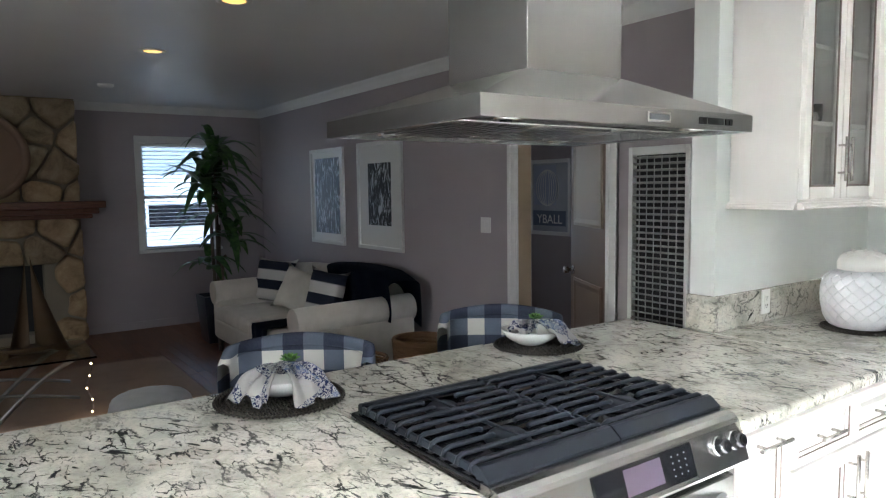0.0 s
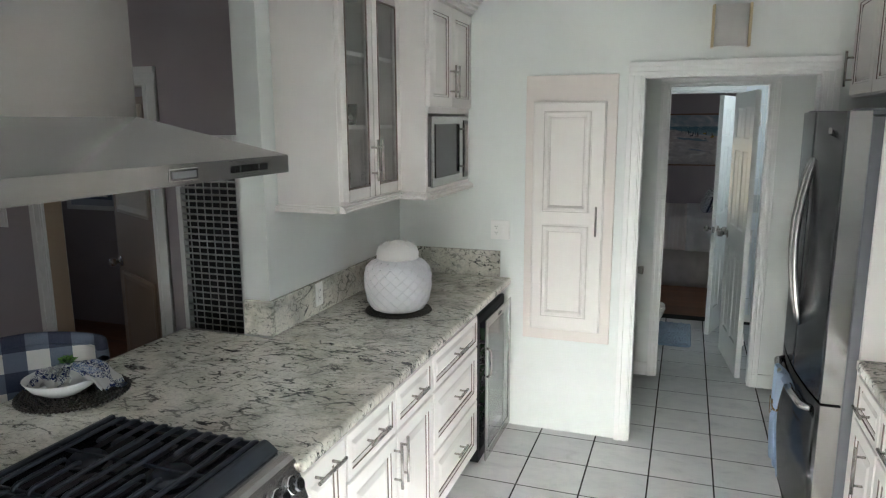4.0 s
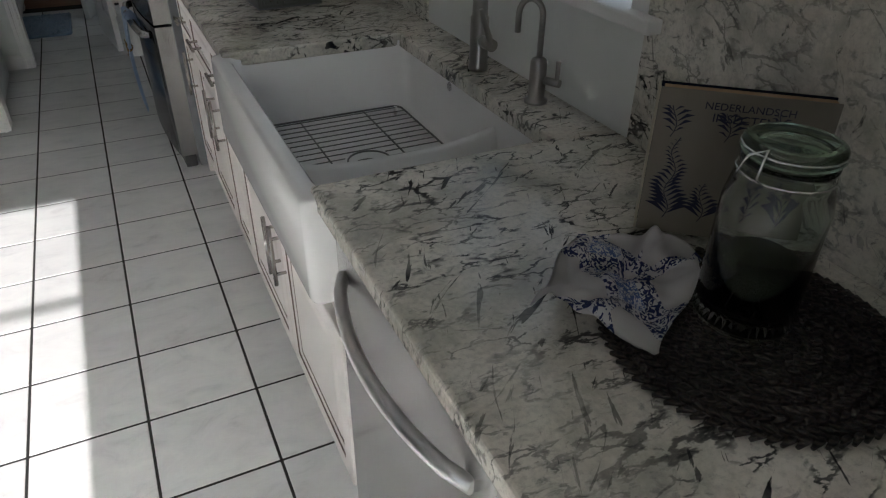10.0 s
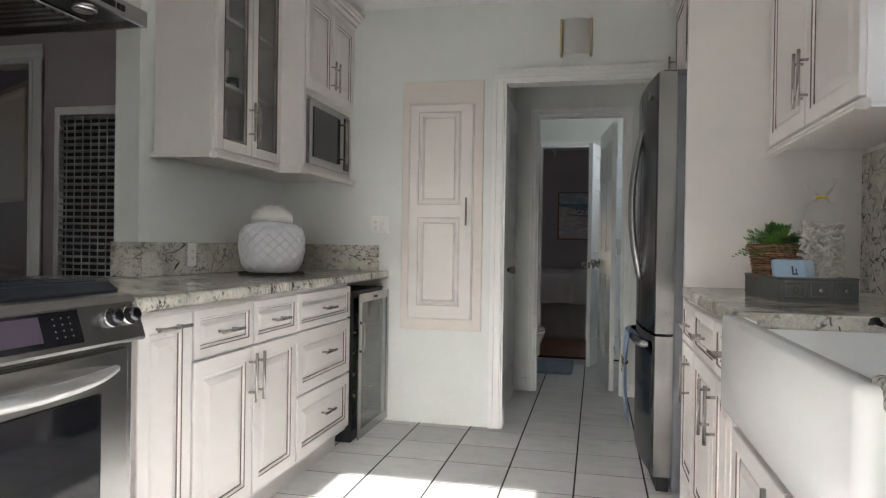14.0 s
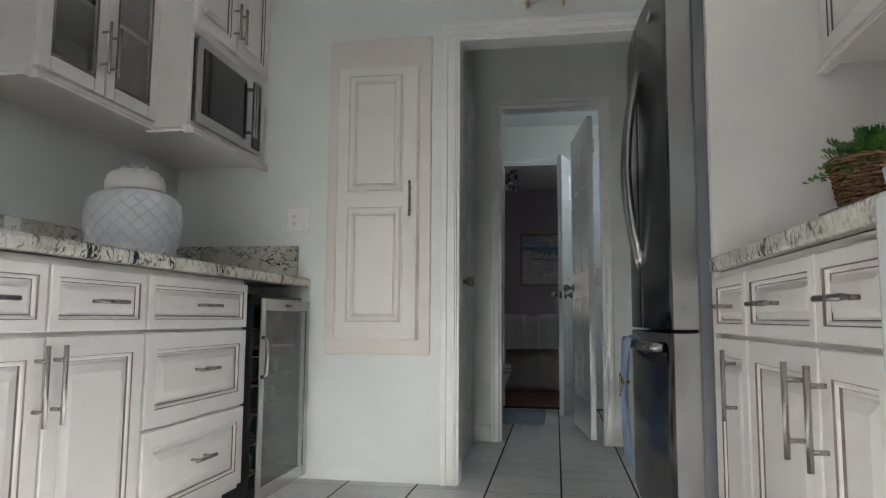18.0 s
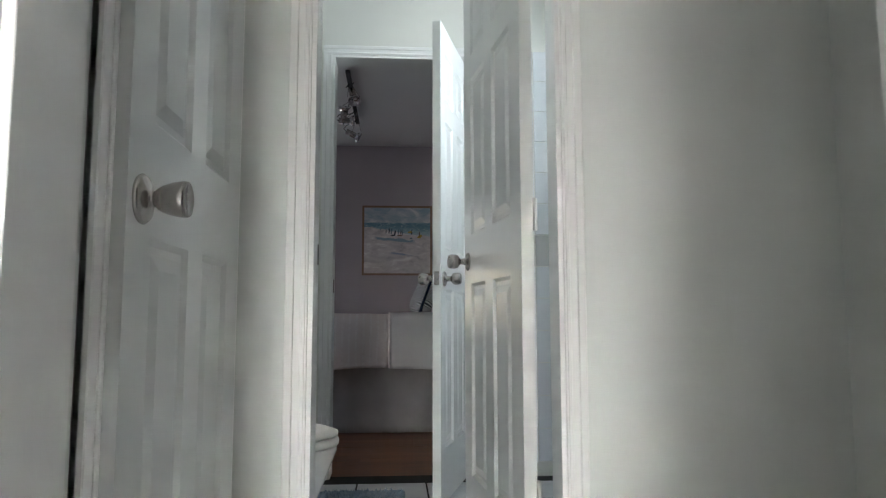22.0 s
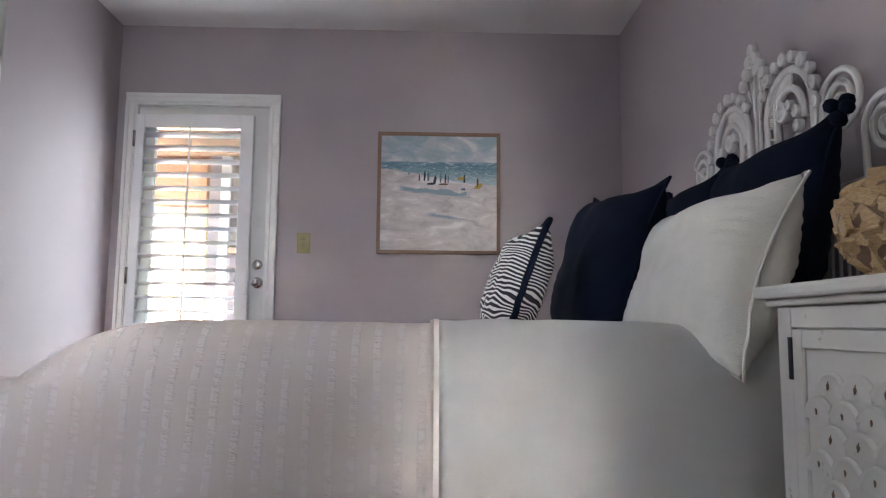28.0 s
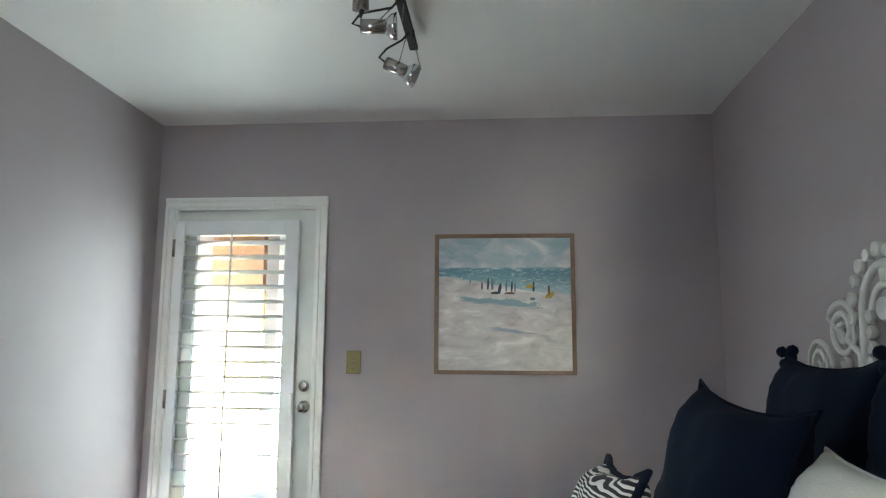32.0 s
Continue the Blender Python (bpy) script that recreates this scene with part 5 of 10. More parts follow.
for k in range(2):          # two iron grates, split in the middle
    ya, yb = 1.092 + k * 0.4325, 1.092 + (k + 1) * 0.4325 - 0.005
    z = CT + 0.046
    bm = B()
    prof = ((-0.800, z - 0.004), (-0.787, z + 0.002), (-0.775, z), (-0.745, z - 0.022), (-0.745, z - 0.029), (-0.800, z - 0.024))
    rings = [[bm.verts.new((px, y, pz)) for px, pz in prof] for y in (ya, yb)]
    for q in range(6):
        bm.faces.new((rings[0][q], rings[1][q], rings[1][(q + 1) % 6], rings[0][(q + 1) % 6]))
    bm.faces.new(rings[0])
    bm.faces.new(rings[1][::-1])
    bmesh.ops.recalc_face_normals(bm, faces=bm.faces[:])
    box(bm, -1.345, -1.325, ya, yb, z - 0.028, z, 0.005)
    for y in (ya + 0.008, yb - 0.008):
        box(bm, -1.325, -0.800, y - 0.005, y + 0.005, z - 0.026, z - 0.006, 0.002)
    box(bm, -1.325, -0.800, (ya + yb) / 2 - 0.005, (ya + yb) / 2 + 0.005, z - 0.014, z - 0.004, 0.002)
    gr = part("grate", bm, "iron", rg, "black cast iron grate")
    for j in range(10):
        x = -1.290 + 0.0535 * j
        burner = any(abs(x - bx) < 0.062 for bx in (-1.22, -0.93))
        bm = B()
        if burner:
            grate_bar(bm, x, ya, (ya + yb) / 2 - 0.055, z, (True, False))
            part("bar", bm, "iron", gr)
            bm = B()
            grate_bar(bm, x, (ya + yb) / 2 + 0.055, yb, z, (False, True))
        else:
            grate_bar(bm, x, ya, yb, z)
        part("bar", bm, "iron", gr)
    for x in (-1.335, -0.785):
        for y in (ya + 0.012, yb - 0.012):
            bm = B()
            box(bm, x - 0.008, x + 0.008, y - 0.008, y + 0.008, CT + 0.0135, z - 0.022)
            part("foot", bm, "iron", gr)
for x, y, r in ((-1.22, 1.305, 0.042), (-0.93, 1.305, 0.05), (-1.07, 1.522, 0.035), (-0.93, 1.738, 0.05), (-1.22, 1.738, 0.042)):
    bm = B()
    lathe(bm, ((r + 0.012, 0.0), (r + 0.010, 0.008), (r, 0.010), (r, 0.018), (r - 0.006, 0.022), (0.001, 0.023)), (x, y, CT + 0.0145), 22)
    part("burner", bm, "iron", rg)

# hood
hd = thing("range_hood", "stainless island range hood with a pyramid canopy and square chimney", "range hood")
HX0, HX1, HY0, HY1, HZ = -1.41, -0.71, 1.052, 2.022, 1.760
bm = B()
top = ((-1.225, -0.89), (1.340, 1.690), 1.905)
lower = [bm.verts.new((x, y, HZ + 0.046)) for x, y in ((HX0, HY0), (HX1, HY0), (HX1, HY1), (HX0, HY1))]
upper = [bm.verts.new((x, y, top[2])) for x, y in ((top[0][0], top[1][0]), (top[0][1], top[1][0]), (top[0][1], top[1][1]), (top[0][0], top[1][1]))]
for k in range(4):
    bm.faces.new((lower[k], lower[(k + 1) % 4], upper[(k + 1) % 4], upper[k]))
bm.faces.new(upper)
bm.faces.new(lower[::-1])
part("canopy", bm, "steel", hd)
bm = B()
for c in ((HX0, HX1, HY0, HY0 + 0.012), (HX0, HX1, HY1 - 0.012, HY1), (HX0, HX0 + 0.012, HY0 + 0.012, HY1 - 0.012), (HX1 - 0.012, HX1, HY0 + 0.012, HY1 - 0.012)):
    box(bm, *c, HZ, HZ + 0.046)
rim = part("rim", bm, "steel", hd)
bm = B()
box(bm, HX0 + 0.012, HX1 - 0.012, HY0 + 0.012, HY1 - 0.012, HZ + 0.012, HZ + 0.045)
part("underside", bm, "steel_dark", hd)
for k in range(3):
    bm = B()
    y0 = HY0 + 0.06 + 0.29 * k
    box(bm, HX0 + 0.16, HX1 - 0.16, y0, y0 + 0.27, HZ + 0.006, HZ + 0.014, 0.003)
    fil = part("filter", bm, "steel", hd)
    for j in range(7):
        bm = B()
        box(bm, HX0 + 0.18, HX1 - 0.18, y0 + 0.02 + 0.035 * j, y0 + 0.032 + 0.035 * j, HZ + 0.001, HZ + 0.008)
        part("slat", bm, "steel", fil)
for x, y in ((-0.80, 1.20), (-0.80, 1.87), (-1.32, 1.20), (-1.32, 1.87)):
    bm = B()
    lathe(bm, ((0.034, 0.012), (0.034, 0.0), (0.028, -0.002), (0.024, 0.004), (0.001, 0.005)), (x, y, HZ + 0.006), 18)
    part("lamp", bm, "chrome", hd)
for z0, z1, g in ((1.900, 2.30, 0.0), (2.30, CEIL - 0.002, 0.008)):
    bm = B()
    box(bm, -1.222 + g, -0.893 - g, 1.343 + g, 1.687 - g, z0, z1, 0.002)
    part("chimney", bm, "steel_v", hd)
bm = B()
box(bm, HX1, HX1 + 0.0025, 1.565, 1.655, HZ + 0.010, HZ + 0.036, 0.001)
bdg = part("badge", bm, "chrome", rim, "small framed maker's badge")
bm = B()
box(bm, HX1 + 0.0026, HX1 + 0.0032, 1.572, 1.648, HZ + 0.016, HZ + 0.030)
part("badge_bar", bm, "steel_grey", bdg)
for y0, y1 in ((1.775, 1.787), (1.793, 1.805), (1.815, 1.882), (1.892, 1.904), (1.910, 1.922)):
    bm = B()
    box(bm, HX1, HX1 + 0.002, y0, y1, HZ + 0.014, HZ + 0.031)
    part("button", bm, "black_gloss", rim)

# ginger jar on a dark mat
gj = thing("ginger_jar", "large white ceramic jar with a raised fish-scale pattern", "jar", pose(-1.025, 3.475, CT + 0.014))
bm = B()
JP = ((0.112, 0.0), (0.130, 0.008), (0.154, 0.05), (0.166, 0.11), (0.167, 0.175), (0.157, 0.218), (0.130, 0.243), (0.102, 0.252), (0.096, 0.256))
lathe(bm, JP, (0, 0, 0), 48)
glaze = painted("matt_white_glaze", (0.66, 0.66, 0.68), 0.45, 0.04, 40.0, 0.05)
pot = part("pot", bm, glaze, gj)
for row in range(9):
    z = 0.018 + 0.026 * row
    r = np.interp(z + 0.01, [p[1] for p in JP], [p[0] for p in JP])
    for k in range(18):
        a0 = 2 * math.pi * (k + 0.5 * (row % 2)) / 18
        pts = []
        for s in range(7):
            u = s / 6
            a = a0 + (u - 0.5) * 2 * math.pi / 18
            zz = z + 0.024 * (1 - math.sin(math.pi * u))
            rr = float(np.interp(zz, [p[1] for p in JP], [p[0] for p in JP])) + 0.001
            pts.append((rr * math.cos(a), rr * math.sin(a), zz))
        bm = B()
        tube(bm, pts, 0.0024, 4)
        part("scale", bm, glaze, pot)
bm = B()
lathe(bm, ((0.096, 0.257), (0.104, 0.259), (0.105, 0.288), (0.096, 0.314), (0.064, 0.335), (0.022, 0.343), (0.001, 0.344)), (0, 0, 0), 36)
lid = part("lid", bm, M["rattan_white"], gj)
for row in range(3):
    for k in range(10 - 2 * row):
        a = 2 * math.pi * (k + 0.5 * (row % 2)) / (10 - 2 * row)
        r, z = (0.103, 0.088, 0.055)[row], (0.288, 0.320, 0.337)[row]
        bm = B()
        tube(bm, [((r - 0.008 * abs(s)) * math.cos(a + s * 0.28), (r - 0.008 * abs(s)) * math.sin(a + s * 0.28), z + 0.012 * abs(s)) for s in (-1, -0.5, 0, 0.5, 1)], 0.0024, 4)
        part("scale", bm, M["rattan_white"], lid)


def placemat(x, y, r, z=CT):
    t = thing("placemat", "round dark woven seagrass placemat on the counter", "placemat", pose(x, y, z + 0.0005), "seagrass placemats")
    bm = B()
    lathe(bm, ((0.001, 0.001), (r - 0.012, 0.001), (r - 0.012, 0.005), (0.001, 0.005)), (0, 0, 0), 32)
    for k in range(int(r / 0.0165)):
        rr = r - 0.008 - 0.0165 * k
        n = max(6, int(2 * math.pi * rr / 0.017))
        for i in range(n):
            a, s = 2 * math.pi * i / n, 1 if k % 2 else -1
            da = 0.011 / max(rr, 0.02)
            tube(bm, [((rr + s * d * 0.007) * math.cos(a + d * da), (rr + s * d * 0.007) * math.sin(a + d * da), z_) for d, z_ in ((-1.0, 0.004), (0.0, 0.0095), (1.0, 0.004))], [0.003, 0.0058, 0.003], 5)
    part("coil", bm, "seagrass", t)
    return t


placemat(-1.025, 3.475, 0.168)
placemat(-1.665, 0.985, 0.205)
placemat(-1.690, 2.12, 0.185)


def cloth(name, at, size, seed, label, mat="napkin", lift=0.05, spread=1.0, sag=0.0, low=0.004):
    """A crumpled cloth: a folded sheet with soft ridges."""
    bm = B()
    rng = random.Random(seed)
    o = Vector((rng.uniform(0, 50), rng.uniform(0, 50), 0))

    def fn(u, v):
        x, y = (u - 0.5) * size[0], (v - 0.5) * size[1]
        p = Vector((u * 2.0, v * 2.0, 0)) + o
        n = noise.noise(p) + 0.5 * noise.noise(p * 2.3) + 0.12 * noise.noise(p * 5.0)
        k = 1 - 0.35 * (abs(u - 0.5) + abs(v - 0.5))
        return (x * spread + 0.035 * noise.noise(p + Vector((9, 0, 0))), y + 0.035 * noise.noise(p + Vector((0, 9, 0))), max(low + 0.003 * n, lift * k + lift * 1.1 * n - sag * max(0.0, math.hypot(x, y * 1.3) - 0.07)))
    grid(bm, 46, 36, fn)
    bmesh.ops.solidify(bm, geom=bm.faces[:], thickness=0.0015)
    ob = solid(name, bm, mat, label, "napkin")
    ob.matrix_basis = at
    return ob


def bowl_set(x, y, lobes, seed):
    t = thing("bowl", "wide white ceramic bowl on the placemat", "bowl", pose(x, y, CT + 0.0135))
    bm = B()
    lathe(bm, ((0.050, 0.0), (0.060, 0.004), (0.102, 0.030), (0.124, 0.062), (0.120, 0.063), (0.098, 0.034), (0.05, 0.012), (0.001, 0.010)), (0, 0, 0), 40)
    part("bowl_body", bm, "porcelain", t)
    bm = B()

    def fan(side):
        """One gathered end of the napkin: from the knot in the bowl over the rim and down to the mat."""
        yaw, reach = lobes[side]
        ca, sa = math.cos(radians(yaw)), math.sin(radians(yaw))

        def f(u, v):
            n1 = noise.noise(Vector((u * 2.6 + seed, v * 2.0, side * 5.0)))
            n2 = noise.noise(Vector((u * 5.0, v * 5.0 + seed, 4.0)))
            d = reach * u * (1 - 0.16 * (2 * v - 1) ** 2 + 0.10 * math.sin(v * 6 + seed))
            wid = 0.016 + 0.066 * u ** 0.85
            z = 0.088 - 0.030 * u + 0.018 * math.sin(math.pi * min(1.0, u * 1.3)) - 0.95 * max(0.0, d - 0.125)
            z += (0.013 * math.sin(v * 15 + 2.0 * n1) + 0.012 * n1 + 0.005 * n2) * (0.4 + 0.6 * u)
            q = (v - 0.5) * 2 * wid + 0.012 * n2
            return (ca * d - sa * q, sa * d + ca * q, max(0.006, z))
        return f
    for side in range(2):
        grid(bm, 30, 34, fan(side))
    lathe(bm, ((0.001, 0.060), (0.022, 0.066), (0.028, 0.082), (0.020, 0.098), (0.001, 0.100)), (0, 0, 0), 14, 0, lambda a, j: 0.003 * math.sin(a * 5))
    bmesh.ops.solidify(bm, geom=bm.faces[:], thickness=0.0015)
    nk = solid("napkin", bm, "napkin", "blue and white patterned napkin knotted in the bowl", "napkin")
    nk.matrix_basis = pose(x, y, CT + 0.0145)
    s = thing("succulent", "small green succulent rosette on the napkin", "plant", pose(x - 0.005, y + 0.03, CT + 0.110) @ Matrix.Scale(1.45, 4))
    bm = B()
    for k in range(22):
        a, e, l = k * 2.4, 0.25 + 0.055 * k, 0.030 - 0.0006 * k
        d = Vector((math.cos(a) * math.cos(e), math.sin(a) * math.cos(e), math.sin(e)))
        sd = d.cross(Vector((0, 0, 1))).normalized() * 0.008
        p = d * l
        vs = [bm.verts.new(q) for q in (d * 0.004, d * l * 0.6 + sd, p, d * l * 0.6 - sd, d * l * 0.55 + Vector((0, 0, 0.006)))]
        for f in ((0, 1, 4), (1, 2, 4), (2, 3, 4), (3, 0, 4), (0, 3, 2, 1)):
            bm.faces.new([vs[i] for i in f])
    part("leaves", bm, "leaf_fern", s)


bowl_set(-1.70, 2.09, ((25, 0.19), (-70, 0.11)), 3)
bowl_set(-1.68, 1.00, ((-62, 0.18), (14, 0.20)), 8)


# ---- kitchen: sink side ----
RX = 1.015


def sink_unit(name, y0, y1, fronts, label="cream enamelled base cabinet with raised-panel fronts beside the sink"):
    t = thing(name, label, "base cabinet", group="sink wall cabinets")
    carcass(t, RX, XR - 0.005, y0, y1, 0.11, CT - 0.045 if y0 > 2.2 else 0.64)
    bm = B()
    box(bm, RX + 0.06, XR - 0.02, y0, y1, 0.0, 0.11)
    part("plinth", bm, "cabinet", t)
    for kind, a, b, z0, z1, hd_ in fronts:
        front(t, kind, FACE_R(RX, b, z0), b - a, z1 - z0, hd_)
    return t


sink_unit("base_cabinet", 3.035, 3.395, [
    ("drawer", 3.042, 3.390, 0.724, 0.893, ("h", 0.174, 0.08, 0.12)), ("door", 3.042, 3.390, 0.13, 0.717, ("v", 0.225, 0.46, 0.19))])
sink_unit("base_cabinet", 2.262, 3.033, [
    ("drawer", 2.565, 3.030, 0.724, 0.893, ("h", 0.20, 0.08, 0.15)), ("drawer", 2.27, 2.560, 0.724, 0.893, ("h", 0.145, 0.08, 0.12)),
    ("door", 2.565, 3.030, 0.13, 0.717, ("v", 0.375, 0.46, 0.19)), ("door", 2.27, 2.560, 0.13, 0.717, ("v", 0.03, 0.46, 0.19))])
sink_unit("base_cabinet", 1.165, 2.260, [
    ("door", 1.72, 2.255, 0.13, 0.63, ("v", 0.505, 0.40, 0.19)), ("door", 1.17, 1.715, 0.13, 0.63, ("v", 0.03, 0.40, 0.19))], "cream enamelled sink base cabinet with two doors")
bm = B()
box(bm, RX, XR - 0.01, -0.95, 0.53, 0.0, CT - 0.045, 0.002)
solid("base_cabinet", bm, "cabinet", "cream base cabinet at the end of the sink run", "base cabinet")

dw = thing("dishwasher", "stainless dishwasher with a bowed bar handle", "dishwasher")
bm = B()
box(bm, RX + 0.02, XR - 0.05, 0.525, 1.155, 0.02, CT - 0.046)
part("tub", bm, "black_matte", dw)
bm = B()
box(bm, RX - 0.018, RX + 0.02, 0.528, 1.152, 0.11, CT - 0.05, 0.006, 2)
dd = part("door", bm, "steel", dw)
bm = B()
tube(bm, [(RX - 0.018 - 0.055 * math.sin(math.pi * k / 12) ** 0.7 - 0.002, 0.575 + 0.53 * k / 12, 0.835) for k in range(13)], 0.013, 10)
part("handle", bm, "steel_bright", dd, "bowed brushed steel handle")
bm = B()
box(bm, RX + 0.03, RX + 0.06, 0.53, 1.15, 0.02, 0.105)
part("kick_plate", bm, "black_matte", dw)

# counter with the sink cut-out
SY0, SY1, SX0, SX1 = 1.240, 2.205, 0.955, 1.592
sct = thing("countertop", "pale granite counter with dark streaks round the sink", "countertop")
for x0, x1, y0, y1, cut in ((RX - 0.03, XR - 0.001, 2.172, 3.398, 0.008), (RX - 0.03, XR - 0.001, -1.0, 1.262, 0.008), (1.556, XR - 0.0015, 1.252, 2.19, 0.004)):
    bm = B()
    box(bm, x0, x1, y0, y1, CT - (0.043 if cut > 0.005 else 0.0431), CT - (0 if cut > 0.005 else 0.0001), cut, 3)
    part("slab", bm, "granite", sct)
bsr = thing("backsplash", "full-height granite backsplash slabs", "backsplash")
for y0, y1, z1 in ((2.268, 3.398, 1.53), (-0.95, 1.178, 1.53)):
    bm = B()
    box(bm, XR - 0.02, XR - 0.0005, y0, y1, CT + 0.0005, z1, 0.002)
    part("slab", bm, "granite_wall", bsr)
outlet("wall_outlet", FACE_R(XR - 0.0205, 2.40, 1.11), label="white outlet on the granite backsplash")

# farmhouse sink
sk = thing("farmhouse_sink", "white fireclay apron-front double sink", "sink")
bm = B()
ZR, ZB = CT - 0.011, 0.69


def rrect(x0, x1, y0, y1, r, z, n=5):
    out = []
    for cx, cy, a in ((x1 - r, y1 - r, 0), (x0 + r, y1 - r, 90), (x0 + r, y0 + r, 180), (x1 - r, y0 + r, 270)):
        for k in range(n + 1):
            t = radians(a + 90 * k / n)
            out.append((cx + r * math.cos(t), cy + r * math.sin(t), z))
    return out


def skin(bm, loops, mat=0, cap=True, cap0=False):
    rings = [[bm.verts.new(p) for p in lp] for lp in loops]
    n = len(rings[0])
    for A, Bq in zip(rings, rings[1:]):
        for k in range(n):
            f = bm.faces.new((A[k], A[(k + 1) % n], Bq[(k + 1) % n], Bq[k]))
            f.smooth, f.material_index = True, mat
    if cap:
        bm.faces.new(rings[-1]).material_index = mat
    if cap0:
        bm.faces.new(rings[0][::-1]).material_index = mat


skin(bm, [rrect(SX0 + 0.006, SX1 + 0.03, SY0 - 0.02, SY1 + 0.02, 0.02, ZB), rrect(SX0, SX1 + 0.03, SY0 - 0.025, SY1 + 0.025, 0.025, ZB + 0.01),
          rrect(SX0, SX1 + 0.03, SY0 - 0.025, SY1 + 0.025, 0.025, ZR - 0.012), rrect(SX0 + 0.004, SX1 + 0.026, SY0 - 0.021, SY1 + 0.021, 0.024, ZR - 0.003),
          rrect(SX0 + 0.014, SX1 + 0.02, SY0 - 0.012, SY1 + 0.012, 0.024, ZR),
          rrect(SX0 + 0.042, SX1 - 0.004, SY0 + 0.015, SY1 - 0.018, 0.045, ZR - 0.001), rrect(SX0 + 0.052, SX1 - 0.012, SY0 + 0.025, SY1 - 0.028, 0.05, ZR - 0.012),
          rrect(SX0 + 0.060, SX1 - 0.02, SY0 + 0.033, SY1 - 0.036, 0.055, ZR - 0.218), rrect(SX0 + 0.075, SX1 - 0.035, SY0 + 0.05, SY1 - 0.05, 0.06, ZR - 0.240)])
bmesh.ops.recalc_face_normals(bm, faces=bm.faces[:])
part("basin", bm, "porcelain", sk)
bm = B()
YD = 1.560
grid(bm, 16, 6, lambda u, v: (SX0 + 0.058 + (SX1 - SX0 - 0.076) * u, YD + 0.028 * math.cos(math.pi * v) * (1.0 + 0.5 * (1 - math.sin(math.pi * v))), ZR - 0.234 + (0.125 + 0.03 * (abs(2 * u - 1) ** 3)) * math.sin(math.pi * v) ** 0.6))
part("divider", bm, "porcelain", sk)
bm = B()
lathe(bm, ((0.055, 0.001), (0.052, 0.005), (0.040, 0.002), (0.030, -0.004), (0.001, -0.005)), (1.29, 1.765, ZR - 0.240), 26)
part("drain", bm, "steel", sk, "dark steel basket drain")
bm = B()
lathe(bm, ((0.014, 0.0), (0.013, 0.003), (0.009, 0.003), (0.008, 0.001), (0.001, 0.001)), (0, 0, 0), 16)
part("overflow_ring", bm, "chrome", sk, at=pose(SX1 - 0.0165, 1.83, ZR - 0.06, 0, -90, 0))
sg = thing("sink_grid", "chrome wire grid on the sink floor", "sink grid")
bm = B()
z = ZR - 0.218
x0, x1, y0, y1 = SX0 + 0.10, SX1 - 0.06, 1.630, 2.130
tube(bm, rrect(x0, x1, y0, y1, 0.03, z), 0.0032, 6, 0, True)
part("rim_wire", bm, "grid_wire", sg)


def wire(pts, r, closed=False):
    bm = B()
    tube(bm, pts, r, 6, 0, closed)
    part("wire", bm, "grid_wire", sg)


for k in range(14):
    yy = y0 + 0.034 * (k + 1)
    if abs(yy - 1.765) < 0.05:
        wire([(x0, yy, z + 0.003), (1.29 - 0.062, yy, z + 0.003)], 0.0019)
        wire([(1.29 + 0.062, yy, z + 0.003), (x1, yy, z + 0.003)], 0.0019)
    else:
        wire([(x0, yy, z + 0.003), (x1, yy, z + 0.003)], 0.0019)
for xx in (x0 + 0.13, x1 - 0.13):
    wire([(xx, y0, z), (xx, y1, z)], 0.0028)
wire([(1.29 + 0.062 * math.cos(a * 0.2618), 1.765 + 0.062 * math.sin(a * 0.2618), z + 0.002) for a in range(24)], 0.0028, True)
for xx, yy in ((x0 + 0.02, y0 + 0.02), (x1 - 0.02, y0 + 0.02), (x0 + 0.02, y1 - 0.02), (x1 - 0.02, y1 - 0.02)):
    bm = B()
    cyl(bm, (xx, yy, ZR - 0.240), (xx, yy, z + 0.004), 0.007, seg=10)
    part("foot", bm, "plastic_white", sg)

# taps
fa = thing("kitchen_faucet", "tall brushed nickel pull-down faucet with gooseneck", "faucet", pose(1.628, 1.755, CT))
bm = B()
lathe(bm, ((0.028, 0.0), (0.028, 0.012), (0.026, 0.016), (0.026, 0.145), (0.022, 0.150), (0.021, 0.188), (0.018, 0.192)), (0, 0, 0), 24)
part("body", bm, "tap_nickel", fa)
bm = B()
dirx, diry = -0.72, 0.69
pts = [(0, 0, 0.19), (0, 0, 0.30), (0, 0, 0.36)]
for k in range(1, 15):
    a = math.pi * k / 14 * 0.94
    q = 0.105 * (1 - math.cos(a))
    pts.append((dirx * q, diry * q, 0.36 + 0.105 * math.sin(a)))
e = Vector(pts[-1])
pts.append((e.x + dirx * 0.012, e.y + diry * 0.012, e.z - 0.05))
tube(bm, pts, 0.0165, 12)
part("spout", bm, "tap_nickel", fa)
bm = B()
e2 = Vector(pts[-1])
cyl(bm, e2, e2 + Vector((dirx * 0.018, diry * 0.018, -0.075)), 0.0185, 0.023, 16)
part("spray_head", bm, "tap_nickel", fa)
bm = B()
cyl(bm, (0.0, -0.02, 0.085), (0.0, -0.075, 0.085), 0.017, 0.017, 16)
tube(bm, [(0, -0.066, 0.088), (-0.012, -0.068, 0.12), (-0.03, -0.07, 0.165), (-0.036, -0.07, 0.185)], [0.010, 0.009, 0.008, 0.006], 8)
part("lever", bm, "tap_nickel", fa)
fb = thing("filter_faucet", "small brushed nickel filtered-water tap", "faucet", pose(1.640, 1.466, CT))
bm = B()
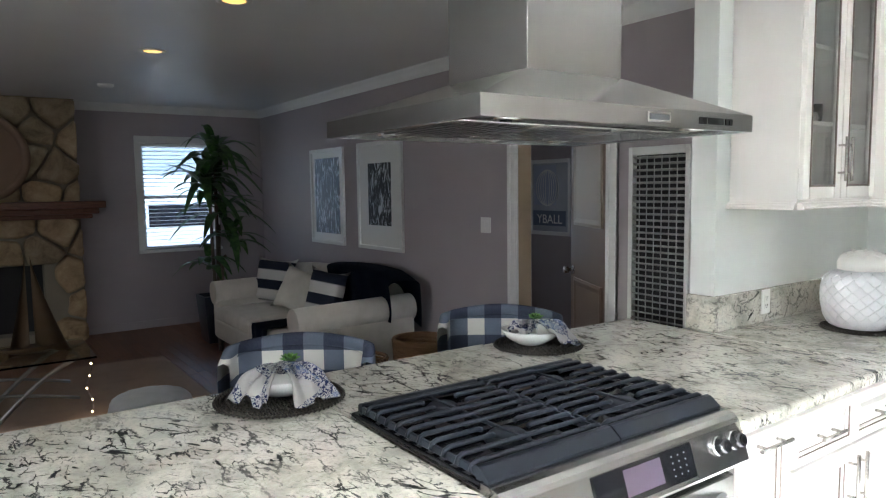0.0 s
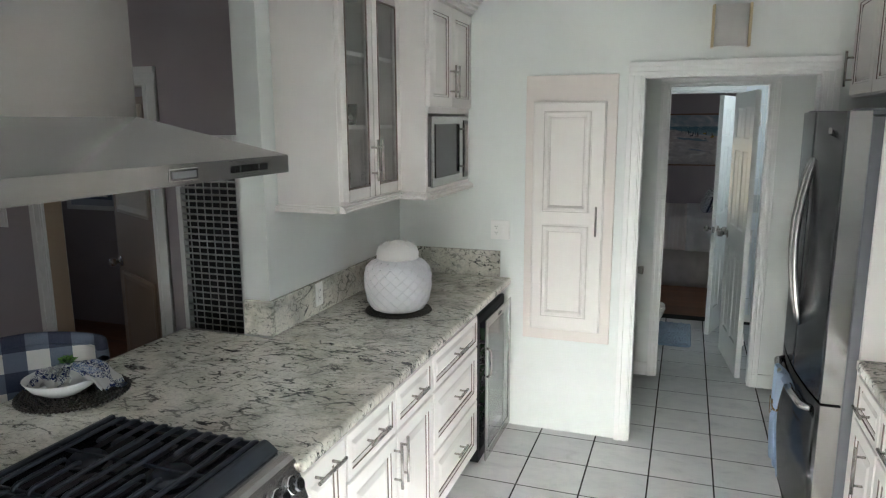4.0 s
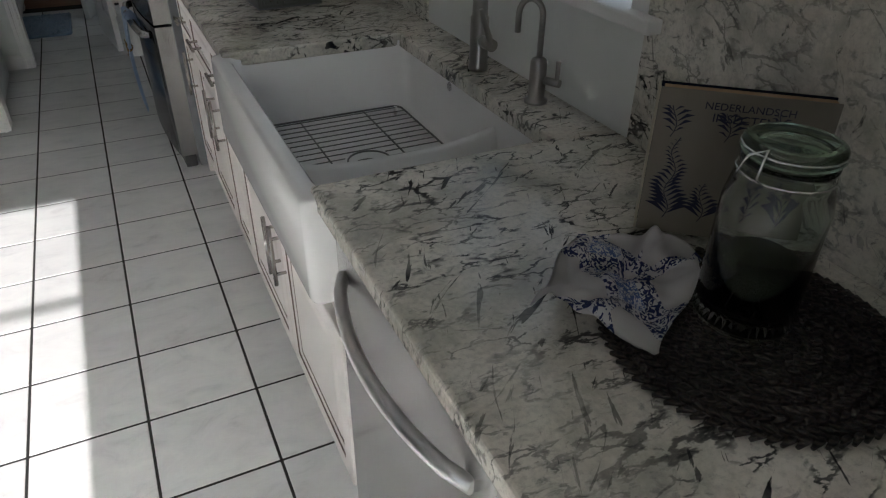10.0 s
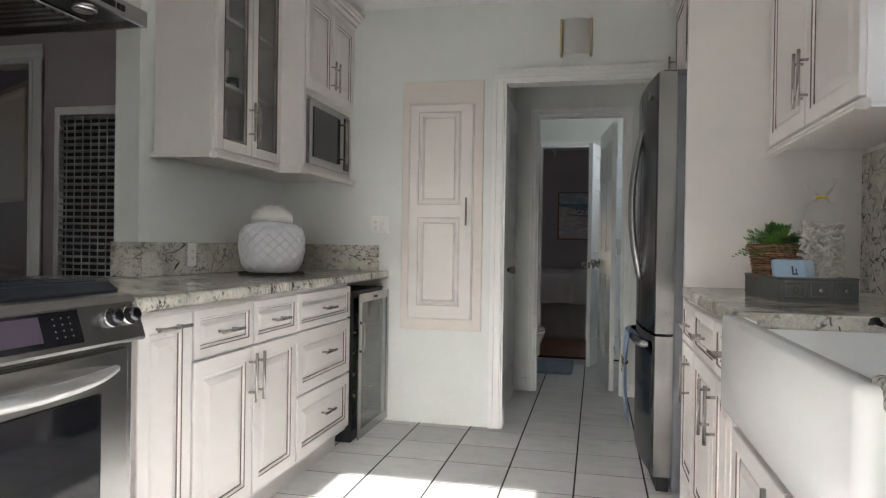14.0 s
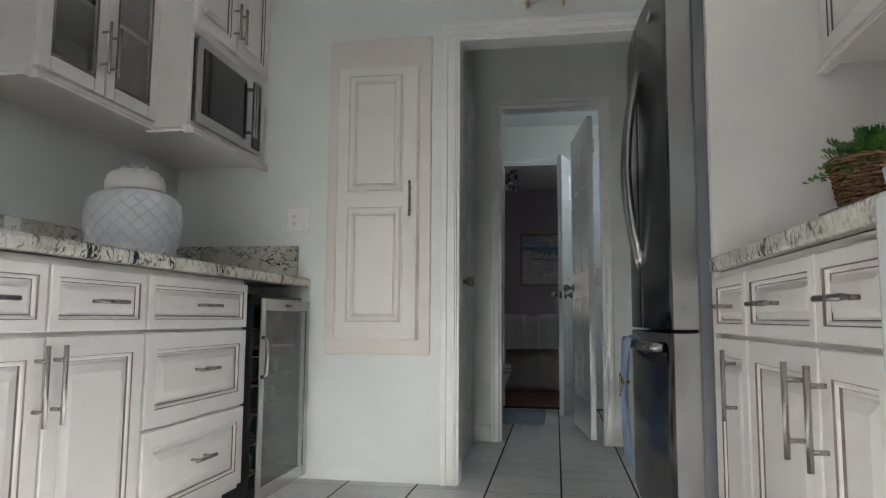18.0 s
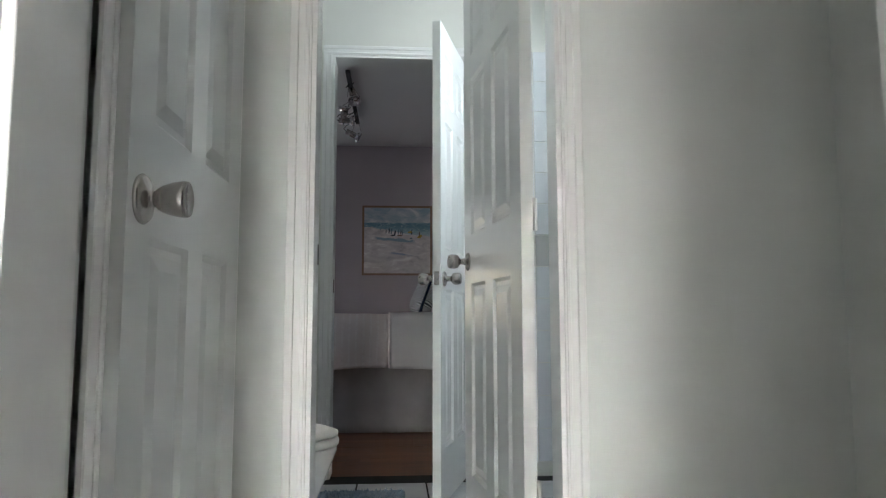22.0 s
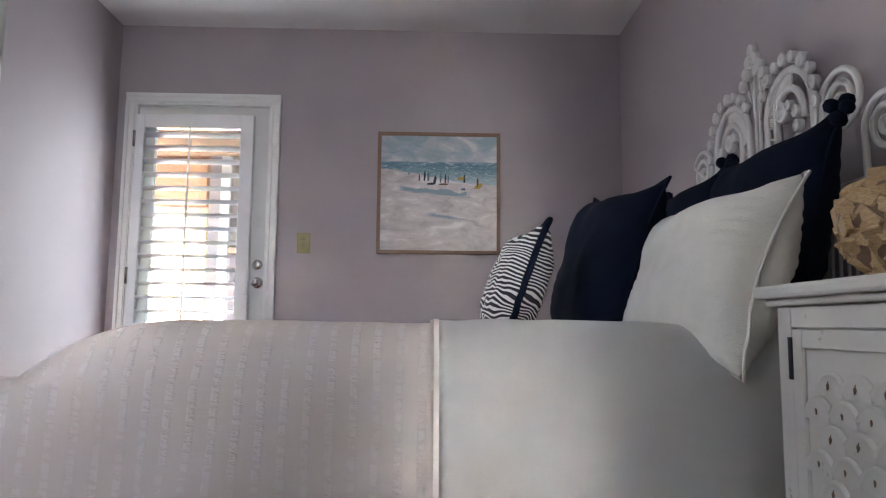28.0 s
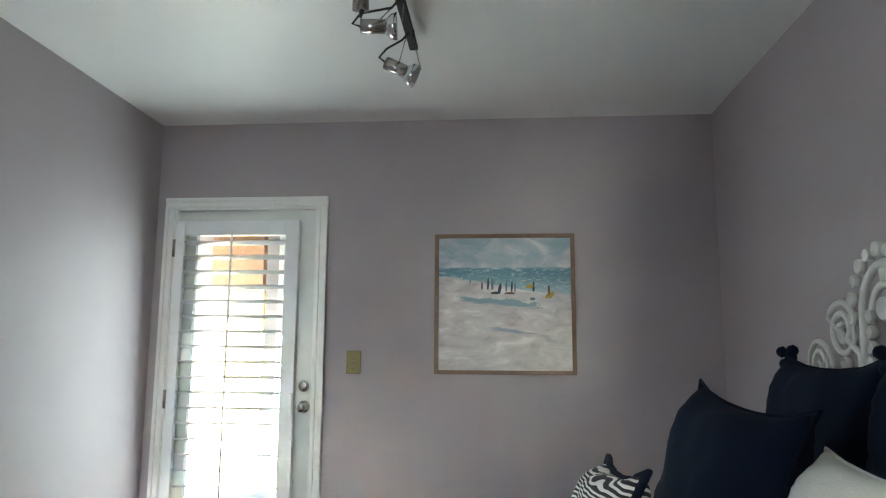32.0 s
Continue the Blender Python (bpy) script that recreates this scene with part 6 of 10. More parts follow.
lathe(bm, ((0.030, 0.0), (0.030, 0.008), (0.021, 0.012), (0.021, 0.105), (0.016, 0.112), (0.008, 0.116)), (0, 0, 0), 22)
part("body", bm, "tap_nickel", fb)
bm = B()
pts = [(0, 0, 0.11), (0, 0, 0.212)] + [(-0.021 * (1 - math.cos(math.pi * k / 10)), 0.021 * (1 - math.cos(math.pi * k / 10)), 0.212 + 0.040 * math.sin(math.pi * k / 10)) for k in range(1, 11)]
pts.append((pts[-1][0], pts[-1][1], 0.170))
tube(bm, pts, 0.0075, 10)
part("spout", bm, "tap_nickel", fb)
bm = B()
cyl(bm, (0.008, -0.012, 0.06), (0.03, -0.055, 0.06), 0.010, seg=12)
cyl(bm, (0.026, -0.047, 0.055), (0.026, -0.047, 0.115), 0.006, seg=10)
part("lever", bm, "tap_nickel", fb)

# window over the sink
WY0, WY1, WZ0, WZ1 = 1.235, 2.195, 1.225, 2.10
kw = thing("window_kitchen", "white-framed sink window with horizontal blinds", "window", kind="structure")
for c in ((WY0 - 0.056, WY0, WZ0, WZ1), (WY1, WY1 + 0.125, WZ0, WZ1), (WY0 - 0.056, WY1 + 0.125, WZ1, WZ1 + 0.075)):
    bm = B()
    box(bm, XR - 0.018, XR - 0.0005, c[0], c[1], c[2], c[3], 0.003)
    part("casing", bm, "trim", kw)
bm = B()
box(bm, XR - 0.055, XR + 0.115, WY0 - 0.105, WY1 + 0.045, WZ0 - 0.020, WZ0 + 0.010, 0.005, 2)
part("window_sill", bm, "trim", kw)
bm = B()
box(bm, XR - 0.012, XR - 0.0005, 1.1785, 2.2675, CT + 0.0005, WZ0 - 0.021, 0.001)
part("apron_panel", bm, "wall_white", kw)
for c in ((WY0 + 0.0005, WY0 + 0.05, WZ0 + 0.05, WZ1 - 0.05), (WY1 - 0.05, WY1 - 0.0005, WZ0 + 0.05, WZ1 - 0.05), (1.672, 1.757, WZ0 + 0.05, WZ1 - 0.05), (WY0 + 0.0005, WY1 - 0.0005, WZ0 + 0.0055, WZ0 + 0.05), (WY0 + 0.0005, WY1 - 0.0005, WZ1 - 0.05, WZ1 - 0.0005)):
    bm = B()
    box(bm, XR + 0.095, XR + 0.125, *c, 0.003)
    part("window_frame", bm, "window_frame", kw)
for y0, y1 in ((WY0 + 0.05, 1.672), (1.757, WY1 - 0.05)):
    bm = B()
    box(bm, XR + 0.108, XR + 0.112, y0, y1, WZ0 + 0.05, WZ1 - 0.05)
    pn = part("pane", bm, "glass", kw)
    pn.visible_shadow = False
bl = thing("window_blind", "white two-inch horizontal blind with its slats turned open", "blind")
bm = B()
box(bm, XR + 0.02, XR + 0.075, WY0 + 0.008, WY1 - 0.008, WZ1 - 0.055, WZ1 - 0.001, 0.003)
part("head_rail", bm, "shutter", bl)
bm0 = B()
box(bm0, -0.025, 0.025, WY0 + 0.012, WY1 - 0.012, -0.0014, 0.0014, 0.001)
slat_me = mesh_of("slat", bm0, "slat")
nsl = 20
for k in range(nsl):
    zz = WZ0 + 0.115 + (WZ1 - 0.07 - WZ0 - 0.115) * k / (nsl - 1)
    part("slat", slat_me, None, bl, at=pose(XR + 0.048, 0, zz, 0, -6, 0))
bm = B()
box(bm, XR + 0.022, XR + 0.074, WY0 + 0.010, WY1 - 0.010, WZ0 + 0.072, WZ0 + 0.092, 0.003)
part("bottom_rail", bm, "shutter", bl)
for y in (WY0 + 0.15, WY1 - 0.15, 1.72):
    bm = B()
    for x in (XR + 0.024, XR + 0.072):
        cyl(bm, (x, y, WZ0 + 0.08), (x, y, WZ1 - 0.05), 0.0009, seg=5)
    part("ladder_cord", bm, "plastic_white", bl)
bm = B()
cyl(bm, (XR + 0.008, WY0 + 0.19, 1.52), (XR + 0.008, WY0 + 0.19, WZ1 - 0.05), 0.004, seg=8)
part("wand", bm, "plastic_white", bl)

# wall cabinets on the sink wall


def wall_unit(name, x0, y0, y1, z0, z1, fronts, label, crown_y0=True, rail=True):
    t = thing(name, label, "wall cabinet", group="sink wall cabinets")
    carcass(t, x0, XR - 0.001, y0, y1, z0, z1)
    for kind, a, b, c0, c1, h_ in fronts:
        front(t, kind, FACE_R(x0, b, c0), b - a, c1 - c0, h_)
    if rail:
        moulding(t, [(x0, y0, XR - 0.001, y0), (x0, y0, x0, y1), (x0, y1, XR - 0.001, y1)][:2 if y1 > 3.3 else 3], 0.032, z0 - 0.030, [(0, -1), (-1, 0), (0, 1)], "light_rail", False)
    moulding(t, [(x0, y0, XR - 0.001, y0), (x0, y0, x0, y1), (x0, y1, XR - 0.001, y1)][:2 if y1 > 3.3 else 3], 0.085, z1, [(0, -1), (-1, 0), (0, 1)], "crown")
    return t


wall_unit("wall_cabinet", 1.355, 2.362, 3.395, 1.555, 2.50, [
    ("door", 2.367, 2.875, 1.565, 2.49, ("v", 0.028, 0.17, 0.20)), ("door", 2.88, 3.39, 1.565, 2.49, ("v", 0.482, 0.17, 0.20))], "cream wall cabinet with two raised-panel doors beside the sink window")
wall_unit("wall_cabinet", 1.36, -0.25, 1.04, 1.565, 2.50, [
    ("door", 0.40, 1.035, 1.575, 2.49, ("v", 0.60, 0.17, 0.20)), ("door", -0.245, 0.395, 1.575, 2.49, ("v", 0.028, 0.17, 0.20))], "cream wall cabinet with two raised-panel doors over the near counter")
bm = B()
box(bm, 1.0, XR - 0.001, 3.400, 3.432, 0.0, CEIL - 0.002, 0.002)
fs_ = thing("refrigerator_surround", "tall cream enamelled surround beside the refrigerator", "cabinet")
part("side_panel", bm, "cabinet", fs_)
wall_unit("fridge_top_cabinet", 1.06, 3.434, YF - 0.003, 2.00, 2.50, [
    ("door", 3.44, 3.883, 2.005, 2.49, ("v", 0.415, 0.13, 0.17)), ("door", 3.888, 4.332, 2.005, 2.49, ("v", 0.028, 0.13, 0.17))], "cream cabinet with two doors above the refrigerator", rail=False)

# refrigerator
rf = thing("refrigerator", "dark stainless french-door refrigerator with curved handles", "refrigerator", pose(0.885, 3.447, 0, 0, 0, 2.3) @ pose(-0.885, -3.447, 0))
bm = B()
box(bm, 0.965, 1.72, 3.445, 4.325, 0.02, 1.905, 0.004)
part("cabinet", bm, "steel_grey", rf)


def bowed(bm, y0, y1, z0, z1, x=0.885, bulge=0.028, n=10):
    """A door slab with a gently bowed front."""
    c = (3.445 + 4.325) / 2
    loops = []
    for k in range(n + 1):
        y = y0 + (y1 - y0) * k / n
        loops.append((x - bulge * (1 - ((y - c) / 0.44) ** 2), y))
    back = 0.962
    vb = [[bm.verts.new((px, py, zz)) for px, py in loops] + [bm.verts.new((back, y1, zz)), bm.verts.new((back, y0, zz))] for zz in (z0, z1)]
    m_ = len(vb[0])
    for k in range(m_):
        f = bm.faces.new((vb[0][k], vb[0][(k + 1) % m_], vb[1][(k + 1) % m_], vb[1][k]))
        f.smooth = k < n
        f.material_index = 1 if k >= n else 0
    bm.faces.new(vb[0][::-1])
    bm.faces.new(vb[1])
    bmesh.ops.recalc_face_normals(bm, faces=bm.faces[:])


for nm, y0, y1, z0, z1 in (("door", 3.447, 3.883, 0.735, 1.925), ("door", 3.889, 4.323, 0.735, 1.925), ("freezer_drawer", 3.447, 4.323, 0.085, 0.722)):
    bm = B()
    bowed(bm, y0, y1, z0, z1)
    dk = part(nm, bm, ("steel_dark", "steel_v"), rf)
    if nm == "door":
        yy = y1 - 0.03 if y0 < 3.5 else y0 + 0.03
        sgn = -1 if y0 < 3.5 else 1
        bm = B()
        pts = [(0.862 - 0.052 * math.sin(math.pi * k / 16) ** 0.85, yy + sgn * 0.012 * (math.sin(math.pi * k / 16)), 0.958 + 0.765 * k / 16) for k in range(17)]
        tube(bm, pts, 0.0145, 10)
        part("handle", bm, "steel", dk, "long bowed chrome handle")
    else:
        bm = B()
        tube(bm, [(0.872, 3.53, 0.675), (0.836, 3.56, 0.675), (0.823, 3.70, 0.675), (0.820, 3.885, 0.675), (0.823, 4.05, 0.675), (0.836, 4.16, 0.675), (0.872, 4.19, 0.675)], 0.018, 10)
        part("handle", bm, "steel", dk)
bm = B()
box(bm, 0.955, 0.975, 3.47, 4.30, 0.725, 0.733)
part("seal", bm, "black_matte", rf)
bm = B()
box(bm, 0.90, 0.955, 3.46, 4.31, 0.015, 0.078, 0.003)
part("kick_grille", bm, "black_matte", rf)
for y in (3.455, 4.27):
    bm = B()
    box(bm, 0.90, 1.02, y, y + 0.045, 1.906, 1.935, 0.006)
    part("hinge_cover", bm, "steel_grey", rf)
bm = B()
box(bm, 0.8615, 0.8635, 3.60, 3.66, 1.835, 1.86)
part("badge", bm, "chrome", rf)

# towel on the freezer handle
tw = thing("dish_towel", "pale blue dish towel tied with raffia on the freezer handle", "towel", pose(0.007, 0, 0))
bm = B()


def towel_fn(u, v):
    pinch = 0.35 + 0.65 * abs(v - 0.42) ** 0.6 * 1.25
    y = 3.875 + (u - 0.5) * 0.34 * pinch
    z = 0.698 - 0.46 * v if v > 0.08 else 0.698 - 0.46 * v
    return (0.777 - 0.008 * math.sin(u * 14 + v * 3) - 0.012 * math.sin(math.pi * v), y, z + 0.012 * math.sin(u * 6))


grid(bm, 22, 26, towel_fn)
grid(bm, 22, 6, lambda u, v: (0.777 - 0.008 * math.sin(u * 14) + 0.055 * v, 3.875 + (u - 0.5) * 0.34 * 0.85, 0.698 + 0.012 * math.sin(u * 6) * (1 - v) + 0.012 * math.sin(math.pi * v) - 0.05 * v * v))
bmesh.ops.solidify(bm, geom=bm.faces[:], thickness=0.003)
part("cloth", bm, "towel_blue", tw)
bm = B()
for k in range(3):
    tube(bm, [(0.766 - 0.014 * math.sin(a * 0.5), 3.875 + 0.066 * math.cos(a * 0.5), 0.53 + 0.004 * k + 0.003 * math.sin(a)) for a in range(13)], 0.002, 5)
for s in (-1, 1):
    tube(bm, [(0.762, 3.877, 0.53), (0.75, 3.897 + 0.02 * s, 0.53 + 0.03 * s), (0.75, 3.932, 0.52 + 0.04 * s), (0.755, 3.947 + 0.02 * s, 0.47)], 0.0018, 5)
part("raffia_tie", bm, "straw", tw)


# ---- doors ----
PANEL = ((0.0, 0.0, 0), (0.010, -0.009, 0), (0.022, -0.009, 0), (0.046, -0.002, 0), (0.048, -0.002, 0))


def cup_knob(parent, x, z, y, out):
    """An older knob: a domed rosette, a thin neck and a cup that widens to a flat end."""
    bm = B()
    lathe(bm, ((0.036, 0.0), (0.037, 0.003), (0.033, 0.008), (0.020, 0.013), (0.012, 0.015), (0.012, 0.022), (0.0155, 0.024), (0.020, 0.032), (0.0245, 0.046), (0.027, 0.062), (0.0255, 0.067), (0.021, 0.068), (0.019, 0.066), (0.001, 0.066)), (0, 0, 0), 28)
    return part("door_knob", bm, "nickel", parent, "worn nickel cup-shaped knob", pose(x, y, z, 90 if out < 0 else -90, 0, 0))


def knob(parent, x, z, y, out, style="nickel"):
    """A round lever-less knob with its rosette, on one face of a leaf; out is the way along y."""
    bm = B()
    m = pose(x, y, z, 90 if out < 0 else -90, 0, 0)
    lathe(bm, ((0.033, 0.0), (0.034, 0.003), (0.030, 0.007), (0.013, 0.010), (0.011, 0.030), (0.014, 0.034), (0.023, 0.040), (0.0265, 0.050), (0.026, 0.066), (0.022, 0.075), (0.012, 0.078), (0.001, 0.078)), (0, 0, 0), 26)
    return part("door_knob", bm, style, parent, "satin nickel door knob", m)


def hinge(parent, x, y, z):
    bm = B()
    cyl(bm, (x, y, z - 0.045), (x, y, z + 0.045), 0.0065, seg=10)
    box(bm, x - 0.001, x + 0.035, y - 0.001, y + 0.001, z - 0.044, z + 0.044)
    return part("hinge", bm, "plastic_white", parent)


def six_panel(name, m, w, h, label, knob_z=0.965, knob_x=None, hinges=True, strike=True, thick=0.036, cup=False):
    """A moulded six-panel door leaf: hinge edge at the origin, width along x, faces to -y and +y."""
    t = thing(name, label, "door", m, kind="structure")
    st, mu = 0.105 * w / 0.70, 0.095 * w / 0.70
    zs = [(0.0, 0.225), (0.90, 1.075), (1.655, 1.745), (h - 0.115, h)]
    c0, c1 = w / 2 - mu / 2, w / 2 + mu / 2
    pieces = [("stile", 0, st, 0, h), ("stile", w - st, w, 0, h)] + [("rail", st, w - st, a, b) for a, b in zs]
    pieces += [("mullion", c0, c1, a, b) for a, b in ((0.225, 0.90), (1.075, 1.655), (1.745, h - 0.115))]
    for nm, x0, x1, a, b in pieces:
        bm = B()
        box(bm, x0, x1, 0, thick, a, b)
        part(nm, bm, "door_white", t)
    for a, b in ((0.225, 0.90), (1.075, 1.655), (1.745, h - 0.115)):
        for x0, x1 in ((st, c0), (c1, w - st)):
            bm = B()
            panel_loops(bm, x1 - x0, b - a, PANEL, x0, a, 0.0, -1)
            panel_loops(bm, x1 - x0, b - a, PANEL, x0, a, thick, 1)
            part("panel", bm, "door_white", t)
    kx = w - 0.062 if knob_x is None else knob_x
    turn = cup_knob if cup else knob
    turn(t, kx, knob_z, 0.0, -1)
    turn(t, kx, knob_z, thick, 1)
    if strike:
        bm = B()
        box(bm, w, w + 0.0012, 0.007, thick - 0.007, knob_z - 0.029, knob_z + 0.029, 0.0004)
        lp = part("latch_plate", bm, "nickel", t)
        bm = B()
        cyl(bm, (w + 0.001, thick / 2, knob_z), (w + 0.009, thick / 2, knob_z), 0.008, seg=12)
        part("latch_bolt", bm, "nickel", lp)
    if hinges:
        for z in (0.30, h / 2 + 0.02, h - 0.20):
            hinge(t, -0.004, -0.003, z)
    return t


# bathroom leaf, swung in against the tub side; bedroom leaf, swung into the bathroom
six_panel("door_bathroom", pose(0.764, 5.660, 0.012, 0, 0, 97.0), 0.705, 2.085, "white six-panel bathroom door standing open", 0.982)
six_panel("door_bedroom", pose(0.712, 7.270, 0.012, 0, 0, 252.9), 0.585, 2.085, "white six-panel bedroom door standing open into the bathroom", 0.945)
six_panel("door_closet", pose(-0.018, 5.411, 0.010, 0, 0, -90), 0.655, 2.085, "white six-panel closet door, closed", 0.952, 0.602, False, False, cup=True)
clh = thing("closet_hinge_set", "white door hinges on the closet casing", "hinge", kind="structure")
for z in (0.335, 1.92):
    bm = B()
    cyl(bm, (0.006, 5.420, z - 0.05), (0.006, 5.420, z + 0.05), 0.008, seg=10)
    box(bm, 0.0075, 0.0095, 5.420, 5.447, z - 0.048, z + 0.048)
    part("hinge", bm, "nickel", clh)
# brass strike in the bedroom jamb
bm = B()
box(bm, 0.0645, 0.0665, 7.322, 7.352, 0.915, 0.985, 0.0006)
box(bm, 0.0640, 0.0672, 7.318, 7.326, 0.922, 0.978, 0.0006)
solid("strike_plate", bm, "nickel", "nickel strike plate in the white bedroom door jamb", "strike plate")
bst = thing("strike_plate", "nickel strike plate with a dark latch hole in the bathroom jamb", "strike plate")
bm = B()
box(bm, 0.1772, 0.1786, 5.621, 5.641, 0.930, 0.985, 0.0005)
part("plate", bm, "nickel", bst)
bm = B()
box(bm, 0.1786, 0.1790, 5.627, 5.637, 0.946, 0.970)
part("latch_hole", bm, "plastic_dark", bst)

# ---- living room ----
fp = thing("fireplace", "honey-coloured fieldstone chimney breast with a dark firebox", "fireplace")
FXF = -7.98
bm = B()
for y0, y1, z0, z1 in ((-1.35, -0.42, 0, CEIL), (0.86, 1.235, 0, CEIL), (-0.42, 0.86, 0.86, CEIL), (-0.42, 0.86, 0, 0.12)):
    box(bm, LX0 + 0.001, FXF, y0, y1, z0, z1)
part("mortar_core", bm, "mortar", fp)
bm = B()
box(bm, LX0 + 0.002, LX0 + 0.02, -0.42, 0.86, 0.12, 0.86)
part("firebox_back", bm, "black_matte", fp)


def clip_poly(pts, nx, ny, d):
    """Keeps the part of a flat polygon where nx * a + ny * b <= d."""
    out = []
    for (a0, b0), (a1, b1) in zip(pts, pts[1:] + pts[:1]):
        s0, s1 = nx * a0 + ny * b0 - d, nx * a1 + ny * b1 - d
        if s0 <= 0:
            out.append((a0, b0))
        if (s0 < 0 < s1) or (s1 < 0 < s0):
            q = s0 / (s0 - s1)
            out.append((a0 + (a1 - a0) * q, b0 + (b1 - b0) * q))
    return out


rng = random.Random(11)
seeds = []
for r_ in range(9):
    for c_ in range(8):
        seeds.append((-1.52 + 0.37 * c_ + 0.18 * (r_ % 2) + rng.uniform(-0.11, 0.11), 0.12 + 0.30 * r_ + rng.uniform(-0.10, 0.10)))
for sy, sz in seeds:
    if -0.44 < sy < 0.88 and sz < 0.86:
        continue
    cell = [(-1.34, 0.01), (1.24, 0.01), (1.24, CEIL - 0.01), (-1.34, CEIL - 0.01)]
    if sz < 0.95 and sy > 0.8:
        cell = clip_poly(cell, -1, 0, -0.87)
    elif sz < 0.95 and sy < -0.4:
        cell = clip_poly(cell, 1, 0, -0.43)
    else:
        cell = clip_poly(cell, 0, -1, -0.87)
    for oy, oz in seeds:
        if (oy, oz) != (sy, sz) and cell:
            nx, ny = oy - sy, oz - sz
            cell = clip_poly(cell, nx, ny, (oy * oy + oz * oz - sy * sy - sz * sz) / 2 - 0.013 * math.hypot(nx, ny))
    if len(cell) < 3:
        continue
    bm = B()
    dep = rng.uniform(0.06, 0.11)
    cy, cz = sum(p[0] for p in cell) / len(cell), sum(p[1] for p in cell) / len(cell)
    rings = []
    for x_, f_ in ((-0.02, 1.0), (dep * 0.55, 0.99), (dep * 0.9, 0.93), (dep, 0.80)):
        ring = []
        for (a0, b0), (a1, b1) in zip(cell, cell[1:] + cell[:1]):
            for q in (0.12, 0.5, 0.88):
                p = Vector((x_, cy + (a0 + (a1 - a0) * q - cy) * f_, cz + (b0 + (b1 - b0) * q - cz) * f_))
                nn = noise.noise_vector(p * 6.0)
                ring.append(bm.verts.new(p + Vector((0.4 * nn.x, 0.5 * nn.y, 0.5 * nn.z)) * 0.035))
        rings.append(ring)
    for r0, r1 in zip(rings, rings[1:]):
        for k in range(len(r0)):
            bm.faces.new((r0[k], r0[(k + 1) % len(r0)], r1[(k + 1) % len(r0)], r1[k]))
    top = bm.verts.new(Vector((dep + 0.012, cy, cz)))
    for k in range(len(rings[-1])):
        bm.faces.new((rings[-1][k], rings[-1][(k + 1) % len(rings[-1])], top))
    bmesh.ops.recalc_face_normals(bm, faces=bm.faces[:])
    smooth_bm(bm)
    part("stone", bm, "stone", fp, at=pose(FXF, 0, 0))
mt = thing("mantel_shelf", "dark red wooden mantel beam on the stone chimney breast", "mantel")
bm = B()
box(bm, -7.985, -7.64, -1.6, 1.445, 1.455, 1.530, 0.012, 2)
part("shelf", bm, "mantel", mt)
bm = B()
box(bm, -7.985, -7.70, -1.52, 1.385, 1.395, 1.455, 0.01, 2)
box(bm, -7.985, -7.78, -1.46, 1.33, 1.345, 1.395, 0.01, 2)
part("corbel_moulding", bm, "mantel", mt)
mr = thing("round_mirror", "large round mirror with a wooden beaded frame above the mantel", "mirror", pose(-7.86, 0.335, 1.985, 0, 90, 0))
bm = B()
lathe(bm, ((0.375, 0.0), (0.455, 0.0), (0.462, 0.02), (0.44, 0.045), (0.41, 0.048), (0.385, 0.035), (0.375, 0.02)), (0, 0, 0), 56)
part("frame", bm, "frame_wood", mr)
bm = B()
lathe(bm, ((0.378, 0.012), (0.001, 0.0125)), (0, 0, 0), 56)
part("glass", bm, "mirror", mr)

# window by the fireplace
lw = thing("window_living", "white-cased window with horizontal blinds", "window", kind="structure")
for c in ((1.86, 1.93, 0.93, 2.19), (2.74, 2.81, 0.93, 2.19), (1.86, 2.81, 2.19, 2.27)):
    bm = B()
    box(bm, LX0 + 0.0005, LX0 + 0.022, c[0], c[1], c[2], c[3], 0.003)
    part("casing", bm, "trim", lw)
bm = B()
box(bm, LX0 - 0.10, LX0 + 0.06, 1.85, 2.82, 0.895, 0.93, 0.004)
part("window_sill", bm, "trim", lw)
for c in ((1.931, 1.965, 0.931, 2.189), (2.705, 2.739, 0.931, 2.189), (1.965, 2.705, 0.931, 0.97), (1.965, 2.705, 2.15, 2.189), (1.965, 2.705, 1.53, 1.575)):
    bm = B()
    box(bm, LX0 - 0.095, LX0 - 0.06, *c, 0.003)
    part("window_frame", bm, "trim", lw)
bm = B()
box(bm, LX0 - 0.08, LX0 - 0.076, 1.965, 2.705, 0.97, 2.15)
pn = part("pane", bm, "glass", lw)
pn.visible_shadow = False
lb = thing("window_blind", "white horizontal blind tilted open in the living room window", "blind")
bm0 = B()
box(bm0, -0.022, 0.022, 1.935, 2.735, -0.0012, 0.0012)
me = mesh_of("slat", bm0, "shutter")
for k in range(27):
    part("slat", me, None, lb, at=pose(LX0 - 0.028, 0, 0.955 + 0.0455 * k, 0, -8, 0))

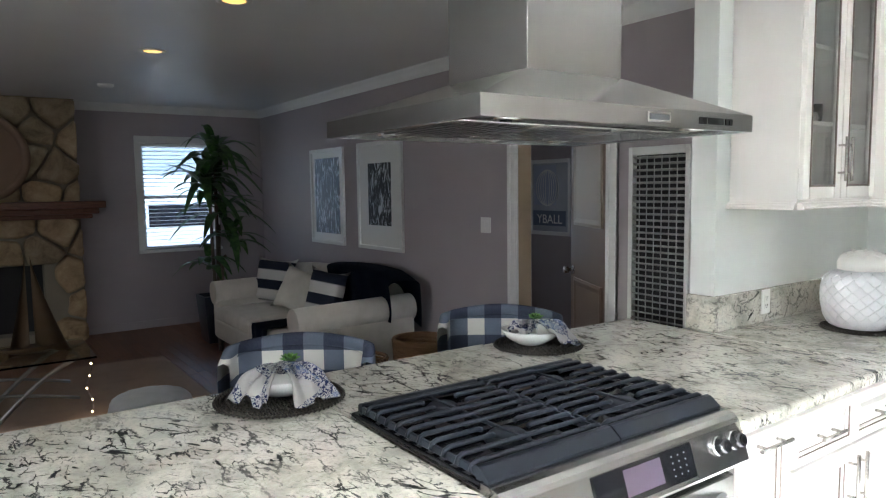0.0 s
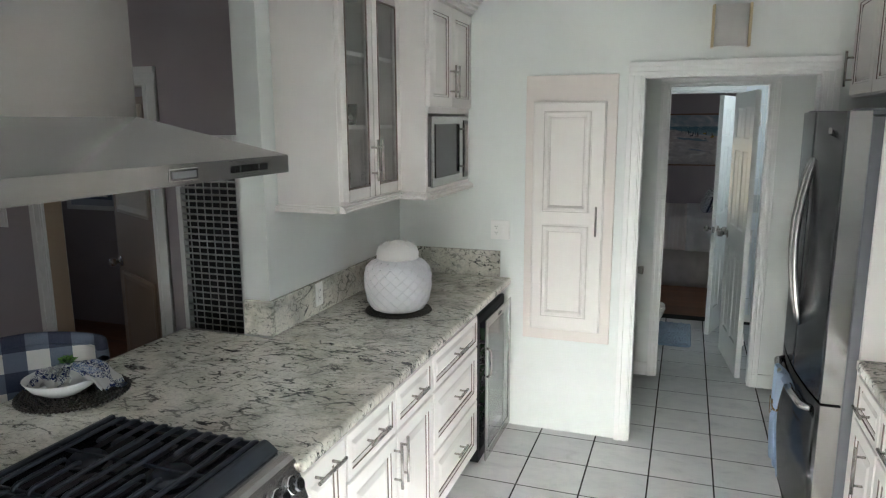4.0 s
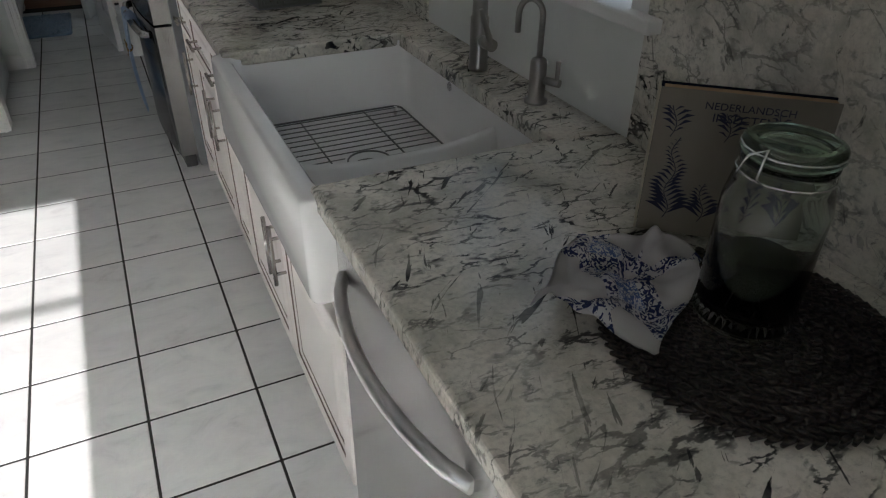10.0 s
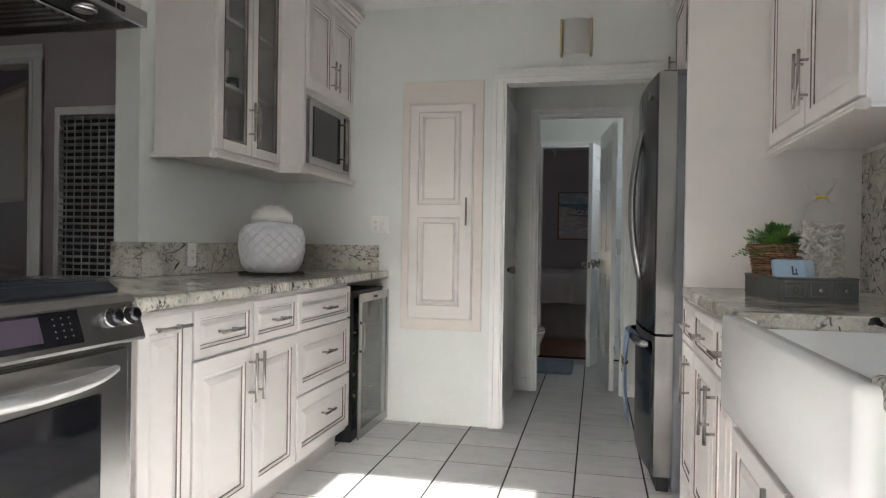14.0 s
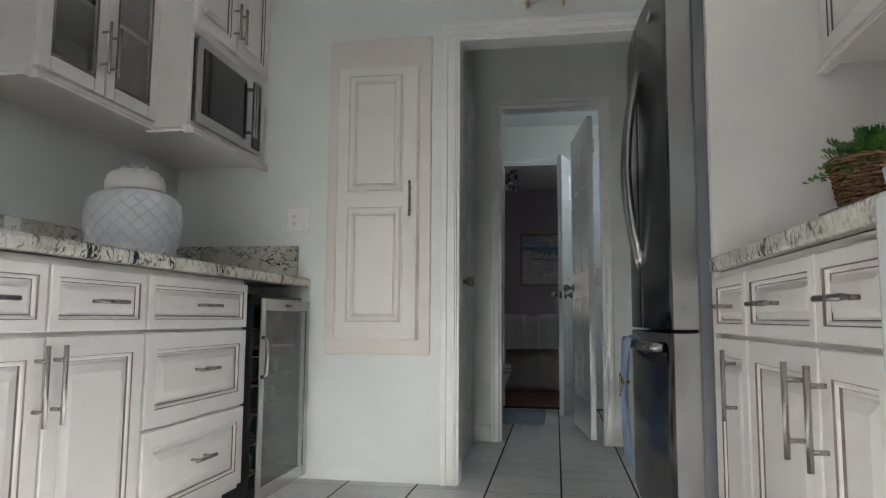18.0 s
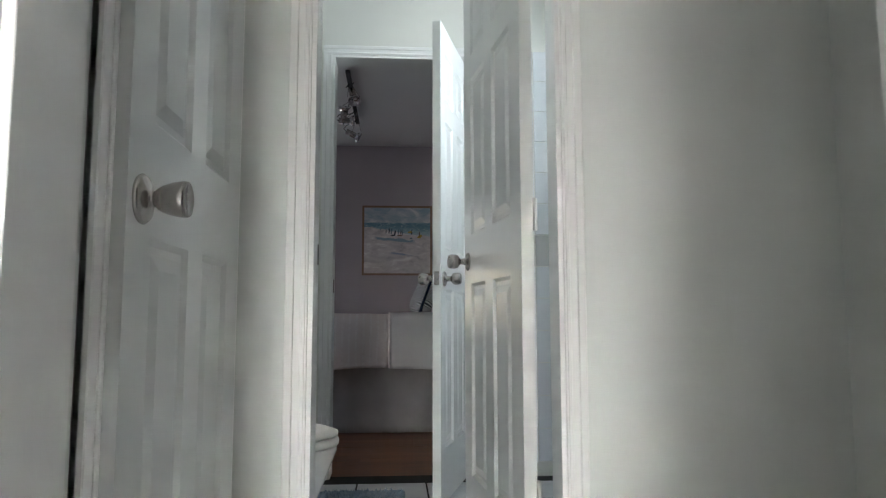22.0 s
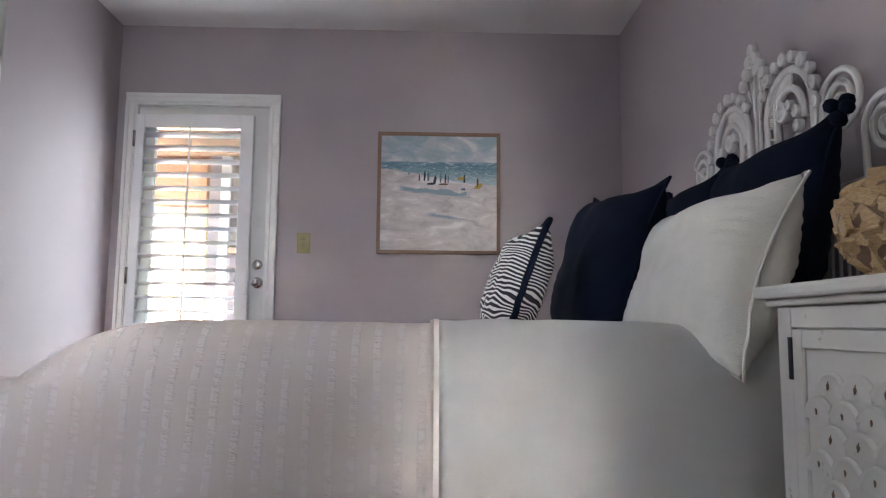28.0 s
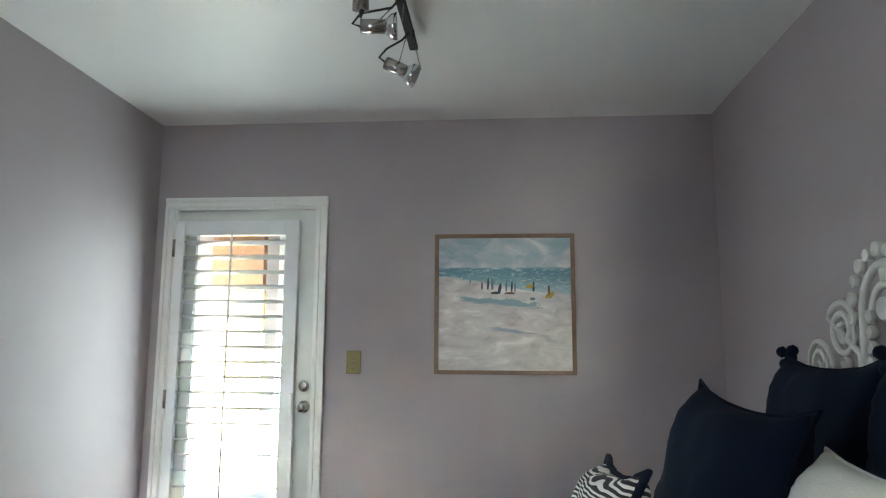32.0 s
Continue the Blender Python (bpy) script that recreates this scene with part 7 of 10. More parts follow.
# the neighbour's house and car outside that window
nh = thing("neighbour_house", "pale neighbouring house with siding and a garage door", "house")
bm = B()
box(bm, -17.2, -17.0, -6, 12, -0.3, 3.4)
hw_ = part("wall", bm, painted("pale_siding", (0.32, 0.34, 0.38), 0.7), nh)
siding = painted("pale_siding_board", (0.36, 0.39, 0.44), 0.6)
for k in range(16):
    bm = B()
    box(bm, -17.0, -16.985, -6, 12, -0.25 + 0.22 * k, -0.06 + 0.22 * k)
    part("siding_board", bm, siding, hw_)
bm = B()
box(bm, -17.0, -16.95, 2.6, 5.6, -0.3, 2.0)
part("garage_door", bm, "trim", nh)
bm = B()
box(bm, -17.6, -16.5, -6.2, 12.2, 3.4, 3.55)
part("roof", bm, "dark_wood", nh)
car = thing("parked_car", "white car parked outside the window", "car")
bm = B()
prof = ((-2.0, 0.35), (-2.05, 0.75), (-1.2, 0.98), (-0.6, 1.42), (0.9, 1.45), (1.6, 1.0), (2.1, 0.9), (2.15, 0.4))
rr = [[bm.verts.new((xx, y_, z_)) for y_, z_ in prof] for xx in (-13.6, -11.9)]
for k in range(len(prof)):
    bm.faces.new((rr[0][k], rr[1][k], rr[1][(k + 1) % len(prof)], rr[0][(k + 1) % len(prof)]))
bm.faces.new(rr[0])
bm.faces.new(rr[1][::-1])
bmesh.ops.recalc_face_normals(bm, faces=bm.faces[:])
bmesh.ops.translate(bm, verts=bm.verts[:], vec=(0, 3.3, 0.05))
part("body", bm, material("white_car_paint", (0.8, 0.8, 0.8), 0.2), car)
for yy in (1.9, 4.7):
    bm = B()
    cyl(bm, (-11.95, yy, 0.05), (-11.75, yy, 0.05), 0.34, seg=24)
    part("wheel", bm, "black_matte", car)
bm = B()
box(bm, -11.895, -11.885, 2.75, 4.1, 1.02, 1.40, 0.0)
part("side_window", bm, "black_gloss", car)


# soft furniture
def cushion(bm, w, d, h, puff=0.5, ears=0.0, n=14, mat=0, seam=0.0):
    """A stuffed cushion in the xz plane: w wide, h high, d thick."""
    def fn(side):
        def f(u, v):
            a, b = 2 * u - 1, 2 * v - 1
            k = (1 - abs(a) ** 3.2) * (1 - abs(b) ** 3.2)
            pin = 1 - 0.10 * (1 - abs(a) ** 2) * (abs(b) ** 6) - 0.0
            pin2 = 1 - 0.10 * (1 - abs(b) ** 2) * (abs(a) ** 6)
            e = 1 + ears * (abs(a) ** 8) * (abs(b) ** 8)
            wr = 0.012 * noise.noise(Vector((a * 2.2, b * 2.2, side * 3.0)))
            return (a * w / 2 * pin2 * e, side * (d / 2 * (k ** puff) + (wr if k > 0.05 else 0)), b * h / 2 * pin * e)
        return f
    grid(bm, n, n, fn(-1), mat)
    grid(bm, n, n, fn(1), mat)
    bmesh.ops.remove_doubles(bm, verts=bm.verts[:], dist=0.0008)
    bmesh.ops.recalc_face_normals(bm, faces=bm.faces[:])


sf = thing("sofa", "cream upholstered loveseat with rolled arms", "sofa")
SX, SE, SYF, SYB = -6.60, -4.36, 2.17, 3.24
bm = B()
box(bm, SX + 0.12, SE - 0.12, SYF + 0.03, SYB, 0.14, 0.34, 0.03, 3)
part("base", bm, "sofa", sf)
for k in range(2):
    bm = B()
    x0 = SX + 0.21 + k * 0.92
    box(bm, x0, x0 + 0.905, SYF, SYB - 0.24, 0.34, 0.475, 0.045, 4)
    smooth_bm(bm)
    part("seat_cushion", bm, "sofa", sf)
bm = B()
grid(bm, 24, 10, lambda u, v: (SX + 0.10 + (SE - SX - 0.2) * u, SYB - 0.26 + 0.24 * v + 0.03 * math.sin(math.pi * u) * 0, 0.50 + (0.33 + 0.07 * math.sin(math.pi * u) ** 0.7) * math.sin(math.pi * min(1, 0.12 + v * 0.88)) ** 0.35))
box(bm, SX + 0.10, SE - 0.10, SYB - 0.26, SYB, 0.34, 0.60, 0.02)
part("backrest", bm, "sofa", sf)
for x in (SX, SE - 0.22):
    bm = B()
    box(bm, x + 0.02, x + 0.20, SYF + 0.04, SYB, 0.14, 0.58, 0.03, 3)
    cyl(bm, (x + 0.11, SYF + 0.02, 0.60), (x + 0.11, SYB, 0.62), 0.115, seg=24)
    part("arm", bm, "sofa", sf)
for x in (SX + 0.1, SE - 0.1):
    for y in (SYF + 0.08, SYB - 0.08):
        bm = B()
        cyl(bm, (x, y, 0.0), (x, y, 0.14), 0.02, 0.03, 10)
        part("leg", bm, "dark_wood", sf)


def pillow(name, label, mat, m, w, h, d, ears=0.10, group="", piping=None):
    t = thing(name, label, "pillow", m, group)
    bm = B()
    cushion(bm, w, d, h, 0.5, ears)
    part("cover", bm, mat, t)
    return t


pillow("throw_pillow", "navy and white striped throw pillow on the sofa", "stripe_navy", pose(-6.30, 2.76, 0.695, -16, 3, 30), 0.47, 0.45, 0.16)
pillow("throw_pillow", "plain cream throw pillow on the sofa", "sofa", pose(-5.62, 2.74, 0.665, -24, 14, 28), 0.45, 0.42, 0.16)
pillow("throw_pillow", "navy and white striped throw pillow on the sofa arm side", "stripe_navy", pose(-5.13, 2.78, 0.690, -14, 8, 34), 0.36, 0.43, 0.18)
bm = B()


def throw_fold(u, v):
    x = -5.50 + 1.17 * u + 0.015 * math.sin(v * 9)
    rip = 0.010 * math.sin(u * 21 + v * 3)
    top = 0.885 + 0.045 * math.sin(math.pi * min(1, 0.15 + 0.8 * u)) - 0.05 * max(0, u - 0.8) / 0.2
    if v < 0.45:
        return (x + 0.10 * (1 - v / 0.45) * (1 - u), 2.965 + rip, 0.53 + (top - 0.53) * v / 0.45)
    if v < 0.65:
        return (x, 2.965 + 0.30 * (v - 0.45) / 0.20, top + 0.02 * math.sin(math.pi * (v - 0.45) / 0.20))
    return (x, 3.268 + rip * 0.6, top - 1.1 * (v - 0.65))


grid(bm, 40, 30, throw_fold)
bmesh.ops.solidify(bm, geom=bm.faces[:], thickness=0.012)
solid("throw_blanket", bm, "navy", "navy knitted throw draped over the sofa back", "blanket")
bm = B()
grid(bm, 20, 24, lambda u, v: (-5.30 + 0.36 * u + 0.05 * v, 2.60 - 0.455 * min(1, v / 0.55) + 0.006 * math.sin(u * 13), 0.488 + 0.008 * math.sin(u * 7) if v < 0.55 else 0.48 - 0.72 * (v - 0.55)))
bmesh.ops.solidify(bm, geom=bm.faces[:], thickness=0.012)
solid("throw_blanket", bm, "navy", "navy throw hanging over the sofa seat", "blanket")


def wicker_basket(x, y, r, h, label):
    t = thing("wicker_basket", label, "basket", pose(x, y, 0), "wicker baskets")
    bm = B()
    n = int(h / 0.022)
    for k in range(n):
        rr = r * (0.88 + 0.12 * k / n)
        m_ = 44
        tube(bm, [((rr + 0.006 * (1 if (i + k) % 2 else -1)) * math.cos(2 * math.pi * i / m_), (rr + 0.006 * (1 if (i + k) % 2 else -1)) * math.sin(2 * math.pi * i / m_), 0.012 + 0.022 * k) for i in range(m_)], 0.0125, 5, 0, True)
    part("weave", bm, "wicker", t)
    bm = B()
    tube(bm, [(r * 1.01 * math.cos(2 * math.pi * i / 40), r * 1.01 * math.sin(2 * math.pi * i / 40), h) for i in range(40)], 0.016, 7, 0, True)
    part("rim", bm, "wicker", t)
    bm = B()
    lathe(bm, ((0.001, 0.02), (r * 0.86, 0.02)), (0, 0, 0), 24)
    part("bottom", bm, "wicker", t)


wicker_basket(-3.93, 2.99, 0.20, 0.47, "tall round brown wicker basket beside the sofa")
wicker_basket(-4.10, 2.56, 0.20, 0.35, "low round brown wicker basket beside the sofa")

rug = B()
box(rug, -6.62, -3.3, -1.3, 1.715, 0.0005, 0.012, 0.004)
solid("rug", rug, "rug", "flat tan area rug under the coffee table", "rug")
ot = thing("ottoman", "round grey button-tufted ottoman", "ottoman", pose(-3.93, 1.05, 0) @ Matrix.Diagonal((0.70, 0.70, 0.96, 1)))
bm = B()
lathe(bm, ((0.31, 0.04), (0.335, 0.06), (0.345, 0.20), (0.34, 0.34), (0.32, 0.395), (0.27, 0.42), (0.15, 0.43), (0.001, 0.432)), (0, 0, 0), 44, 0, lambda a, j: 0.006 * math.sin(a * 11) if j > 2 else 0)
part("cushion", bm, "ottoman", ot)
for k in range(13):
    a, r = 2.4 * k, 0.075 * math.sqrt(k)
    bm = B()
    lathe(bm, ((0.014, 0.0), (0.011, 0.006), (0.001, 0.008)), (r * math.cos(a), r * math.sin(a), 0.424 - 0.06 * (r / 0.3) ** 3), 10)
    part("button", bm, "ottoman", ot)
for k in range(4):
    a = math.pi / 4 + k * math.pi / 2
    bm = B()
    cyl(bm, (0.24 * math.cos(a), 0.24 * math.sin(a), 0), (0.24 * math.cos(a), 0.24 * math.sin(a), 0.05), 0.02, seg=10)
    part("leg", bm, "dark_wood", ot)

ct = thing("coffee_table", "glass-topped coffee table on curved steel legs", "coffee table")
bm = B()
box(bm, -5.75, -4.98, -0.55, 0.915, 0.438, 0.452, 0.004)
part("tabletop", bm, "glass_green", ct, "thick clear glass top")
for x in (-5.62, -5.10):
    for y, s in ((0.80, -1), (-0.44, 1)):
        bm = B()
        tube(bm, [(x, y + s * 0.55 * (k / 12) ** 1.4, 0.435 * (1 - k / 12) + 0.10 * math.sin(math.pi * k / 12)) for k in range(13)], 0.016, 8)
        part("leg", bm, "tap_nickel", ct)
    bm = B()
    tube(bm, [(x, 0.80 - 1.24 * k / 12, 0.14 + 0.10 * math.sin(math.pi * k / 12)) for k in range(13)], 0.012, 8)
    part("stretcher", bm, "tap_nickel", ct)
sb = thing("sailboat_sculpture", "dark bronze sailboat sculpture on the coffee table", "sculpture", pose(-5.38, 0.55, 0.4525, 0, 0, 8))
bm = B()
lathe(bm, ((0.001, 0.0), (0.10, 0.01), (0.17, 0.05), (0.16, 0.055), (0.09, 0.02)), (0, 0, 0), 28)
bmesh.ops.scale(bm, verts=bm.verts[:], vec=(0.45, 1.35, 1.0))
part("hull", bm, "bronze", sb)
for s, wdt in ((1, 0.24), (-1, 0.15)):
    bm = B()
    grid(bm, 10, 18, lambda u, v: (0.05 * s * math.sin(math.pi * u) * (1 - v) + 0.01 * s, s * (0.015 + wdt * u * (1 - v) ** 1.25), 0.06 + 0.66 * v - 0.10 * u * (1 - v)))
    bmesh.ops.solidify(bm, geom=bm.faces[:], thickness=0.004)
    part("sail", bm, "bronze", sb)
fl = thing("fairy_light_string", "string of tiny warm fairy lights by the table leg", "string lights")
bm = B()
tube(bm, [(-5.02, 0.86 + 0.02 * math.sin(k), 0.44 - 0.044 * k) for k in range(10)], 0.0015, 4)
part("wire", bm, "plastic_dark", fl)
for k in range(1, 10, 2):
    bm = B()
    lathe(bm, ((0.001, -0.006), (0.006, 0), (0.001, 0.006)), (-5.02, 0.86 + 0.02 * math.sin(k), 0.44 - 0.044 * k), 8)
    part("bulb", bm, "fairy", fl)


def strap_leaf(bm, base, dirv, length, width, droop, seg=7):
    d = Vector(dirv).normalized()
    side = d.cross(Vector((0, 0, 1))).normalized()
    p = Vector(base)
    prev = None
    for k in range(seg + 1):
        u = k / seg
        wdt = width * (math.sin(math.pi * min(1, 0.12 + 0.88 * u)) ** 0.7) * (1 - 0.3 * u)
        q = p + d * length * u + Vector((0, 0, -droop * length * u * u))
        cur = (bm.verts.new(q - side * wdt / 2), bm.verts.new(q + Vector((0, 0, -wdt * 0.12))), bm.verts.new(q + side * wdt / 2))
        if prev:
            for a in (0, 1):
                f = bm.faces.new((prev[a], prev[a + 1], cur[a + 1], cur[a]))
                f.smooth = True
        prev = cur


dp_ = thing("dracaena_plant", "tall dracaena with arching strap leaves in a dark pot", "potted plant", pose(-7.04, 2.40, 0))
bm = B()
skin(bm, [rrect(-0.15, 0.15, -0.15, 0.15, 0.02, 0.0), rrect(-0.19, 0.19, -0.19, 0.19, 0.025, 0.50), rrect(-0.17, 0.17, -0.17, 0.17, 0.02, 0.50), rrect(-0.165, 0.165, -0.165, 0.165, 0.02, 0.46)], 0, True, True)
part("pot", bm, painted("navy_glaze", (0.012, 0.016, 0.03), 0.35), dp_, "dark navy square pot")
rng = random.Random(5)
for (bx, by, hz) in ((0.0, 0.02, 2.02), (0.06, -0.05, 1.62), (-0.06, 0.05, 1.25), (0.05, 0.06, 0.92)):
    bm = B()
    tube(bm, [(bx * 0.5, by * 0.5, 0.44), (bx, by, 0.9), (bx * 1.4, by * 1.4, hz)], 0.018, 8)
    part("cane", bm, "bark", dp_)
for (bx, by, hz, n, L) in ((0.0, 0.02, 2.05, 22, 0.60), (0.10, -0.09, 1.74, 18, 0.66), (-0.10, 0.08, 1.42, 16, 0.66), (0.09, 0.10, 1.12, 15, 0.58), (0.0, 0.0, 1.90, 12, 0.64), (0.05, -0.05, 1.56, 12, 0.66), (0.0, -0.06, 0.88, 10, 0.50)):
    for k in range(n):
        a = k * 2.39996
        e = 0.25 + 1.05 * rng.random() ** 1.4
        bm = B()
        strap_leaf(bm, (bx * 1.4, by * 1.4, hz + 0.16 * k / n - 0.10), (math.cos(a) * math.cos(e), math.sin(a) * math.cos(e), math.sin(e)), L * rng.uniform(0.8, 1.12), rng.uniform(0.095, 0.125), rng.uniform(0.45, 0.95), 9)
        part("leaf", bm, "leaf_strap", dp_)

# framed prints


def bw_print(seed):
    m = material("ink_print", (0.6, 0.6, 0.6), 0.3)
    v = coords(m)
    w = noise_of(m, coords(m, (5, 5, 1.3)), 2.4, 5.0, 0.7, 2.5 + seed)
    return finish(m, ramp(m, w, (0.46, (0.012, 0.012, 0.015)), (0.54, (0.04, 0.04, 0.045)), (0.57, (0.60, 0.60, 0.62))))


for k, (x0, x1, z0, z1) in enumerate(((-6.66, -5.88, 1.04, 2.045), (-5.57, -4.75, 1.045, 2.055))):
    t = thing("framed_print", "black and white abstract print in a white frame", "picture", group="framed prints over the sofa")
    bm = B()
    for c in ((x0, x0 + 0.035, z0, z1), (x1 - 0.035, x1, z0, z1), (x0 + 0.035, x1 - 0.035, z0, z0 + 0.035), (x0 + 0.035, x1 - 0.035, z1 - 0.035, z1)):
        box(bm, c[0], c[1], LYW - 0.03, LYW - 0.001, c[2], c[3], 0.003)
    part("frame", bm, "trim", t)
    bm = B()
    box(bm, x0 + 0.035, x1 - 0.035, LYW - 0.012, LYW - 0.002, z0 + 0.035, z1 - 0.035)
    part("mat_board", bm, "plastic_white", t)
    bm = B()
    mg = 0.10 if k == 0 else 0.20
    box(bm, x0 + mg, x1 - mg, LYW - 0.0155, LYW - 0.0125, z0 + mg * 1.15, z1 - mg)
    part("print", bm, bw_print(k), t)
outlet("light_switch", FACE_N(-3.60, LYW, 1.335), 2, ("rocker", "rocker"), "white double light switch on the mauve wall")

# wall heater
wh = thing("wall_heater", "tall white louvred wall heater grille", "wall heater")
gx0, gx1, gz0, gz1 = -2.232, -1.825, 0.12, 1.83
bm = B()
for c in ((gx0, gx0 + 0.03, gz0, gz1), (gx1 - 0.03, gx1, gz0, gz1), (gx0 + 0.03, gx1 - 0.03, gz1 - 0.045, gz1), (gx0 + 0.03, gx1 - 0.03, gz0, gz0 + 0.05)):
    box(bm, c[0], c[1], LYW - 0.05, LYW - 0.001, c[2], c[3], 0.003)
part("frame", bm, "trim", wh)
bm = B()
box(bm, gx0 + 0.03, gx1 - 0.03, LYW - 0.012, LYW - 0.002, gz0 + 0.05, gz1 - 0.045)
part("backing", bm, "black_matte", wh)
bm0 = B()
box(bm0, gx0 + 0.03, gx1 - 0.03, -0.010, 0.010, -0.0032, 0.0032)
me = mesh_of("slat", bm0, "heater_enamel")
nsl = 46
for k in range(nsl):
    part("slat", me, None, wh, at=pose(0, LYW - 0.034, gz0 + 0.065 + (gz1 - gz0 - 0.125) * k / (nsl - 1), -25, 0, 0))
for k in range(1, 7):
    x = gx0 + 0.03 + (gx1 - gx0 - 0.06) * k / 7
    bm = B()
    box(bm, x - 0.0022, x + 0.0022, LYW - 0.05, LYW - 0.046, gz0 + 0.05, gz1 - 0.045)
    part("upright", bm, "heater_enamel", wh)

# side room seen through the living room doorway
dl = thing("door_side_room", "brown-painted door standing open in the side room", "door", pose(-2.50, 3.52, 0.01, 0, 0, 152), kind="structure")
bm = B()
box(bm, 0, 0.75, 0, 0.035, 0, 2.03, 0.002)
part("leaf", bm, painted("dull_brown_paint", (0.22, 0.155, 0.115), 0.5), dl)
# upper panel's paler tint is a reflection put into its colour
for z0, z1, tint in ((0.2, 0.95, (0.25, 0.18, 0.135)), (1.33, 1.99, (0.50, 0.43, 0.34))):
    for yy, way in ((0.035, 1), (0.0, -1)):
        bm = B()
        panel_loops(bm, 0.56, z1 - z0, ((0, 0.0005, 0), (0.0, 0.012, 0), (0.02, 0.016, 0), (0.05, 0.010, 0)), 0.095, z0, yy, way)
        part("panel", bm, painted("panel_paint_and_reflection", tint, 0.5), dl)
knob(dl, 0.69, 1.0, 0.035, 1)
bm = B()
box(bm, -3.251, -3.2375, 3.381, 3.50, 0, 2.09)
solid("jamb_lining", bm, "beige", "beige painted door jamb lining", "jamb", "structure")
def letters(name, text, size, m, mat, parent, depth=0.0006, label=""):
    cu = bpy.data.curves.new(name, "FONT")
    cu.body, cu.size, cu.extrude, cu.align_x = text, size, depth, "CENTER"
    tmp = bpy.data.objects.new(name, cu)
    me_ = bpy.data.meshes.new_from_object(tmp)
    bpy.data.objects.remove(tmp)
    bpy.data.curves.remove(cu)
    me_.materials.clear()
    me_.materials.append(M[mat] if isinstance(mat, str) else mat)
    return part(name, me_, None, parent, label, m)


# unseen window, added round the side room's fill lamp
srw = thing("window_side_room", "unseen white-framed window added to light the dim room", "window", kind="structure")
for c in ((3.55, 3.60, 0.95, 2.05), (4.25, 4.30, 0.95, 2.05), (3.60, 4.25, 0.95, 1.0), (3.60, 4.25, 2.0, 2.05)):
    bm = B()
    box(bm, -5.4995, -5.485, c[0], c[1], c[2], c[3], 0.003)
    part("casing", bm, "trim", srw)
bm = B()
box(bm, -5.575, -5.571, 3.60, 4.25, 1.0, 2.0)
ob = part("pane", bm, "glass", srw)
ob.visible_shadow = False
po = thing("framed_poster", "white-framed sports poster with a pale ball drawing and lettering", "picture")
for c in ((-5.20, -5.16, 1.10, 1.90), (-4.62, -4.58, 1.10, 1.90), (-5.16, -4.62, 1.10, 1.14), (-5.16, -4.62, 1.86, 1.90)):
    bm = B()
    box(bm, c[0], c[1], 5.268, 5.299, c[2], c[3], 0.003)
    part("frame", bm, "trim", po)
bm = B()
box(bm, -5.16, -4.62, 5.285, 5.298, 1.14, 1.86)
part("print", bm, painted("grey_poster_paper", (0.42, 0.44, 0.50), 0.35, 0.2, 6.0), po)
# blue reflection on the poster's upper half, painted as a flat patch
bm = B()
box(bm, -5.14, -4.80, 5.2835, 5.2848, 1.42, 1.84)
part("sky_patch", bm, painted("pale_blue_reflection", (0.38, 0.42, 0.55), 0.35, 0.1), po)
bm = B()
box(bm, -5.15, -4.66, 5.2835, 5.2848, 1.20, 1.36)
part("title_band", bm, painted("slate_print", (0.10, 0.13, 0.20), 0.4), po)
for q in range(5):
    bm = B()
    tube(bm, [(-4.93 + (0.17 - 0.035 * q) * math.cos(a * 0.31), 5.2832, 1.60 + 0.19 * math.sin(a * 0.31)) for a in range(20)], 0.005, 4, 0, True)
    part("ball_seam", bm, "trim", po)
letters("lettering", "YBALL", 0.135, pose(-4.90, 5.2826, 1.225, 90, 0, 0), "plastic_white", po)

# ceiling fixtures of the living room
for x, y in ((-4.87, 1.37), (-3.28, 1.435), (-6.4, -0.4), (-4.4, -0.8)):
    t = thing("recessed_light", "round recessed ceiling light glowing warm", "ceiling light", pose(x, y, CEIL), "living room downlights")
    bm = B()
    lathe(bm, ((0.068, 0.0), (0.095, -0.001), (0.098, -0.006), (0.07, -0.010), (0.064, -0.004)), (0, 0, 0), 28)
    part("rim", bm, "trim", t)
    bm = B()
    lathe(bm, ((0.062, -0.0055), (0.040, -0.009), (0.001, -0.010)), (0, 0, 0), 24)
    part("lamp", bm, "bulb_warm", t, "glowing amber lamp")
t = thing("smoke_detector", "white round smoke detector on the ceiling", "smoke detector", pose(-6.7, 1.35, CEIL))
bm = B()
lathe(bm, ((0.068, 0.0), (0.07, -0.015), (0.055, -0.03), (0.02, -0.034), (0.001, -0.034)), (0, 0, 0), 24)
part("cover", bm, "plastic_white", t)


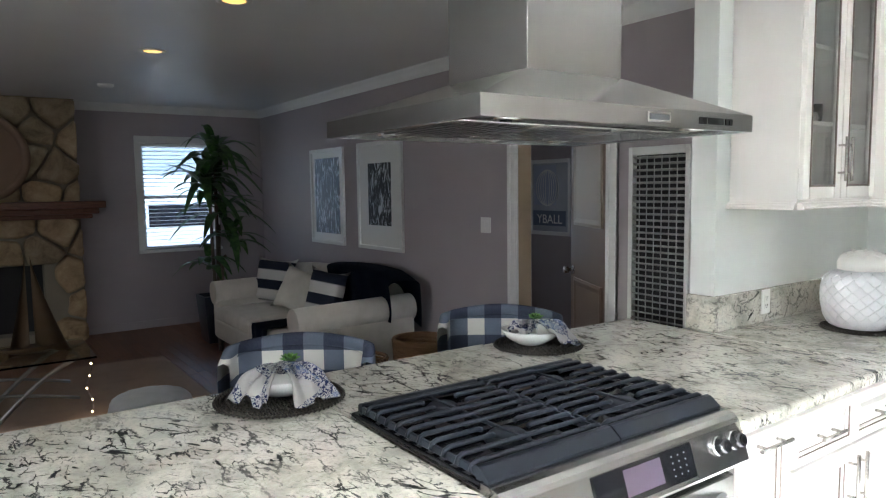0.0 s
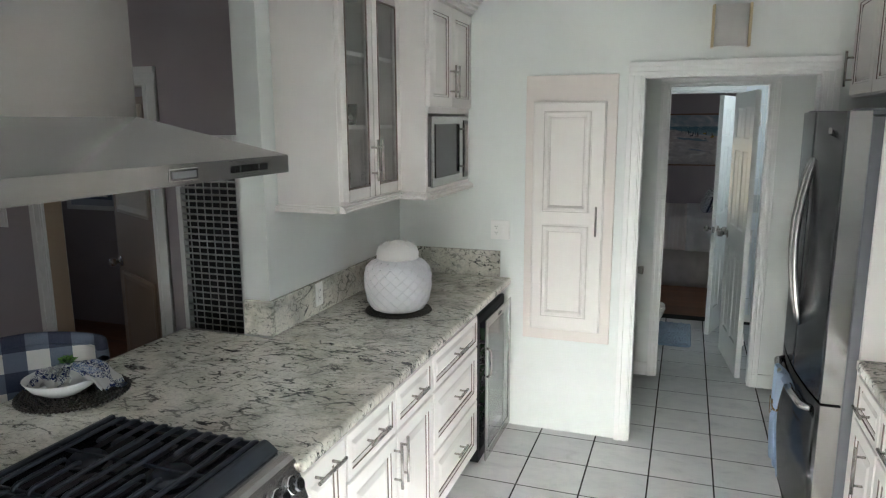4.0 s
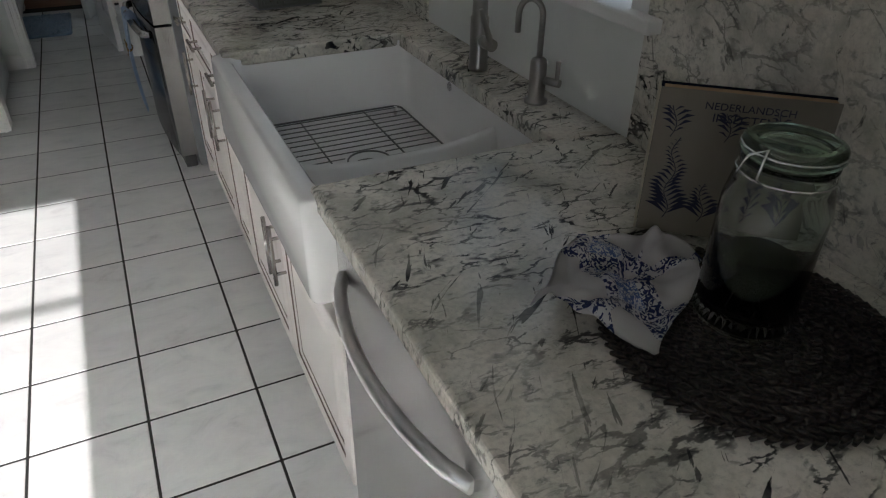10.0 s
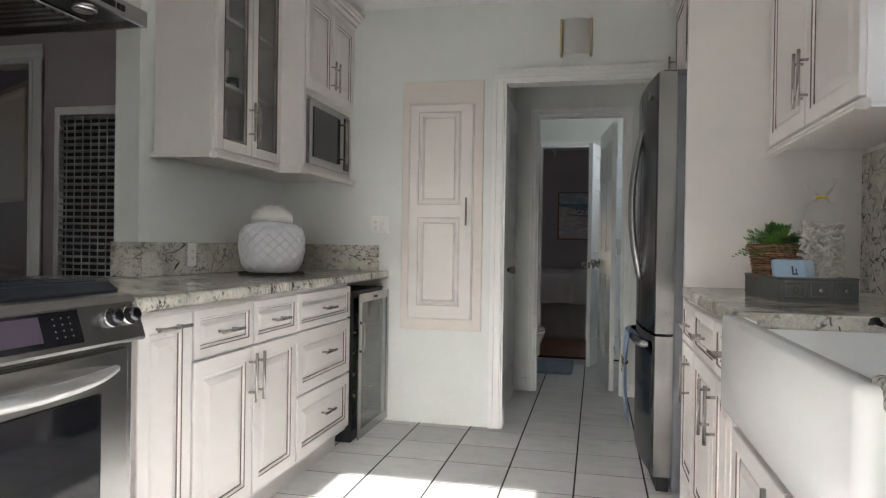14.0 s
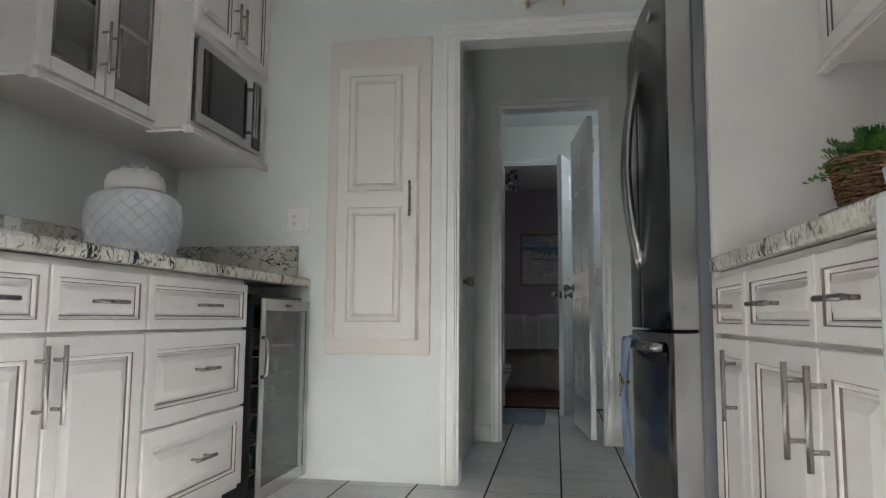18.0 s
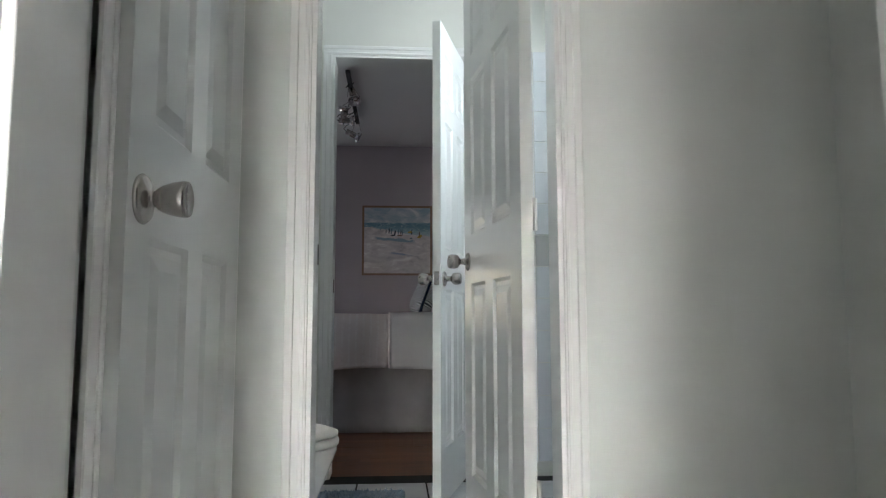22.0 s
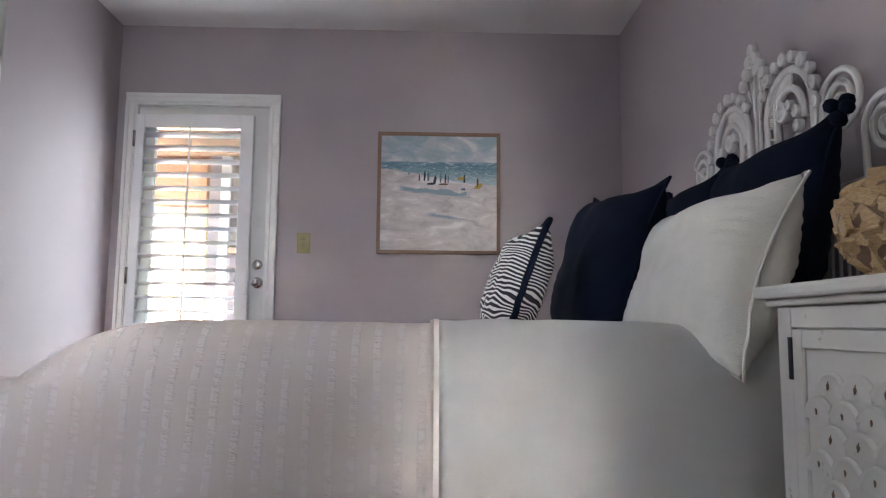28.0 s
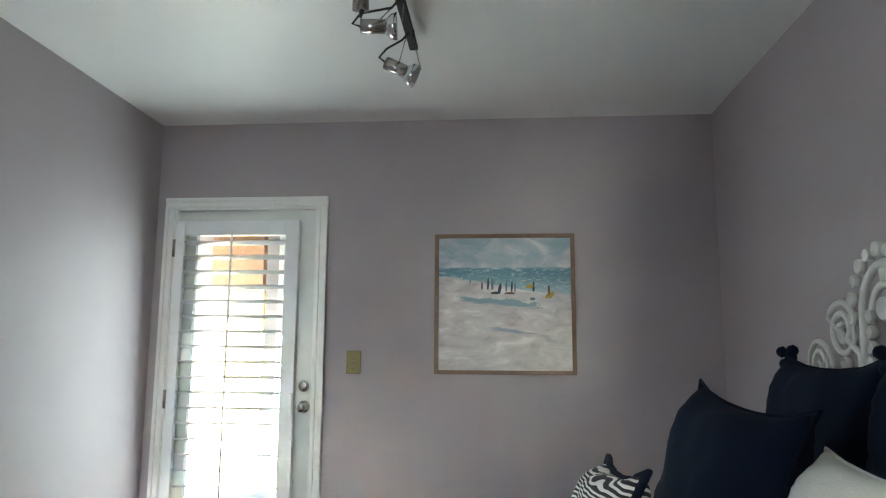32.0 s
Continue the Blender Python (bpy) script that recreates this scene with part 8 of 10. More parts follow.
# counter stools
def stool(cx, cy):
    t = thing("counter_chair", "barrel-back counter chair in blue and white buffalo check", "chair", pose(cx, cy, 0), "counter chairs")
    bm = B()
    HW, RC, T = 0.285, 0.075, 0.05

    def plan(u):
        """Centre line of the back seen from above: a straight back, rounded corners, two short wings."""
        wing, arc, half = 0.10, RC * math.pi / 2, HW - RC
        d = (2 * u - 1) * (half + arc + wing)
        sg, d = (1 if d > 0 else -1), abs(d)
        if d < half:
            return -0.02 * math.cos(d / half * 1.57), sg * d, (-1.0, 0.0), 0.0
        if d < half + arc:
            a = (d - half) / RC
            return RC - RC * math.cos(a), sg * (half + RC * math.sin(a)), (-math.cos(a), sg * math.sin(a)), 0.0
        return RC + (d - half - arc), sg * HW, (0.0, float(sg)), (d - half - arc) / wing

    def shell(u, v):
        px, py, nrm, wv = plan(u)
        top = 0.965 + 0.035 * math.cos(min(1.0, abs(py) / HW) * 1.57) - 0.05 * wv ** 1.5
        if v < 0.44:
            o, z = T / 2, 0.60 + (top - 0.60) * v / 0.44
        elif v < 0.56:
            q = (v - 0.44) / 0.12
            o, z = T / 2 * math.cos(math.pi * q), top + 0.018 * math.sin(math.pi * q)
        else:
            o, z = -T / 2, top - (top - 0.66) * (v - 0.56) / 0.44
        return (-0.20 + px + nrm[0] * o, py + nrm[1] * o, z)
    grid(bm, 60, 26, shell)
    part("backrest", bm, "checks", t)
    bm = B()
    tube(bm, [(shell(k / 48, 0.60)[0] + 0.003, shell(k / 48, 0.60)[1], shell(k / 48, 0.60)[2]) for k in range(6, 43)], 0.0035, 5)
    part("piping", bm, "checks", t)
    bm = B()
    box(bm, -0.165, 0.25, -0.242, 0.242, 0.56, 0.685, 0.05, 4)
    smooth_bm(bm)
    part("seat", bm, "checks", t)
    for sx, sy in ((-0.1, -0.2), (-0.1, 0.2), (0.29, -0.19), (0.29, 0.19)):
        bm = B()
        cyl(bm, (sx, sy, 0.0), (sx * 0.92, sy * 0.92, 0.58), 0.016, 0.024, 10)
        part("leg", bm, "dark_wood", t)
    for a, b in (((-0.1, -0.2), (-0.1, 0.2)), ((0.29, -0.19), (0.29, 0.19))):
        bm = B()
        cyl(bm, (a[0] * 0.96, a[1] * 0.96, 0.22), (b[0] * 0.96, b[1] * 0.96, 0.22), 0.011, seg=8)
        part("stretcher", bm, "dark_wood", t)
    return t


st1 = stool(0, 0)
st1.matrix_basis = pose(-2.12, 1.22, 0, 0, 0, -35)
copy_thing(st1, pose(-2.14, 2.29, 0, 0, 0, -42))


# unseen front window of the living room, added for the lamp behind it
fw = thing("window_front", "unseen white-cased window added to light the living room", "window", kind="structure")
for c in ((-4.38, -4.30, 0.92, 2.18), (-2.90, -2.82, 0.92, 2.18), (-4.30, -2.90, 0.92, 1.0), (-4.30, -2.90, 2.1, 2.18)):
    bm = B()
    box(bm, c[0], c[1], LY0 + 0.0005, LY0 + 0.02, c[2], c[3], 0.003)
    part("casing", bm, "trim", fw)
bm = B()
box(bm, -4.30, -2.90, LY0 - 0.09, LY0 - 0.086, 1.0, 2.1)
pn = part("pane", bm, "glass", fw)
pn.visible_shadow = False
# unseen roof, added to keep sun and sky out of the front window
bm = B()
box(bm, -8.6, -2.2, LY0 - 3.6, LY0 - 0.125, 2.22, 2.34, 0.01)
solid("porch_roof", bm, "trim", "unseen roof added to block light above the front window", "roof", "structure")

# ---- bathroom ----
vn = thing("vanity", "narrow white bathroom vanity with a raised-panel door", "vanity")
VX, VY0, VY1, VT = -0.192, 6.470, 6.962, 0.850
bm = B()
box(bm, -0.399, VX - 0.02, VY0, VY1, 0.09, VT - 0.032)
part("body", bm, "cabinet", vn)
bm = B()
box(bm, -0.399, VX - 0.07, VY0 + 0.01, VY1 - 0.01, 0.001, 0.09)
part("plinth", bm, "cabinet", vn)
bm = B()
box(bm, -0.399, VX + 0.016, VY0 - 0.012, VY1 + 0.012, VT - 0.030, VT, 0.006, 3)
part("vanity_top", bm, "porcelain", vn, "cream moulded vanity top")
VPROF = ((0.0, 0.0, 0), (0.0, 0.018, 0), (0.004, 0.021, 0), (0.058, 0.021, 0), (0.064, 0.013, 0), (0.078, 0.013, 0), (0.10, 0.020, 0), (0.102, 0.020, 0))
for y0, y1, z0, z1, nm in ((VY0 + 0.01, VY1 - 0.008, 0.10, 0.664, "door"), (VY0 + 0.01, VY1 - 0.008, 0.674, VT - 0.036, "drawer_front")):
    bm = B()
    if nm == "door":
        panel_loops(bm, y1 - y0, z1 - z0, VPROF)
    else:
        box(bm, 0, y1 - y0, -0.020, 0.0, 0, z1 - z0, 0.004, 2)
    part(nm, bm, "cabinet", vn, at=pose(VX - 0.02, y0, z0, 0, 0, 90))
bm = B()


def towel_small(u, v):
    y = 6.606 + 0.236 * u + 0.008 * math.sin(v * 5 + u * 3)
    s = v * 0.34
    rip = 0.012 * math.sin(u * 9 + v * 3) + 0.006 * noise.noise(Vector((u * 6, v * 5, 7)))
    if s < 0.16:
        return (VX + 0.022 - 0.16 + s, y, VT + 0.006 + abs(rip) * 1.2 + 0.012 * noise.noise(Vector((u * 3, v * 5, 2))) ** 2)
    return (VX + 0.036 + rip + 0.02 * (s - 0.16), y + 0.30 * (s - 0.16) * (1 - u) + 0.06 * (s - 0.16) * u, VT + 0.010 - (s - 0.16) * (0.66 - 0.10 * u + 0.10 * math.sin(u * 7)))


grid(bm, 26, 30, towel_small)
bmesh.ops.solidify(bm, geom=bm.faces[:], thickness=0.004)
solid("hand_towel", smooth_bm(bm), "towel_white", "white terry hand towel draped over the vanity edge", "towel")
sb = thing("soap_bottle", "grey soap bottle with a black pump on the vanity", "bottle", pose(-0.305, 6.495, VT + 0.0005) @ Matrix.Diagonal((0.9, 0.9, 0.8, 1)))
bm = B()
lathe(bm, ((0.030, 0.0), (0.034, 0.004), (0.034, 0.10), (0.028, 0.125), (0.013, 0.135), (0.013, 0.150)), (0, 0, 0), 24)
part("bottle", bm, material("grey_soap", (0.42, 0.44, 0.44), 0.2), sb)
bm = B()
for k, (z, w) in enumerate(((0.028, 0.9), (0.038, 0.7), (0.048, 1.0), (0.058, 0.6), (0.075, 1.1), (0.086, 0.8))):
    grid(bm, 6, 1, lambda u, v, z=z, w=w: (0.0346 * math.cos((u - 0.5) * w), 0.0346 * math.sin((u - 0.5) * w), z + 0.005 * v))
part("label_print", bm, "plastic_white", sb, at=pose(0, 0, 0, 0, 0, -65))
bm = B()
lathe(bm, ((0.015, 0.150), (0.015, 0.165), (0.006, 0.168), (0.005, 0.192), (0.012, 0.194), (0.012, 0.204), (0.001, 0.206)), (0, 0, 0), 16)
tube(bm, [(0, 0, 0.199), (0.025, -0.02, 0.199), (0.034, -0.027, 0.192)], 0.004, 6)
part("pump", bm, "black_matte", sb)
mi = thing("bathroom_mirror", "frameless mirror on the wall above the white vanity", "mirror")
bm = B()
skin(bm, [[(-0.3995 + q[2], q[0], q[1]) for q in rrect(6.10 + i, 6.712 - i, 1.142 + i, 2.02 - i, 0.004, d, 2)] for i, d in ((0.0, 0.0), (0.0, 0.004), (0.022, 0.007))])
bmesh.ops.recalc_face_normals(bm, faces=bm.faces[:])
part("glass", bm, "mirror", mi)

wb = thing("wall_basket", "flat woven straw basket hanging on the bathroom wall", "basket", pose(-0.399, 6.960, 1.160, 9, 0, 0))
bm = B()


def pouch(u, v):
    a = 2 * math.pi * u
    w = 0.150 + 0.008 * v
    y = w * (abs(math.cos(a)) ** 0.45) * (1 if math.cos(a) > 0 else -1)
    x = 0.052 + (0.050 * (0.55 + 0.45 * v)) * (abs(math.sin(a)) ** 0.6) * (1 if math.sin(a) > 0 else -1)
    z = 0.200 * v + 0.012 * (y / 0.19) * v
    return (x + 0.002 * math.sin(a * 40 + v * 90), y, z + 0.003 * math.sin(a * 9))


grid(bm, 72, 30, pouch, 0, True)
grid(bm, 72, 2, lambda u, v: Vector(pouch(u, 0.0)) * Vector((1 - v * 0, 1, 1)).x if v == 0 else Vector((0.052, Vector(pouch(u, 0)).y * (1 - v), Vector(pouch(u, 0)).z * (1 - v) + 0.004)), 0, True)
part("woven_pouch", bm, "straw", wb)
bm = B()
tube(bm, [pouch(k / 60, 1.0) for k in range(60)], 0.005, 6, 0, True)
part("rim", bm, "straw", wb)


def broad_leaf(bm, base, dirv, length, width, rng):
    d = Vector(dirv).normalized()
    side = d.cross(Vector((0.2, 0.1, 1))).normalized()
    nrm = side.cross(d)
    prev = None
    for k in range(7):
        u = k / 6
        w = width * math.sin(math.pi * (0.04 + 0.93 * u)) ** 0.75 / 2 * (0.75 + 0.5 * u)
        c = Vector(base) + d * length * u - nrm * 0.12 * length * u * u
        cur = [bm.verts.new(c - side * w + nrm * w * 0.25), bm.verts.new(c), bm.verts.new(c + side * w + nrm * w * 0.25)]
        if prev:
            for a in (0, 1):
                bm.faces.new((prev[a], prev[a + 1], cur[a + 1], cur[a])).smooth = True
        prev = cur


pl = thing("leafy_plant", "dark green rubber-leaf plant in the wall basket", "plant", pose(-0.347, 6.945, 1.345))
rng = random.Random(21)
bm = B()
stems = [(rng.uniform(-0.02, 0.03), rng.uniform(-0.12, 0.12)) for k in range(13)]
for sx, sy in stems:
    tube(bm, [(sx * 0.5, sy * 0.7, -0.15), (sx, sy, 0.0), (sx * 1.8, sy * 1.4, 0.06 + rng.uniform(0, 0.05))], 0.0035, 5)
part("stems", bm, "leaf_dark", pl)
bm = B()
for sx, sy in stems:
    for k in range(7):
        a = rng.uniform(0, 6.28)
        e = rng.uniform(0.1, 1.4)
        dx = math.cos(a) * math.cos(e)
        if dx < -0.2:
            dx = -dx
        broad_leaf(bm, (sx, sy * 1.1, 0.015 + 0.014 * k), (dx * 0.7, math.sin(a) * math.cos(e), math.sin(e) * 0.8), rng.uniform(0.065, 0.10), rng.uniform(0.038, 0.055), rng)
part("leaves", bm, "leaf_dark", pl, "glossy oval dark green leaves")

sw = thing("open_switch_box", "uncovered wall switch box with a white toggle and no plate", "switch", pose(-0.056, 7.2745, 1.095))
bm = B()
hole = [(-0.031, -0.030), (-0.027, -0.046), (-0.012, -0.052), (0.014, -0.051), (0.026, -0.046), (0.029, -0.034), (0.026, 0.0), (0.029, 0.032), (0.027, 0.046), (0.014, 0.052), (-0.014, 0.051), (-0.026, 0.046), (-0.029, 0.034), (-0.027, 0.018), (-0.032, 0.012)]
skin(bm, [[(x, 0.0, z) for x, z in hole], [(x, -0.0012, z) for x, z in hole]])
bmesh.ops.recalc_face_normals(bm, faces=bm.faces[:])
part("box_opening", bm, "plastic_dark", sw)
bm = B()
box(bm, -0.0315, -0.025, -0.0030, -0.0013, -0.030, 0.014, 0.0006)
part("box_side", bm, "steel_grey", sw)
bm = B()
box(bm, -0.017, 0.017, -0.007, -0.0013, -0.026, 0.024, 0.003)
part("switch_body", bm, "plastic_white", sw)
bm = B()
box(bm, -0.006, 0.007, -0.0085, -0.0071, -0.013, 0.014, 0.001)
part("toggle_slot", bm, "steel_grey", sw)
bm = B()
box(bm, -0.005, 0.005, -0.019, -0.0086, -0.012, 0.004, 0.002)
part("toggle", bm, "plastic_white", sw)
for sgn in (-1, 1):
    bm = B()
    box(bm, -0.010, 0.010, -0.0045, -0.0014, min(sgn * 0.024, sgn * 0.048), max(sgn * 0.024, sgn * 0.048), 0.001)
    part("strap", bm, "plastic_white", sw)
    for x in (-0.016, 0.014):
        bm = B()
        lathe(bm, ((0.003, 0.0), (0.003, 0.003), (0.0068, 0.003), (0.0068, 0.0)), (0, 0, 0), 14)
        part("mounting_ear", bm, "plastic_white", sw, at=pose(x, -0.0014, sgn * 0.0475, 90, 0, 0))
    bm = B()
    cyl(bm, (0, -0.0045, sgn * 0.036), (0, -0.0065, sgn * 0.036), 0.004, seg=10)
    part("screw", bm, "nickel", sw)

to = thing("toilet", "white porcelain toilet with its lid closed", "toilet", pose(-0.395, 5.985, 0, 0, 0, -90))
bm = B()


def oval(rx, ry0, ry1, z, n=28):
    return [(rx * math.cos(2 * math.pi * k / n), (ry1 + ry0) / 2 + (ry1 - ry0) / 2 * math.sin(2 * math.pi * k / n), z) for k in range(n)]


skin(bm, [oval(0.10, 0.15, 0.46, 0.0), oval(0.105, 0.14, 0.48, 0.10), oval(0.15, 0.12, 0.56, 0.28), oval(0.175, 0.12, 0.60, 0.385), oval(0.175, 0.12, 0.60, 0.40)], 0, True, True)
part("bowl", bm, "porcelain", to)
bm = B()
skin(bm, [oval(0.178, 0.13, 0.605, 0.402), oval(0.180, 0.13, 0.607, 0.418), oval(0.172, 0.14, 0.60, 0.425)], 0, True, True)
part("seat", bm, "plastic_white", to)
bm = B()
skin(bm, [oval(0.175, 0.13, 0.602, 0.428), oval(0.176, 0.13, 0.604, 0.440), oval(0.15, 0.16, 0.575, 0.450)], 0, True, True)
part("lid", bm, "plastic_white", to)
bm = B()
box(bm, -0.20, 0.20, 0.005, 0.17, 0.39, 0.74, 0.025, 3)
part("cistern", bm, "porcelain", to)
bm = B()
box(bm, -0.212, 0.212, 0.0, 0.18, 0.741, 0.775, 0.012, 3)
part("cistern_lid", bm, "porcelain", to)
bm = B()
cyl(bm, (-0.14, 0.175, 0.67), (-0.14, 0.19, 0.67), 0.012, seg=12)
tube(bm, [(-0.14, 0.19, 0.67), (-0.08, 0.195, 0.662)], 0.005, 6)
part("flush_lever", bm, "chrome", to)

bm = B()
rng = random.Random(4)
skin(bm, [rrect(0.02, 0.42, 6.30, 6.98, 0.03, 0.001), rrect(0.01, 0.43, 6.29, 6.99, 0.03, 0.014), rrect(0.03, 0.41, 6.31, 6.97, 0.03, 0.019)], 0, True, True)
mat_ = solid("bath_mat", bm, "bath_mat", "shaggy blue-grey bath mat on the tiled floor", "bath mat")
bm = B()
for k in range(2600):
    x, y = rng.uniform(0.02, 0.42), rng.uniform(6.30, 6.98)
    a = rng.uniform(0, 6.28)
    d = Vector((math.cos(a), math.sin(a), 0))
    h = rng.uniform(0.008, 0.016)
    s = Vector((-d.y, d.x, 0)) * 0.004
    b0 = Vector((x, y, 0.016))
    vs = [bm.verts.new(q) for q in (b0 - s, b0 + s, b0 + d * 0.008 + Vector((0, 0, h)))]
    bm.faces.new(vs)
pile = part("pile", bm, "bath_mat", mat_)
pile["kind"] = "stuff"

bcl = thing("ceiling_light", "small ribbed glass dome light on the bathroom ceiling", "ceiling light", pose(0.444, 6.55, CEIL - 0.121))
bm = B()
lathe(bm, ((0.108, 0.0), (0.110, -0.012), (0.098, -0.020)), (0, 0, 0), 30)
part("rim", bm, "nickel", bcl)
bm = B()
lathe(bm, ((0.098, -0.018), (0.100, -0.030), (0.086, -0.055), (0.055, -0.074), (0.020, -0.082), (0.001, -0.083)), (0, 0, 0), 40, 0, lambda a, j: 0.0025 * math.sin(a * 20))
part("dome", bm, painted("frosted_glass_dome", (0.55, 0.57, 0.56), 0.25, 0.05), bcl)

# unseen window assumed high in the tub wall, glazed tiles round it
bw = thing("window_bath", "assumed small white-framed bathroom window", "window", kind="structure")
for c in ((6.22, 6.25, 2.00, 2.30), (6.55, 6.58, 2.00, 2.30), (6.25, 6.55, 2.00, 2.03), (6.25, 6.55, 2.27, 2.30)):
    bm = B()
    box(bm, 1.745, 1.785, *c, 0.003)
    part("window_frame", bm, "trim", bw)
# opaque pane, added to keep the sky out so the lamp alone counts
bm = B()
box(bm, 1.762, 1.766, 6.25, 6.55, 2.03, 2.27)
ob = part("pane", bm, painted("sky_block_pane", (0.70, 0.74, 0.76), 0.35, 0.03), bw, "opaque white pane added to block the sky's light")

# ---- bedroom ----
bed = thing("bed", "bed made up with a ribbed quilt, white duvet and skirt", "bed")
HX, FX, NY, FY, TZ = 1.40, -0.62, 8.50, 10.02, 0.815
bm = B()
box(bm, FX + 0.10, HX, NY + 0.10, FY - 0.10, 0.18, 0.44, 0.02)
part("box_spring", bm, "white_cotton", bed)
bm = B()
box(bm, FX + 0.07, HX, NY + 0.06, FY - 0.06, 0.44, 0.76, 0.06, 4)
part("mattress", bm, "white_cotton", bed)
for x in (FX + 0.16, HX - 0.06):
    for y in (NY + 0.16, FY - 0.16):
        bm = B()
        cyl(bm, (x, y, 0.0), (x, y, 0.18), 0.03, seg=12)
        part("leg", bm, "dark_wood", bed)
bm = B()
loop = [(FX + 0.075, FY - 0.09)] + [(FX + 0.075, FY - 0.09 - (FY - NY - 0.18) * k / 60) for k in range(1, 61)] + [(FX + 0.075 + (HX - FX - 0.08) * k / 80, NY + 0.075) for k in range(1, 81)]
nn_ = len(loop)


def skirt_fn(u, v):
    i = min(nn_ - 1, int(round(u * (nn_ - 1))))
    x, y = loop[i]
    on_side = i > 60
    rip = (0.010 * math.sin(u * 60) + 0.012 * noise.noise(Vector((u * 22, v * 0.7, 3)))) * (1 - 0.55 * v)
    return (x + (0 if on_side else -abs(rip) - 0.02 * (1 - v)), y + (-abs(rip) - 0.02 * (1 - v) if on_side else 0), 0.012 + 0.50 * v)


grid(bm, nn_ - 1, 8, skirt_fn)
bmesh.ops.solidify(bm, geom=bm.faces[:], thickness=0.003)
part("bed_skirt", bm, "skirt", bed, "grey-beige hanging bed skirt")


def cover(x0, x1, hem, seed, drop=0.0, puff=0.0, foot=False):
    """A bed cover over the mattress: hangs on the near and far side, and over the foot."""
    L1, W = hem, FY - NY
    tot = 2 * L1 + W

    def fn(u, v):
        s = v * tot
        x = x0 + (x1 - x0) * u
        n1 = noise.noise(Vector((x * 2.6, s * 2.2, seed)))
        n2 = noise.noise(Vector((x * 8.0, s * 5.0, seed + 5)))
        r = 0.10
        z_top = TZ + 0.008 * n1 + puff * (0.6 + 0.4 * n1)
        if foot:
            dx = (x - x0)
            z_top -= 0.16 * max(0.0, 1 - dx / 0.34) ** 2
        if s < L1:
            k = s / L1
            z = TZ - r - (L1 - s)
            fold = (0.022 * math.sin(x * 13 + 1.5 * n1) + 0.016 * n2) * (1 - k) ** 0.8
            return (x - (0.02 * (1 - k) if foot and u < 0.15 else 0), NY - 0.012 - puff * 0.5 * k + fold - 0.045 * (1 - k), max(z, 0.36) + 0.010 * math.sin(x * 5) * (1 - k))
        if s > L1 + W:
            k = (s - L1 - W) / L1
            return (x, FY + 0.012 + 0.03 * k + 0.015 * math.sin(x * 9) * k, max(TZ - r - k * L1, 0.36))
        y = NY + (s - L1)
        e = min(s - L1, L1 + W - s)
        z = z_top - (r * (1 - math.sqrt(max(0.0, 1 - (1 - min(e, r) / r) ** 2))) if e < r else 0.0)
        z += 0.006 * n2 * min(1, e / 0.1)
        return (x, y, z)
    return fn


bm = B()
grid(bm, 60, 90, cover(FX - 0.005, 0.335, 0.27, 2.0, foot=True))
bmesh.ops.solidify(bm, geom=bm.faces[:], thickness=0.008)
# the fall over the foot end
grid(bm, 40, 12, lambda u, v: (FX - 0.008 - 0.03 * (1 - v) + 0.012 * math.sin(u * 34) * (1 - v), NY + 0.03 + (FY - NY - 0.06) * u, 0.36 + 0.30 * v))
part("quilt", bm, "quilt", bed, "white ribbed quilt over the foot of the bed")
bm = B()
grid(bm, 50, 90, cover(0.345, HX - 0.06, 0.275, 9.0, puff=0.012))
bmesh.ops.solidify(bm, geom=bm.faces[:], thickness=0.008)
part("duvet", bm, "white_cotton", bed, "plain white duvet")
bm = B()
seam_f = cover(0.334, 0.346, 0.273, 2.0, puff=0.010)
grid(bm, 3, 90, lambda u, v: Vector(seam_f(u, v)) + Vector((0, 0 if 0.2 < v < 0.8 else (-0.006 if v < 0.5 else 0.006), 0.003)))
part("seam_band", bm, "quilt", bed)


